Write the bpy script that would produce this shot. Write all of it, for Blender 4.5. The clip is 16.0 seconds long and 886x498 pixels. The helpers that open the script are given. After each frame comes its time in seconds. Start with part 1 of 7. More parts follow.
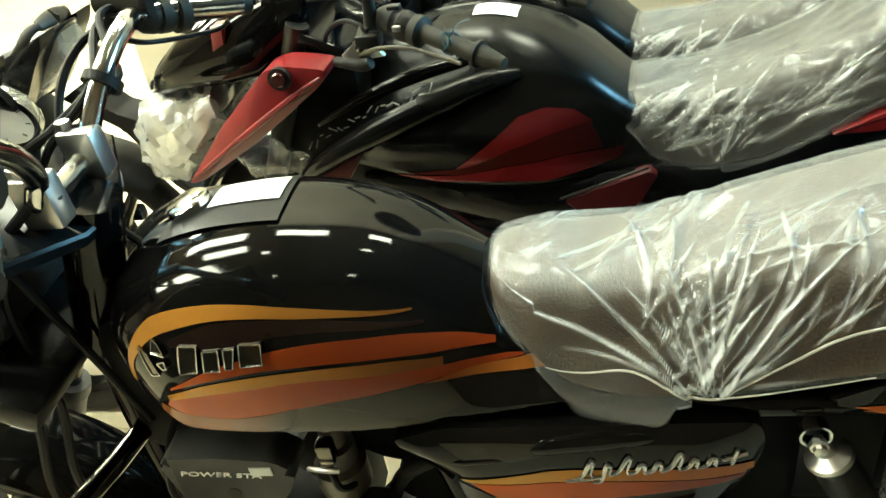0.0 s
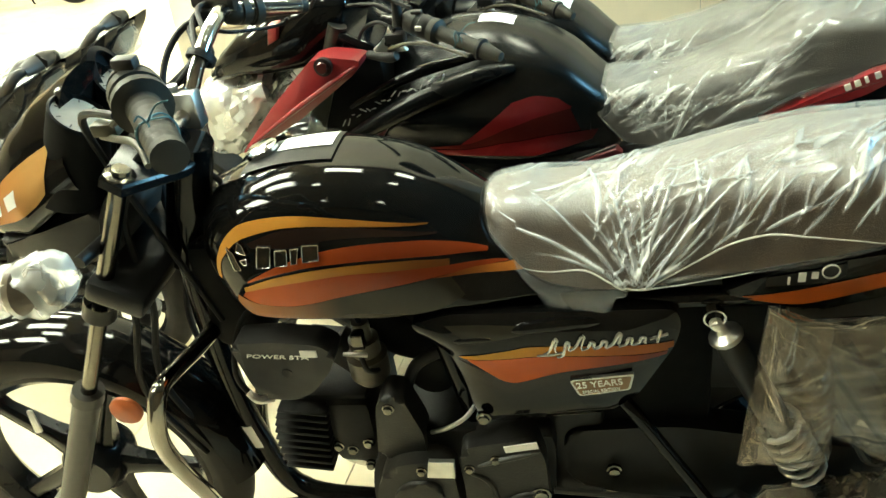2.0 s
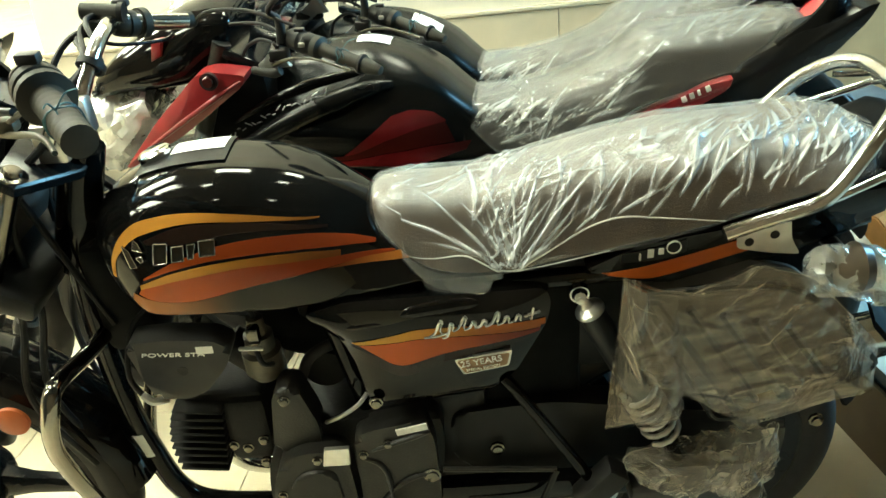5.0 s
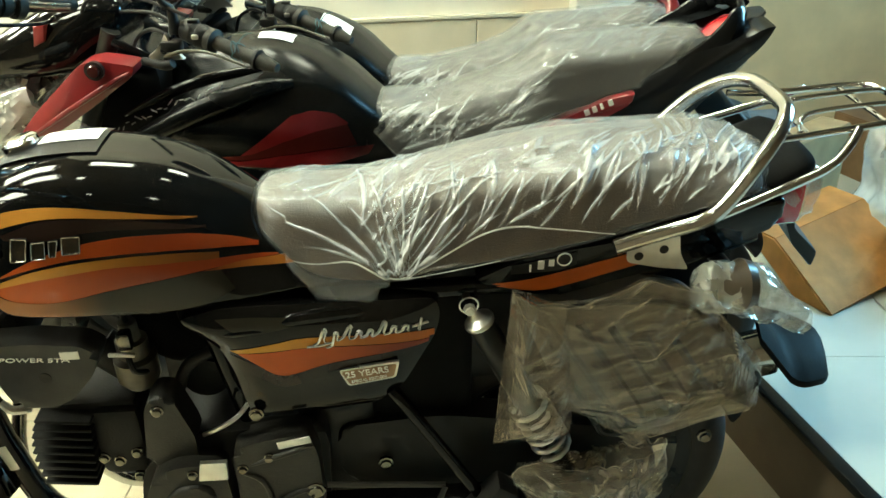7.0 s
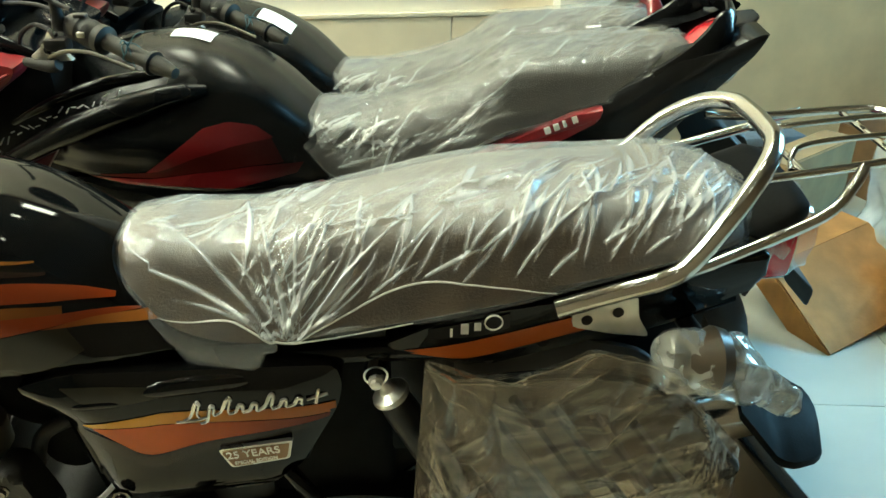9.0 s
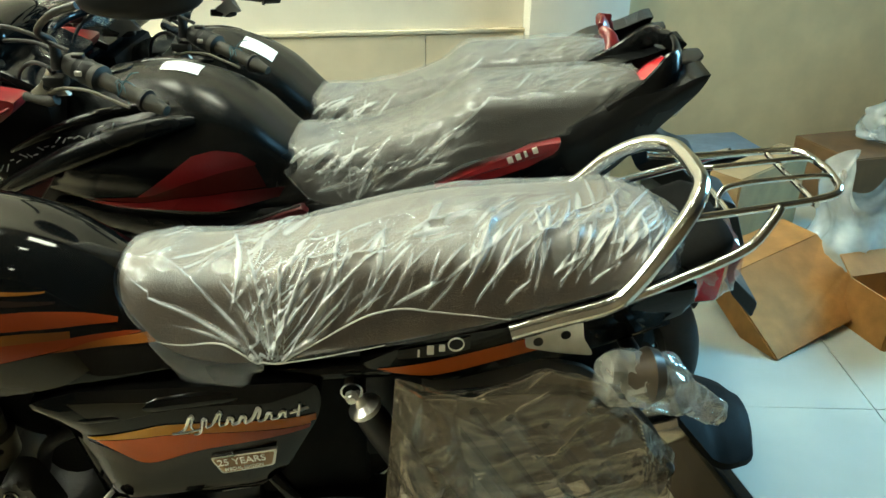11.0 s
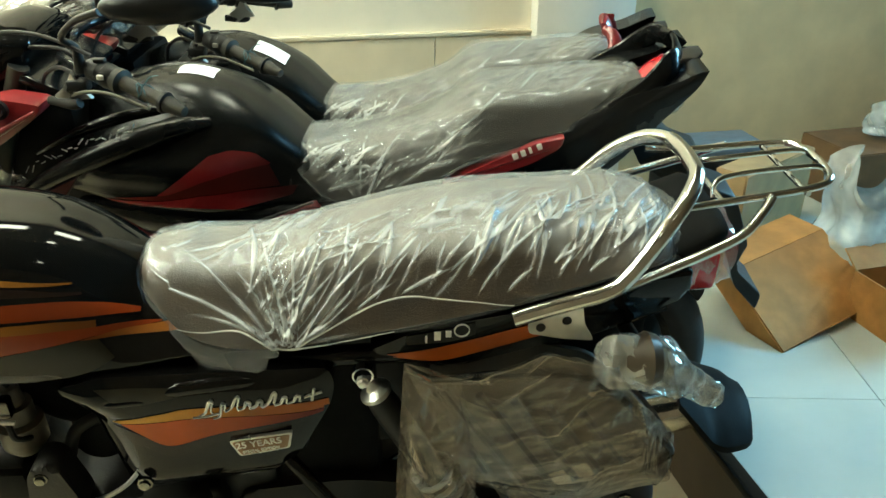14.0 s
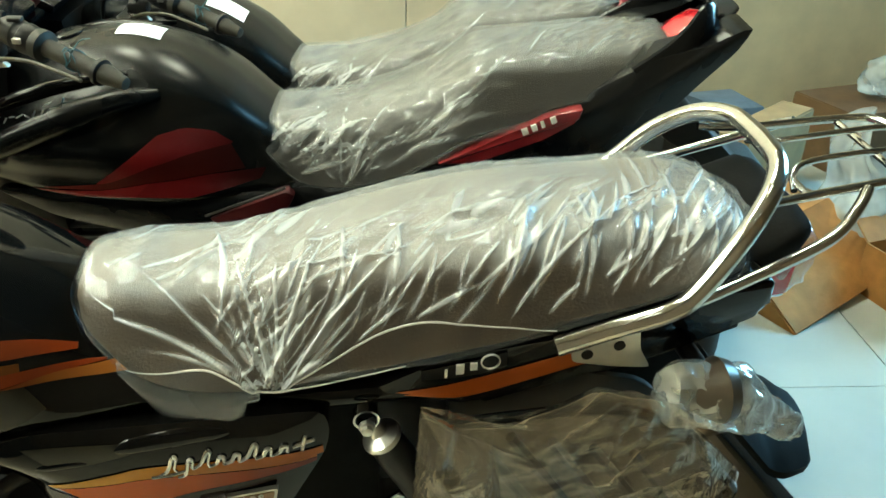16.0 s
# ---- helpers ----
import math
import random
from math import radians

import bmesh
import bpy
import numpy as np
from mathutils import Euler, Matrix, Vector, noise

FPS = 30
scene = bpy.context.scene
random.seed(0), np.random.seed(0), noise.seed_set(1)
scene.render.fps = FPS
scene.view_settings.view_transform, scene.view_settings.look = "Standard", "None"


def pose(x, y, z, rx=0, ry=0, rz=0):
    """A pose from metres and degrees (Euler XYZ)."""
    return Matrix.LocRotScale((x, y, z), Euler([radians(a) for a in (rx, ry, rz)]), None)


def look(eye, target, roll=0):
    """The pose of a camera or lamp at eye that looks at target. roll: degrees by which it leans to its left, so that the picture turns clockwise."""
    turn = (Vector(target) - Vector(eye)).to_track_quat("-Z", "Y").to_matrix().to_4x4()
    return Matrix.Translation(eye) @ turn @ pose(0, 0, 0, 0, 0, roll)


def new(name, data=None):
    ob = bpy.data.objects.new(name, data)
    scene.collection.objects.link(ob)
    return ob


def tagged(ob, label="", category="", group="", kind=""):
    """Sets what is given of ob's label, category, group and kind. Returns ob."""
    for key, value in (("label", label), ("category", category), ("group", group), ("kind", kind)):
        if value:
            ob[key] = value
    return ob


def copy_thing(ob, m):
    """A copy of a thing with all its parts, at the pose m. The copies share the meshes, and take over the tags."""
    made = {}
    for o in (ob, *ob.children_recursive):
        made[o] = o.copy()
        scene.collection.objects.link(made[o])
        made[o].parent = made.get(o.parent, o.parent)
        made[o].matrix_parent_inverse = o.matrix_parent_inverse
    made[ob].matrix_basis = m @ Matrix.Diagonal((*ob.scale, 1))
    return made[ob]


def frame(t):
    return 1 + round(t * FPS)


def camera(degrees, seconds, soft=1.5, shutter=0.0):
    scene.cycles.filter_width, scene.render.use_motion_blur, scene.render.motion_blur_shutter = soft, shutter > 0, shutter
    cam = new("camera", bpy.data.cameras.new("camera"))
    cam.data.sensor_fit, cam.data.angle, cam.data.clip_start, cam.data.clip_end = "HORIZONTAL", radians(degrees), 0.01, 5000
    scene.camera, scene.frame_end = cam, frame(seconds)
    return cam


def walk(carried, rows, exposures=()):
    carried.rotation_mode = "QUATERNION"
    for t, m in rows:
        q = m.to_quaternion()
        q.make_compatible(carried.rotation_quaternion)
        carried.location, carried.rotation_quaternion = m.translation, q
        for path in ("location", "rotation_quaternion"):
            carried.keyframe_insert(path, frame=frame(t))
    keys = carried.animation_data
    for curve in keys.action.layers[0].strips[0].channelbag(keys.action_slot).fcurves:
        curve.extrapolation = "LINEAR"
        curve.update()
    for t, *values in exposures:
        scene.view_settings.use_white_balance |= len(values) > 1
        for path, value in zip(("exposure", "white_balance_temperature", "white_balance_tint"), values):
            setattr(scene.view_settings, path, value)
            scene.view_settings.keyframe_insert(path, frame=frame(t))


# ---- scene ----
cam = camera(58.3, 16.0)
METRES, EYE, TILT, LEAN, TURN = 1.215, 1.22, -30.0, 8.0, 0.0
ROWS = [
    (0.0, 0.0, 0.0, 0.0, 0.0, 0.0, 0.0),
    (0.5, 0.0057, -0.043, -0.0311, 0.11, -0.0, -0.61),
    (1.0, 0.0157, -0.1098, -0.0444, 0.07, 0.09, -1.54),
    (1.5, 0.0112, -0.1747, -0.0806, -0.06, 0.78, -1.39),
    (2.0, -0.0065, -0.2233, -0.0924, -0.02, 1.58, -1.62),
    (2.5, -0.0351, -0.2323, -0.1101, -0.04, 2.4, -2.13),
    (3.0, -0.0577, -0.2545, -0.1286, -0.35, 2.5, -2.17),
    (3.5, -0.0629, -0.2826, -0.1392, -2.12, 3.73, -1.43),
    (4.0, -0.0589, -0.2902, -0.1473, -5.05, 4.16, -0.01),
    (4.5, -0.0492, -0.2925, -0.151, -6.62, 4.17, 0.4),
    (5.0, -0.023, -0.2894, -0.1478, -8.82, 4.43, 0.63),
    (7.5, 0.0448, -0.2531, -0.1402, -14.69, 5.27, -0.82),
    (8.0, 0.0798, -0.2094, -0.1097, -14.31, 5.5, -1.94),
    (8.5, 0.1229, -0.167, -0.0872, -14.01, 5.91, -1.91),
    (9.0, 0.1468, -0.133, -0.0786, -14.09, 4.84, -1.7),
    (9.5, 0.1385, -0.1501, -0.0562, -14.94, 4.42, -1.09),
    (12.0, 0.134, -0.2566, -0.0673, -15.52, 4.6, -1.88),
    (12.5, 0.1341, -0.2628, -0.069, -14.98, 4.59, -1.93),
    (13.0, 0.138, -0.2661, -0.0709, -14.73, 4.78, -1.75),
    (13.5, 0.1345, -0.2613, -0.0713, -14.71, 4.72, -1.57),
    (14.0, 0.1327, -0.2581, -0.0678, -14.6, 4.76, -1.14),
    (14.5, 0.1291, -0.2168, -0.0593, -14.58, 4.31, -0.21),
    (15.0, 0.1263, -0.1591, -0.0393, -15.23, 2.77, -0.13),
    (15.5, 0.1191, -0.1153, -0.0213, -17.61, 2.17, 0.15),
    (16.0, 0.1207, -0.0848, -0.0106, -17.87, 1.65, 0.12),
]
walk(cam, [(t, pose(0, 0, EYE, TILT, LEAN, TURN) @ pose(METRES * x, METRES * y, METRES * z, 90 + pitch, roll, yaw)) for t, x, y, z, yaw, pitch, roll in ROWS],
     exposures=[(0.0, -0.33), (1.0, -0.22), (3.5, -0.15), (7.5, -0.4), (9.0, -0.47), (12.5, -0.6), (14.0, -0.6), (15.0, -0.44), (16.0, -0.4)])

# ---------------------------------------------------------------- world and large lights
world = bpy.data.worlds.new("sky")
scene.world = world
world.use_nodes = True
wt = world.node_tree
sky = wt.nodes.new("ShaderNodeTexSky")
sky.sky_type = "NISHITA"
sky.sun_disc = False
sky.sun_elevation, sky.sun_rotation = radians(40), radians(120)
wt.links.new(sky.outputs[0], wt.nodes["Background"].inputs[0])
wt.nodes["Background"].inputs[1].default_value = 0.1


def area_lamp(name, m, w, h, watts, colour):
    d = bpy.data.lights.new(name, "AREA")
    d.shape, d.size, d.size_y, d.energy, d.color = "RECTANGLE", w, h, watts, colour
    ob = new(name, d)
    ob.matrix_basis = m
    return ob


# lamp added for cool daylight from the right; its opening is unseen
daylight = area_lamp("cool_daylight_lamp", look((3.7, 1.5, 2.0), (0.66, 1.0, 0.85)), 0.9, 1.5, 52, (0.28, 0.72, 1.0))
daylight.data.spread = radians(75)

# ---------------------------------------------------------------- building helpers
def thing(name, label, category, m=None, group=""):
    """An Empty at a thing's base, which parents its parts."""
    ob = new(name)
    ob.empty_display_size = 0.1
    if m is not None:
        ob.matrix_basis = m
    return tagged(ob, label, category, group)


def finish(bm, name, mat, smooth=True, angle=40):
    me = bpy.data.meshes.new(name)
    bmesh.ops.recalc_face_normals(bm, faces=bm.faces)
    if smooth:
        lim = radians(angle)
        for f in bm.faces:
            f.smooth = True
        for e in bm.edges:
            if len(e.link_faces) == 2 and e.calc_face_angle(0.0) > lim:
                e.smooth = False
    bm.to_mesh(me)
    bm.free()
    me.materials.append(mat)
    return me


def part(name, bm, mat, parent=None, label="", smooth=True, angle=40):
    """One mesh object from a bmesh, under a thing or a part."""
    ob = new(name, finish(bm, name, mat, smooth, angle))
    if parent is not None:
        ob.parent = parent
    if label:
        ob["label"] = label
    return ob


def smooth_path(pts, n=8):
    """Catmull-Rom through the points."""
    P = [Vector(p) for p in pts]
    out = []
    for i in range(len(P) - 1):
        a, b, c, d = P[max(i - 1, 0)], P[i], P[i + 1], P[min(i + 2, len(P) - 1)]
        for k in range(n):
            t = k / n
            out.append(0.5 * ((2 * b) + (c - a) * t + (2 * a - 5 * b + 4 * c - d) * t * t + (3 * b - a - 3 * c + d) * t ** 3))
    out.append(P[-1])
    return out


def interp(x, pts):
    return float(np.interp(x, [p[0] for p in pts], [p[1] for p in pts]))


def loft(rings, bm=None, caps=True, closed=True):
    bm = bm or bmesh.new()
    rows = [[bm.verts.new(p) for p in r] for r in rings]
    n = len(rows[0])
    for a, b in zip(rows, rows[1:]):
        for i in range(n if closed else n - 1):
            j = (i + 1) % n
            bm.faces.new((a[i], a[j], b[j], b[i]))
    if caps and closed:
        bm.faces.new(rows[0])
        bm.faces.new(rows[-1])
    return bm


def tube(pts, r, n=12, bm=None, sm=8, caps=True):
    """A round tube through the points; r is one radius or one for each end point."""
    path = smooth_path(pts, sm) if sm > 1 and len(pts) > 2 else [Vector(p) for p in pts]
    rs = [r] * len(path) if not isinstance(r, (list, tuple)) else [interp(i / (len(path) - 1), [(k / (len(r) - 1), v) for k, v in enumerate(r)]) for i in range(len(path))]
    rings, up = [], None
    for i, p in enumerate(path):
        d = (path[min(i + 1, len(path) - 1)] - path[max(i - 1, 0)]).normalized()
        if up is None:
            up = d.orthogonal().normalized()
        up = (up - d * up.dot(d)).normalized()
        s = d.cross(up)
        rings.append([p + rs[i] * (math.cos(a) * up + math.sin(a) * s) for a in [2 * math.pi * k / n for k in range(n)]])
    return loft(rings, bm, caps)


def lathe(profile, centre, axis=(0, 1, 0), n=24, bm=None, closed=False):
    """Turns a profile of (along, radius) about an axis through centre."""
    ax = Vector(axis).normalized()
    u = ax.orthogonal().normalized()
    v = ax.cross(u)
    c = Vector(centre)
    bm = bm or bmesh.new()
    rings = []
    for h, r in profile:
        if r < 1e-5:
            rings.append([bm.verts.new(c + ax * h)])
        else:
            rings.append([bm.verts.new(c + ax * h + r * (math.cos(2 * math.pi * k / n) * u + math.sin(2 * math.pi * k / n) * v)) for k in range(n)])
    pairs = list(zip(rings, rings[1:]))
    if closed:
        pairs.append((rings[-1], rings[0]))
    for a, b in pairs:
        for i in range(n):
            j = (i + 1) % n
            if len(a) == 1 and len(b) == 1:
                continue
            if len(a) == 1:
                bm.faces.new((a[0], b[j], b[i]))
            elif len(b) == 1:
                bm.faces.new((a[i], a[j], b[0]))
            else:
                bm.faces.new((a[i], a[j], b[j], b[i]))
    return bm


def box(lo, hi, bm=None, bevel=0.0, m=None, seg=2):
    own = bmesh.new()
    vs = [own.verts.new((x, y, z)) for x in (lo[0], hi[0]) for y in (lo[1], hi[1]) for z in (lo[2], hi[2])]
    for q in ((0, 1, 3, 2), (4, 6, 7, 5), (0, 4, 5, 1), (2, 3, 7, 6), (0, 2, 6, 4), (1, 5, 7, 3)):
        own.faces.new([vs[i] for i in q])
    if bevel:
        bmesh.ops.bevel(own, geom=own.edges[:], offset=bevel, segments=seg, profile=0.5, affect="EDGES")
    if m is not None:
        bmesh.ops.transform(own, matrix=m, verts=own.verts)
    if bm is None:
        return own
    return merge(bm, own)


def merge(bm, other):
    me = bpy.data.meshes.new("merge")
    other.to_mesh(me)
    other.free()
    bm.from_mesh(me)
    bpy.data.meshes.remove(me)
    return bm


def plate(outline, y0, y1, bevel=0.004, bm=None, seg=2, bulge=0.0):
    """A plate with an outline in x and z, from y0 to y1, its rim bevelled and its face y0 bulging."""
    own = bmesh.new()
    pts = outline
    a = [own.verts.new((x, y0, z)) for x, z in pts]
    b = [own.verts.new((x, y1, z)) for x, z in pts]
    fa = own.faces.new(a)
    own.faces.new(b)
    n = len(pts)
    for i in range(n):
        own.faces.new((a[i], a[(i + 1) % n], b[(i + 1) % n], b[i]))
    if bevel:
        rim = [e for e in own.edges if all(v in a for v in e.verts)]
        bmesh.ops.bevel(own, geom=rim, offset=bevel, segments=seg, profile=0.5, affect="EDGES")
    if bulge:
        face = min(own.faces, key=lambda f: f.calc_center_median().y)
        r = bmesh.ops.poke(own, faces=[face])
        for v in r["verts"]:
            v.co.y += bulge * (-1 if y0 < y1 else 1)
    if bm is None:
        return own
    return merge(bm, own)


def rounded(pts, r=0.012, n=4):
    """A closed outline with rounded corners."""
    out = []
    N = len(pts)
    for i in range(N):
        p, a, b = Vector(pts[i]), Vector(pts[i - 1]), Vector(pts[(i + 1) % N])
        d1, d2 = (a - p), (b - p)
        k = min(r, d1.length * 0.45, d2.length * 0.45)
        s, e = p + d1.normalized() * k, p + d2.normalized() * k
        for j in range(n + 1):
            t = j / n
            out.append(tuple((1 - t) ** 2 * s + 2 * t * (1 - t) * p + t * t * e))
    return out


def ridge(p, f, seed=0.0):
    return 1 - abs(noise.noise(Vector(p) * f + Vector((seed, seed * 1.7, -seed))) * 1.6)


def resample(pts, n):
    P = [Vector(p) for p in pts]
    d = [0.0]
    for a, b in zip(P, P[1:]):
        d.append(d[-1] + (b - a).length)
    out = []
    for k in range(n):
        s = d[-1] * k / (n - 1)
        i = min(int(np.searchsorted(d, s, side="right")) - 1, len(P) - 2)
        t = (s - d[i]) / max(d[i + 1] - d[i], 1e-9)
        out.append(P[i].lerp(P[i + 1], t))
    return out


def resample_loop(pts, n=8):
    """Points along a closed outline of (x, z)."""
    return [(p.x, p.y) for p in resample([(x, z, 0) for x, z in (*pts, pts[0])], 4 * n + 1)[:-1]]


def tree_of(ob_bm):
    from mathutils.bvhtree import BVHTree
    ob_bm.normal_update()
    return BVHTree.FromBMesh(ob_bm)


def onto(tree, x, z, lift=0.0012, side=-1):
    """The point of a surface at x and z, seen from the left (side -1) or right."""
    hit, nor, _, _ = tree.ray_cast(Vector((x, side * 1.0, z)), Vector((0, -side, 0)))
    if hit is None:
        return None
    if nor.y * side < 0:
        nor = -nor
    return hit + nor * lift


def decal(tree, top, low, n=40, m=6, lift=0.0012, side=-1, bm=None, curved=True):
    """A sticker between two lines of (x, z), laid on a surface."""
    bm = bm or bmesh.new()
    top, low = [[(p.x, p.y) for p in smooth_path([(x, z, 0) for x, z in ln], 8)] if len(ln) > 2 and curved else ln for ln in (top, low)]
    A, C = resample([(x, z, 0) for x, z in top], n), resample([(x, z, 0) for x, z in low], n)
    grid = []
    for a, c in zip(A, C):
        col = []
        for k in range(m + 1):
            p = a.lerp(c, k / m)
            q = onto(tree, p.x, p.y, lift, side)
            col.append(bm.verts.new(q) if q is not None else None)
        grid.append(col)
    for i in range(n - 1):
        for k in range(m):
            q = (grid[i][k], grid[i][k + 1], grid[i + 1][k + 1], grid[i + 1][k])
            if all(q):
                bm.faces.new(q)
    return bm


def lettering(text, size, m, extrude=0.0006):
    """Words as a mesh, in the built-in font."""
    cu = bpy.data.curves.new("lettering", "FONT")
    cu.body, cu.size, cu.extrude = text, size, extrude
    ob = bpy.data.objects.new("lettering", cu)
    scene.collection.objects.link(ob)
    dg = bpy.context.evaluated_depsgraph_get()
    me = bpy.data.meshes.new_from_object(ob.evaluated_get(dg))
    bm = bmesh.new()
    bm.from_mesh(me)
    bmesh.ops.transform(bm, matrix=m, verts=bm.verts)
    bpy.data.objects.remove(ob)
    bpy.data.curves.remove(cu)
    bpy.data.meshes.remove(me)
    return bm


def side_text(text, size, x, y, z, turn=0.0, slant=0.0, wide=1.0):
    """Lettering on a left-hand face: runs along x, stands along z, faces -y."""
    shear = Matrix.Identity(4)
    shear[0][1] = slant
    shear[0][0] = wide
    return lettering(text, size, Matrix.Translation((x, y, z)) @ Matrix.Rotation(radians(-turn), 4, "Y") @ Matrix.Rotation(radians(90), 4, "X") @ shear)


# ---------------------------------------------------------------- materials
def material(name, colour, rough=0.5, metal=0.0, vary=0.25, scale=30.0, bump=0.0, bump_scale=200.0, coat=0.0, stain=None, stain_scale=4.0, spec=0.5, rough_vary=0.1, random=0.0):
    """Paint, metal, rubber and the like: colour varied at two scales, with fine relief."""
    m = bpy.data.materials.new(name)
    m.use_nodes = True
    nt = m.node_tree
    b = nt.nodes["Principled BSDF"]
    co = nt.nodes.new("ShaderNodeTexCoord")
    n1 = nt.nodes.new("ShaderNodeTexNoise")
    n1.inputs["Scale"].default_value, n1.inputs["Detail"].default_value = scale, 6
    n2 = nt.nodes.new("ShaderNodeTexNoise")
    n2.inputs["Scale"].default_value, n2.inputs["Detail"].default_value = stain_scale, 4
    for n in (n1, n2):
        nt.links.new(co.outputs["Object"], n.inputs["Vector"])
    r1 = nt.nodes.new("ShaderNodeMapRange")
    r1.inputs[1].default_value, r1.inputs[2].default_value = 0.3, 0.7
    r1.inputs[3].default_value, r1.inputs[4].default_value = 1 - vary, 1 + vary
    nt.links.new(n1.outputs[0], r1.inputs[0])
    mul = nt.nodes.new("ShaderNodeVectorMath")
    mul.operation = "SCALE"
    mul.inputs[0].default_value = colour
    nt.links.new(r1.outputs[0], mul.inputs["Scale"])
    mix = nt.nodes.new("ShaderNodeMix")
    mix.data_type = "RGBA"
    r2 = nt.nodes.new("ShaderNodeMapRange")
    r2.inputs[1].default_value, r2.inputs[2].default_value = 0.5, 0.75
    r2.inputs[3].default_value, r2.inputs[4].default_value = 0.0, 0.6
    nt.links.new(n2.outputs[0], r2.inputs[0])
    nt.links.new(r2.outputs[0], mix.inputs["Factor"])
    nt.links.new(mul.outputs[0], mix.inputs["A"])
    mix.inputs["B"].default_value = (*(stain or [c * (1 - vary) for c in colour]), 1)
    last = mix.outputs["Result"]
    if random:
        oi = nt.nodes.new("ShaderNodeObjectInfo")
        rr = nt.nodes.new("ShaderNodeMapRange")
        rr.inputs[3].default_value, rr.inputs[4].default_value = 1 - random, 1 + random
        nt.links.new(oi.outputs["Random"], rr.inputs[0])
        mv = nt.nodes.new("ShaderNodeVectorMath")
        mv.operation = "SCALE"
        nt.links.new(last, mv.inputs[0])
        nt.links.new(rr.outputs[0], mv.inputs["Scale"])
        last = mv.outputs[0]
    nt.links.new(last, b.inputs["Base Color"])
    r3 = nt.nodes.new("ShaderNodeMapRange")
    r3.inputs[3].default_value, r3.inputs[4].default_value = max(rough - rough_vary, 0.02), min(rough + rough_vary, 1)
    nt.links.new(n2.outputs[0], r3.inputs[0])
    nt.links.new(r3.outputs[0], b.inputs["Roughness"])
    b.inputs["Metallic"].default_value = metal
    b.inputs["Specular IOR Level"].default_value = spec
    b.inputs["Coat Weight"].default_value = coat
    b.inputs["Coat Roughness"].default_value = 0.04
    if bump:
        n3 = nt.nodes.new("ShaderNodeTexNoise")
        n3.inputs["Scale"].default_value, n3.inputs["Detail"].default_value = bump_scale, 3
        nt.links.new(co.outputs["Object"], n3.inputs["Vector"])
        bp = nt.nodes.new("ShaderNodeBump")
        bp.inputs["Strength"].default_value, bp.inputs["Distance"].default_value = bump, 0.002
        nt.links.new(n3.outputs[0], bp.inputs["Height"])
        nt.links.new(bp.outputs[0], b.inputs["Normal"])
    return m


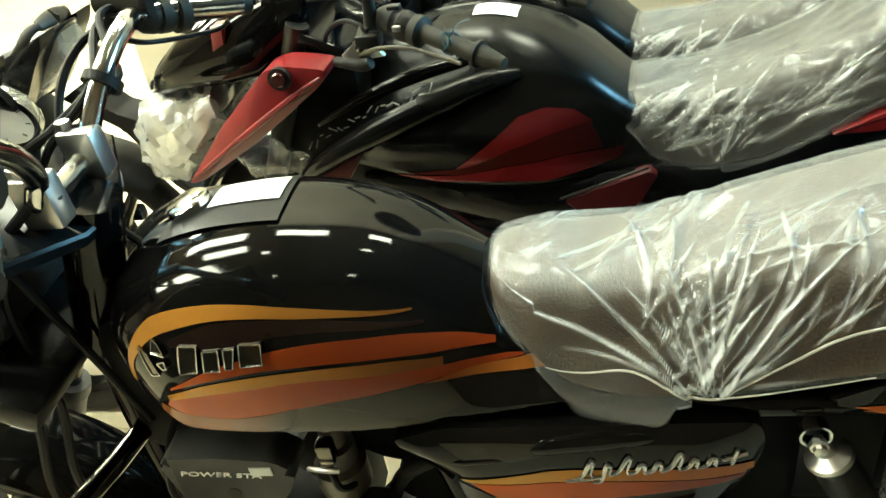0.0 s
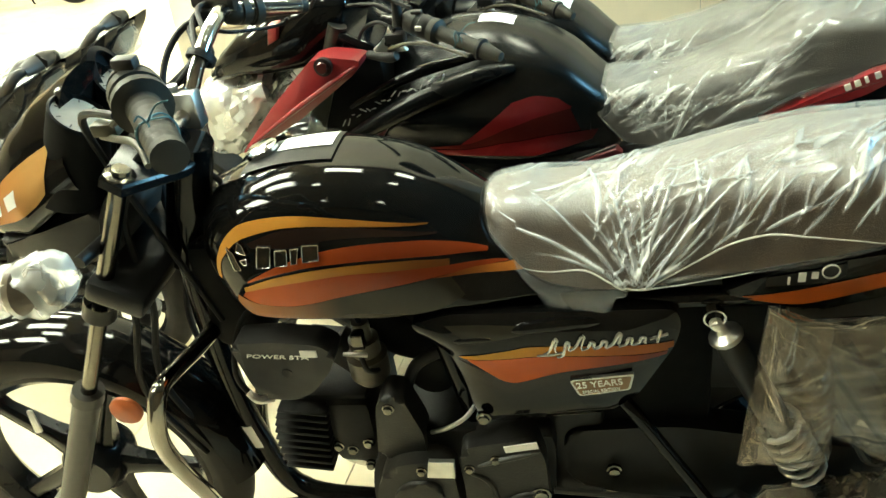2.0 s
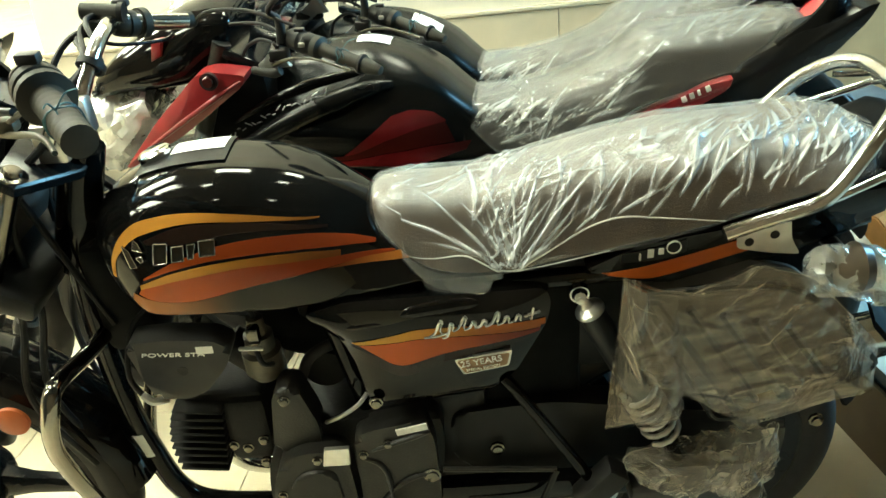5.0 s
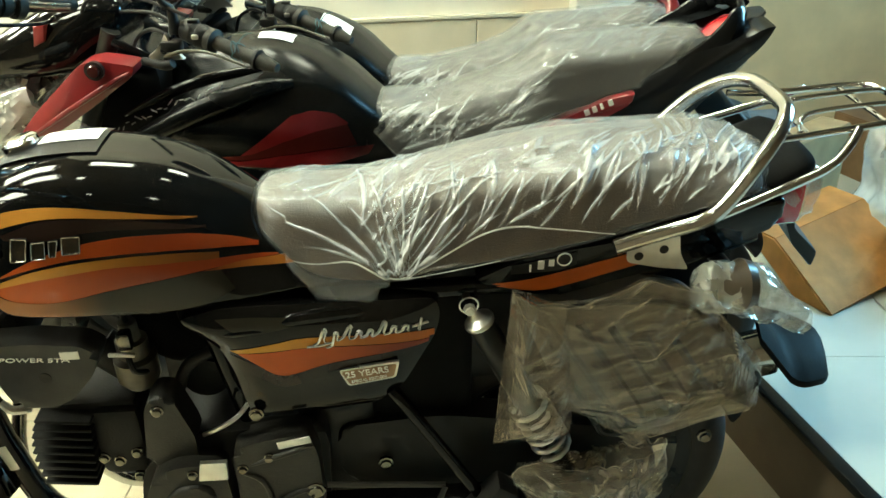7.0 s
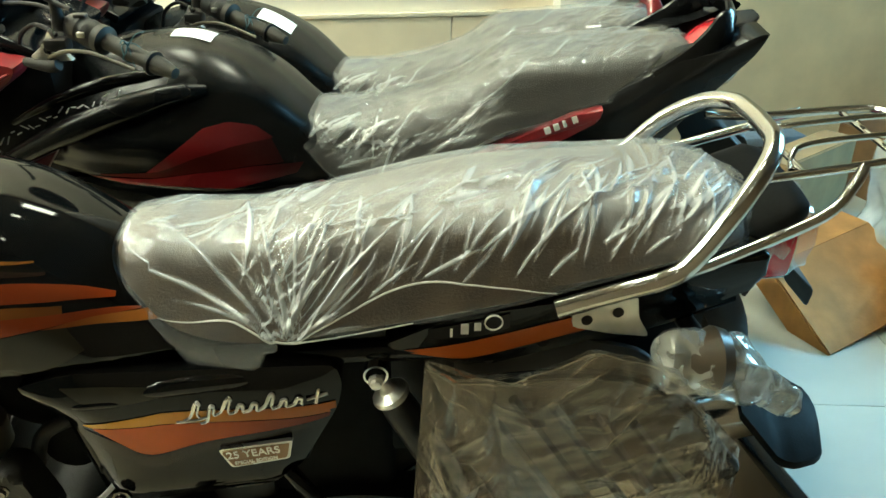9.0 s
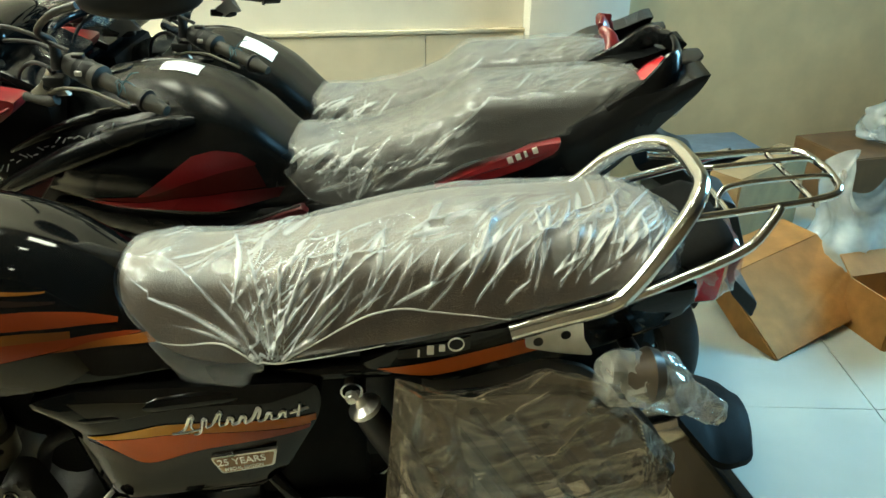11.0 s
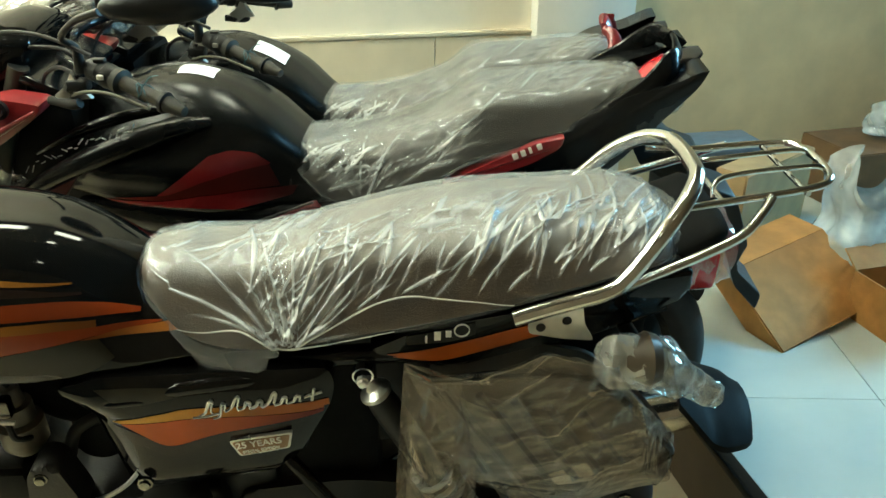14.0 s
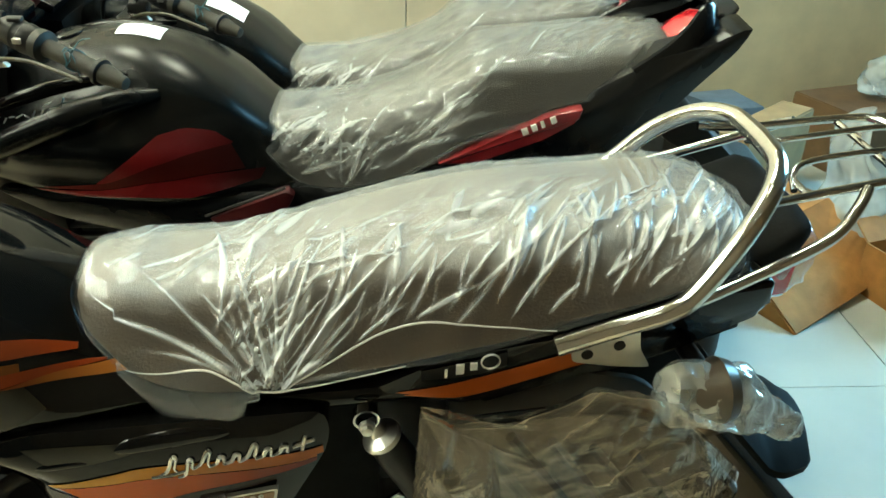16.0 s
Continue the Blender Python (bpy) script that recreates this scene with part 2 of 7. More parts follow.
def film_material(name, tint, milk=0.15, rough=0.2, fold=0.55, crinkle=16.0, bump=0.25, gloss=(0.05, 0.5), patch=9.0, top_sheen=0.0):
    """Thin polythene: clear, milky where it is doubled in a fold, whitened on upward faces as if lit, glossy."""
    m = bpy.data.materials.new(name)
    m.use_nodes = True
    nt = m.node_tree
    nt.nodes.clear()
    out = nt.nodes.new("ShaderNodeOutputMaterial")
    co = nt.nodes.new("ShaderNodeTexCoord")
    tr = nt.nodes.new("ShaderNodeBsdfTransparent")
    tr.inputs[0].default_value = (*[0.7 + 0.3 * c for c in tint], 1)
    b = nt.nodes.new("ShaderNodeBsdfPrincipled")
    b.inputs["Base Color"].default_value = (*tint, 1)
    b.inputs["Roughness"].default_value = 0.35
    # haze in soft patches, and the doubled film of the folds
    n1 = nt.nodes.new("ShaderNodeTexNoise")
    n1.inputs["Scale"].default_value, n1.inputs["Detail"].default_value, n1.inputs["Distortion"].default_value = patch, 3, 0.6
    nt.links.new(co.outputs["Object"], n1.inputs["Vector"])
    mr = nt.nodes.new("ShaderNodeMapRange")
    mr.inputs[1].default_value, mr.inputs[2].default_value = 0.3, 0.7
    mr.inputs[3].default_value, mr.inputs[4].default_value = milk * 0.6, min(milk * 1.4, 1)
    nt.links.new(n1.outputs[0], mr.inputs[0])
    at = nt.nodes.new("ShaderNodeAttribute")
    at.attribute_name = "layers"
    ma = nt.nodes.new("ShaderNodeMath")
    ma.operation, ma.use_clamp = "MULTIPLY_ADD", True
    ma.inputs[1].default_value = fold
    nt.links.new(at.outputs["Fac"], ma.inputs[0])
    # upward faces whitened: the sheen of light from above, put into the haze
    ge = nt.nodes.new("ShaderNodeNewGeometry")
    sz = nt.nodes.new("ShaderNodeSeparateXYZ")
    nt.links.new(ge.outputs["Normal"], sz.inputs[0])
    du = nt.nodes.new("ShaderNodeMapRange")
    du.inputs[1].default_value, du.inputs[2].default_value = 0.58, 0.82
    du.inputs[3].default_value, du.inputs[4].default_value = 0.0, top_sheen
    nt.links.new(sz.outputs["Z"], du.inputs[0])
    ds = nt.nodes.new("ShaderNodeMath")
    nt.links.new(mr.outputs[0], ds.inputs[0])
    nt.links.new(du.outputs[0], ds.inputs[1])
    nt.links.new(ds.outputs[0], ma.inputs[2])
    # crinkles
    n2 = nt.nodes.new("ShaderNodeTexNoise")
    n2.inputs["Scale"].default_value, n2.inputs["Detail"].default_value, n2.inputs["Distortion"].default_value = crinkle, 2.0, 0.9
    mp = nt.nodes.new("ShaderNodeMapping")
    mp.inputs["Rotation"].default_value = (0, radians(35), 0)
    mp.inputs["Scale"].default_value = (1.6, 1.0, 0.5)
    nt.links.new(co.outputs["Object"], mp.inputs["Vector"])
    nt.links.new(mp.outputs[0], n2.inputs["Vector"])
    rd = nt.nodes.new("ShaderNodeMath")
    rd.operation = "PINGPONG"
    rd.inputs[1].default_value = 0.5
    nt.links.new(n2.outputs[0], rd.inputs[0])
    bp = nt.nodes.new("ShaderNodeBump")
    bp.inputs["Strength"].default_value, bp.inputs["Distance"].default_value = bump, 0.02
    nt.links.new(rd.outputs[0], bp.inputs["Height"])
    nt.links.new(bp.outputs[0], b.inputs["Normal"])
    gl = nt.nodes.new("ShaderNodeBsdfGlossy")
    gl.inputs["Roughness"].default_value = rough
    nt.links.new(bp.outputs[0], gl.inputs["Normal"])
    lw = nt.nodes.new("ShaderNodeLayerWeight")
    lw.inputs["Blend"].default_value = 0.5
    pw = nt.nodes.new("ShaderNodeMath")
    pw.operation = "POWER"
    pw.inputs[1].default_value = 2.6
    nt.links.new(lw.outputs["Facing"], pw.inputs[0])
    nt.links.new(bp.outputs[0], lw.inputs["Normal"])
    fr = nt.nodes.new("ShaderNodeMapRange")
    fr.inputs[3].default_value, fr.inputs[4].default_value = gloss
    nt.links.new(pw.outputs[0], fr.inputs[0])
    mx = nt.nodes.new("ShaderNodeMixShader")
    nt.links.new(ma.outputs[0], mx.inputs[0])
    nt.links.new(tr.outputs[0], mx.inputs[1])
    nt.links.new(b.outputs[0], mx.inputs[2])
    mg = nt.nodes.new("ShaderNodeMixShader")
    nt.links.new(fr.outputs[0], mg.inputs[0])
    nt.links.new(mx.outputs[0], mg.inputs[1])
    nt.links.new(gl.outputs[0], mg.inputs[2])
    nt.links.new(mg.outputs[0], out.inputs[0])
    return m


def glow(name, colour, strength):
    m = bpy.data.materials.new(name)
    m.use_nodes = True
    b = m.node_tree.nodes["Principled BSDF"]
    b.inputs["Base Color"].default_value = (0.8, 0.8, 0.8, 1)
    b.inputs["Emission Color"].default_value = (*colour, 1)
    b.inputs["Emission Strength"].default_value = strength
    return m


BLACK_PAINT = material("black_paint", (0.0035, 0.0034, 0.0032), 0.07, coat=0.0, vary=0.2, rough_vary=0.03, spec=0.21)
SATIN_BLACK = material("satin_black_paint", (0.006, 0.0065, 0.007), 0.2, vary=0.2, stain=(0.009, 0.0085, 0.0075), spec=0.2)
SHEEN_BLACK = material("dusty_black_paint", (0.0035, 0.004, 0.004), 0.26, vary=0.2, stain=(0.008, 0.0075, 0.0055), spec=0.22)
BLACK_PLASTIC = material("black_plastic", (0.008, 0.008, 0.0078), 0.42, vary=0.3, bump=0.15, bump_scale=400, stain=(0.015, 0.014, 0.012), spec=0.25)
GREY_PLASTIC = material("grey_plastic", (0.022, 0.0215, 0.02), 0.5, vary=0.25, bump=0.2, bump_scale=500, stain=(0.04, 0.037, 0.032), spec=0.35)
RUBBER = material("rubber", (0.012, 0.011, 0.01), 0.65, vary=0.3, bump=0.3, bump_scale=300, stain=(0.03, 0.027, 0.022), spec=0.3)
MUD = material("matt_black_plastic", (0.006, 0.0062, 0.0065), 0.6, vary=0.3, bump=0.1, bump_scale=300, stain=(0.012, 0.0115, 0.01), spec=0.06)
CHROME = material("chrome", (0.58, 0.57, 0.54), 0.15, 1.0, vary=0.04, rough_vary=0.06)
DARK_CHROME = material("smoky_chrome", (0.24, 0.225, 0.195), 0.12, 1.0, vary=0.06, rough_vary=0.06)
STEEL = material("zinc_steel", (0.6, 0.59, 0.56), 0.32, 1.0, vary=0.15)
ENGINE = material("engine_grey", (0.017, 0.016, 0.0135), 0.45, 0.1, vary=0.3, bump=0.3, bump_scale=300, stain=(0.03, 0.028, 0.023), spec=0.35)
CARB = material("cast_zinc", (0.085, 0.075, 0.055), 0.45, 0.4, vary=0.3, scale=40)
ENGINE_DARK = material("engine_black", (0.007, 0.0068, 0.006), 0.55, 0.1, vary=0.3, bump=0.3, bump_scale=300, spec=0.25)
FORK_STEEL = material("fork_tube_steel", (0.15, 0.14, 0.118), 0.2, 1.0, vary=0.12)
FORK_GREY = material("fork_slider_grey", (0.02, 0.0185, 0.015), 0.4, 0.2, vary=0.2)
VINYL = material("seat_vinyl", (0.05, 0.03, 0.0145), 0.6, vary=0.3, bump=0.4, bump_scale=350)
ROW_VINYL = material("dark_seat_vinyl", (0.02, 0.014, 0.009), 0.6, vary=0.3, bump=0.4, bump_scale=350)
ORANGE = material("orange_decal", (0.46, 0.1, 0.018), 0.2, vary=0.15, scale=12, spec=0.25, stain=(0.34, 0.07, 0.015))
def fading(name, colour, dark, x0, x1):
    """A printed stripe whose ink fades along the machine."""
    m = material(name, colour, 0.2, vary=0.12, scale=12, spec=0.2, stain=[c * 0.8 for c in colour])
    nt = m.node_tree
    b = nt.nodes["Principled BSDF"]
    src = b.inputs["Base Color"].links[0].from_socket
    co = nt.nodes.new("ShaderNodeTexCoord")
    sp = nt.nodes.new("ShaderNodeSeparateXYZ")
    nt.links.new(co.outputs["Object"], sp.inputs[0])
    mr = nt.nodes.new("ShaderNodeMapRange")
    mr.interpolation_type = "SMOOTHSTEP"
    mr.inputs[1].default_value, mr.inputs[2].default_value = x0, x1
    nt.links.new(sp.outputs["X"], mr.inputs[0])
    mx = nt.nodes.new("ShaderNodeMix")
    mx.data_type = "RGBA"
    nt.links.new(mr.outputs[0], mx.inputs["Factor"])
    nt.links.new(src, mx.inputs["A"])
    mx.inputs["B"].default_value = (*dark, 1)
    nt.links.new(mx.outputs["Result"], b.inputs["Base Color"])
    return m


# cowl flash: its gradient and its glare, both put into the colour
AMBER_COWL = fading("amber_cowl_decal", (0.42, 0.12, 0.015), (0.5, 0.27, 0.09), 0.03, 0.15)
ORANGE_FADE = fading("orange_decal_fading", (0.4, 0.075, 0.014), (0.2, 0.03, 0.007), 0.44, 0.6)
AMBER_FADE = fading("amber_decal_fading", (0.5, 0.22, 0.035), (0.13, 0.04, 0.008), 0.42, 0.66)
AMBER_TAIL = fading("amber_tail_decal", (0.14, 0.03, 0.007), (0.3, 0.1, 0.018), 0.64, 0.73)
COVER_ORANGE = fading("cover_orange_decal", (0.45, 0.085, 0.014), (0.13, 0.02, 0.007), 0.74, 0.92)
COVER_AMBER = fading("cover_amber_decal", (0.5, 0.23, 0.03), (0.3, 0.08, 0.012), 0.7, 0.88)
RED_FADE = fading("red_decal_fading", (0.2, 0.014, 0.015), (0.06, 0.007, 0.008), 0.76, 0.87)
DEEP_RED_FADE = fading("deep_red_decal_fading", (0.085, 0.011, 0.008), (0.03, 0.006, 0.006), 0.76, 0.87)
MID_RED_FADE = fading("mid_red_decal_fading", (0.16, 0.011, 0.012), (0.035, 0.006, 0.006), 0.74, 0.87)
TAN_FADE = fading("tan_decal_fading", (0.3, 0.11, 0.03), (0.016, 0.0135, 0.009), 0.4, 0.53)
BADGE_DARK = material("smoked_chrome", (0.1, 0.085, 0.065), 0.2, 1.0, vary=0.2)
RUST = material("brown_decal", (0.014, 0.007, 0.005), 0.2, vary=0.2, scale=12, spec=0.25)
DARK_LENS = material("dark_lens", (0.05, 0.012, 0.01), 0.1, vary=0.2, coat=0.6)
RED = material("red_paint", (0.21, 0.011, 0.013), 0.36, vary=0.2, scale=14, coat=0.5, stain=(0.2, 0.01, 0.014))
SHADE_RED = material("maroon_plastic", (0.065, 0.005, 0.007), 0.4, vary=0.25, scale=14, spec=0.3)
DULL_RED = material("dull_red_decal", (0.2, 0.01, 0.013), 0.35, vary=0.25, scale=14, coat=0.3, stain=(0.1, 0.006, 0.009))
DUSTY = material("dusty_panel", (0.022, 0.018, 0.013), 0.7, vary=0.3, scale=14, stain=(0.045, 0.037, 0.026))
DUSTY_PANEL = material("dusty_black_plastic", (0.018, 0.016, 0.012), 0.45, vary=0.3, scale=14, stain=(0.04, 0.034, 0.024))
DUSTY_LENS = material("dusty_lens", (0.2, 0.19, 0.15), 0.25, vary=0.3, scale=10, coat=0.4)
OLIVE = material("grey_decal", (0.02, 0.018, 0.013), 0.2, vary=0.2, scale=12, spec=0.25)
DARK_RED = material("dark_red_decal", (0.16, 0.008, 0.012), 0.3, vary=0.2, coat=0.5)
RED_LENS = material("red_lens", (0.5, 0.02, 0.03), 0.15, vary=0.1, coat=1.0)
REFLECTOR = material("orange_reflector", (0.4, 0.095, 0.025), 0.45, vary=0.15, spec=0.3)
BROWN_LENS = material("brown_lens", (0.06, 0.046, 0.032), 0.3, vary=0.2)
CLEAR_LENS = material("lamp_lens", (0.62, 0.62, 0.58), 0.08, 0.7, vary=0.3, scale=25, coat=1.0)
WHITE_LABEL = material("white_label", (0.78, 0.77, 0.72), 0.45, vary=0.06)
SILVER = material("silver_badge", (0.5, 0.48, 0.44), 0.28, 0.9, vary=0.1)
GOLD = material("gold_badge", (0.2, 0.11, 0.05), 0.35, 0.2, vary=0.15)
TIE = material("blue_cord", (0.02, 0.1, 0.13), 0.6, vary=0.3)
CABLE = material("black_cable", (0.008, 0.008, 0.008), 0.5, spec=0.2)
GRIP_GREY = material("dusty_grip_rubber", (0.022, 0.02, 0.0145), 0.6, vary=0.25, bump=0.15, bump_scale=300, stain=(0.03, 0.027, 0.02), spec=0.3)
PERCH = material("olive_casting", (0.042, 0.037, 0.022), 0.5, 0.1, vary=0.2)
DIAL = material("dial_face", (0.17, 0.165, 0.145), 0.35, vary=0.25, scale=20, spec=0.4)
FILM = film_material("clear_polythene", (0.78, 0.82, 0.83), 0.018, 0.22, 0.55, 10.0, 0.1, (0.014, 0.45), top_sheen=0.16)
FILM_ROW = film_material("dusty_toplit_polythene", (0.74, 0.77, 0.76), 0.02, 0.16, 0.5, 14.0, 0.14, (0.012, 0.28), top_sheen=0.12)
FILM_FOLD = film_material("folded_polythene", (0.85, 0.84, 0.78), 0.6, 0.2, 0.0, 14.0, 0.2)
FILM_BROWN = film_material("dusty_polythene", (0.44, 0.36, 0.25), 0.15, 0.1, 0.6, 22.0, 0.3, (0.05, 0.8))
FILM_TAN = film_material("tan_polythene", (0.5, 0.44, 0.34), 0.2, 0.1, 0.6, 22.0, 0.3, (0.05, 0.8))
FILM_CLEAR = film_material("crisp_polythene", (0.82, 0.86, 0.87), 0.11, 0.1, 0.5, 12.0, 0.3, (0.06, 0.7))
FILM_BAG = film_material("bagged_polythene", (0.82, 0.84, 0.82), 0.4, 0.12, 0.5, 12.0, 0.3, (0.06, 0.7))
FILM_BAG_WARM = film_material("warm_bagged_polythene", (0.7, 0.7, 0.63), 0.26, 0.1, 0.5, 14.0, 0.3, (0.06, 0.8))
FILM_WHITE = film_material("milky_polythene", (0.66, 0.76, 0.8), 0.4, 0.25, 0.4, 6.0, 0.2, (0.05, 0.6))
CARD = material("cardboard", (0.4, 0.185, 0.045), 0.8, vary=0.2, scale=18, bump=0.25, bump_scale=120, stain=(0.28, 0.15, 0.055))
CARD_PALE = material("beige_cardboard", (0.3, 0.195, 0.09), 0.8, vary=0.15, scale=14, bump=0.2, bump_scale=120, stain=(0.25, 0.18, 0.1))
CARD_DARK = material("dark_cardboard", (0.12, 0.066, 0.026), 0.8, vary=0.2, scale=14, bump=0.2, bump_scale=120, stain=(0.14, 0.07, 0.028))
BLUE_GREY = material("blue_grey_plastic", (0.1, 0.14, 0.18), 0.4, vary=0.2)
WALL = material("cream_wall", (0.8, 0.74, 0.61), 0.6, vary=0.05, scale=8, bump=0.1, bump_scale=90, stain=(0.7, 0.63, 0.49))
WHITE_WALL = material("white_wall", (0.78, 0.77, 0.71), 0.6, vary=0.05, scale=8, bump=0.1, bump_scale=90)
WALL_TILE = material("cream_wall_tile", (0.7, 0.6, 0.43), 0.25, vary=0.08, scale=7, stain=(0.62, 0.51, 0.35), random=0.05)
PLY = material("plywood_partition", (0.68, 0.53, 0.31), 0.7, vary=0.08, scale=9, bump=0.1, stain=(0.5, 0.4, 0.24), stain_scale=2)
FLOOR = material("cream_floor_tile", (0.66, 0.58, 0.42), 0.22, vary=0.06, scale=6, stain=(0.58, 0.5, 0.35), random=0.04)
MARBLE = material("white_floor_tile", (0.5, 0.56, 0.53), 0.2, vary=0.05, scale=5, stain=(0.6, 0.63, 0.6), stain_scale=3, random=0.03)
GROUT = material("grout", (0.28, 0.26, 0.22), 0.9)
RISER = material("brown_riser", (0.09, 0.065, 0.04), 0.5, vary=0.2, scale=9)
DARK_WALL = material("brown_wall_panel", (0.15, 0.11, 0.07), 0.6, vary=0.1, scale=6)
# unseen ceiling, coloured dark to cut its bounce and reflections
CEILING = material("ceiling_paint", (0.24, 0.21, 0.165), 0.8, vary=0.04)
LIGHT = glow("ceiling_diffuser", (0.94, 1.0, 0.77), 75.0)

# ---------------------------------------------------------------- the showroom
STEP_X, STEP_Z, WALL_Y = 1.0, 0.2, 2.2


def setting(name, bm, mat, label, category, angle=30):
    return tagged(part(name, bm, mat, None, "", True, angle), label, category, "", "structure")


floor = setting("floor", box((-9, -1.6, -0.12), (STEP_X, 11, -0.006)), GROUT, "cream tiled showroom floor under the motorcycles", "floor")
floor_raised = setting("floor_raised", box((STEP_X + 0.02, -1.6, -0.12), (6, 3, STEP_Z - 0.006)), GROUT, "raised white marble tiled floor beside the bikes", "floor")
setting("step_riser", box((STEP_X, -1.6, -0.005), (STEP_X + 0.0195, WALL_Y, STEP_Z - 0.02)), RISER, "brown tiled riser of the raised floor", "riser")
setting("trim", box((STEP_X - 0.012, -1.6, STEP_Z - 0.019), (STEP_X + 0.0195, WALL_Y, STEP_Z + 0.001), None, 0.003), SATIN_BLACK, "dark edge strip along the step", "trim")

setting("wall_north", box((-0.93, WALL_Y, 0), (1.0, WALL_Y + 0.15, 3.0)), WALL, "cream painted wall above a tiled dado", "wall")
setting("pillar", box((1.001, WALL_Y - 0.06, 0.0), (1.335, WALL_Y + 0.2, 3.0), None, 0.006), WHITE_WALL, "white painted pillar between wall and partition", "pillar")
setting("partition", box((1.337, WALL_Y + 0.02, 0.0), (6.0, WALL_Y + 0.12, 3.0)), PLY, "tan plywood partition behind the boxes", "partition")
# unseen walls, browned to darken what the black paint reflects
setting("wall_east", box((6.0, -1.6, 0), (6.15, 3, 3.0)), DARK_WALL, "plain brown wall", "wall")
setting("wall_south", box((-9, -1.25, 0), (6.15, -1.1, 3.0)), DARK_WALL, "plain brown wall", "wall")
# out of view, added to block the hall lamps from the floor in front
setting("wall_light_block", box((-1.4, -1.1, 0), (-1.28, 0.2, 3.0)), DARK_WALL, "unseen brown wall that keeps hall light off the near floor", "wall")
setting("wall_west", box((-9.15, -1.75, 0), (-9, 11.15, 3.0)), WALL, "plain cream wall", "wall")
setting("wall_far", box((-9, 11, 0), (-0.6, 11.15, 3.0)), WALL, "plain cream wall at the far end of the hall", "wall")
setting("wall_inner", box((-0.93, WALL_Y + 0.151, 0), (-0.78, 11, 3.0)), WALL, "plain cream side wall", "wall")
setting("ceiling", box((-9.2, -1.8, 3.0), (6.2, 11.2, 3.1)), CEILING, "plain dull brown ceiling, out of view", "ceiling")


def ceiling_light(x, y, w, h):
    t = thing("ceiling_light", "white rectangular panel light in the ceiling", "light", Matrix.Translation((x, y, 2.985)), "ceiling lights")
    bm = bmesh.new()
    for lo, hi in (((-w / 2 - 0.02, -h / 2 - 0.02), (w / 2 + 0.02, -h / 2)), ((-w / 2 - 0.02, h / 2), (w / 2 + 0.02, h / 2 + 0.02)),
                   ((-w / 2 - 0.02, -h / 2), (-w / 2, h / 2)), ((w / 2, -h / 2), (w / 2 + 0.02, h / 2))):
        box((lo[0], lo[1], -0.02), (hi[0], hi[1], 0.014), bm)
    part("frame", bm, WHITE_WALL, t)
    part("diffuser", box((-w / 2, -h / 2, -0.012), (w / 2, h / 2, 0.012)), LIGHT, t)


# panels mirrored in the tank, plus unseen ones added to brighten walls and floor
for lx, ly, lw, lh in ((-0.9, -0.5, 0.1, 0.06), (0.3, -0.5, 0.1, 0.06), (-0.9, 0.65, 0.17, 0.11), (-1.5, 1.0, 0.5, 0.3), (0.45, 0.75, 0.18, 0.11), (-2.2, 0.3, 1.0, 0.5), (-0.4, 1.7, 0.56, 0.34), (0.7, 1.7, 0.5, 0.32),
                       (-1.8, 1.8, 1.0, 0.5), (-2.2, 3.4, 1.1, 0.55), (-3.6, 2.6, 1.1, 0.55), (-3.6, 4.6, 1.1, 0.55), (-2.2, 5.4, 1.1, 0.55), (-4.6, 6.6, 1.1, 0.55), (-2.6, 7.6, 1.1, 0.55), (-5.5, 8.8, 1.1, 0.55), (-3.4, 0.4, 0.8, 0.4)):
    ceiling_light(lx, ly, lw, lh)


def clip(poly, nx, ny, c):
    """The part of a polygon where nx * x + ny * y <= c."""
    out = []
    for i in range(len(poly)):
        a, b = poly[i - 1], poly[i]
        da, db = nx * a[0] + ny * a[1] - c, nx * b[0] + ny * b[1] - c
        if (da <= 0) != (db <= 0):
            t = da / (da - db)
            out.append((a[0] + (b[0] - a[0]) * t, a[1] + (b[1] - a[1]) * t))
        if db <= 0:
            out.append(b)
    return out


def tiles(parent, mat, x0, x1, y0, y1, z, size, turn, shift=(0, 0), gap=0.003):
    """Square tiles with open joints, as pieces of a floor, cut at its edges."""
    c, s = math.cos(radians(turn)), math.sin(radians(turn))
    n = int(16 / size)
    h = size / 2 - gap / 2
    for i in range(-n, n):
        for j in range(-n, n):
            u, v = (i + 0.5) * size + shift[0], (j + 0.5) * size + shift[1]
            poly = [(c * (u + a) - s * (v + b), s * (u + a) + c * (v + b)) for a, b in ((-h, -h), (h, -h), (h, h), (-h, h))]
            for nx, ny, k in ((1, 0, x1), (-1, 0, -x0), (0, 1, y1), (0, -1, -y0)):
                poly = clip(poly, nx, ny, k) if poly else poly
            if len(poly) < 3:
                continue
            bm = bmesh.new()
            up = random.uniform(-0.0004, 0.0004)
            a = [bm.verts.new((x, y, z + up)) for x, y in poly]
            b = [bm.verts.new((x, y, z - 0.005)) for x, y in poly]
            bm.faces.new(a)
            for k in range(len(poly)):
                bm.faces.new((a[k], b[k], b[(k + 1) % len(poly)], a[(k + 1) % len(poly)]))
            part("tile", bm, mat, parent, "", False)

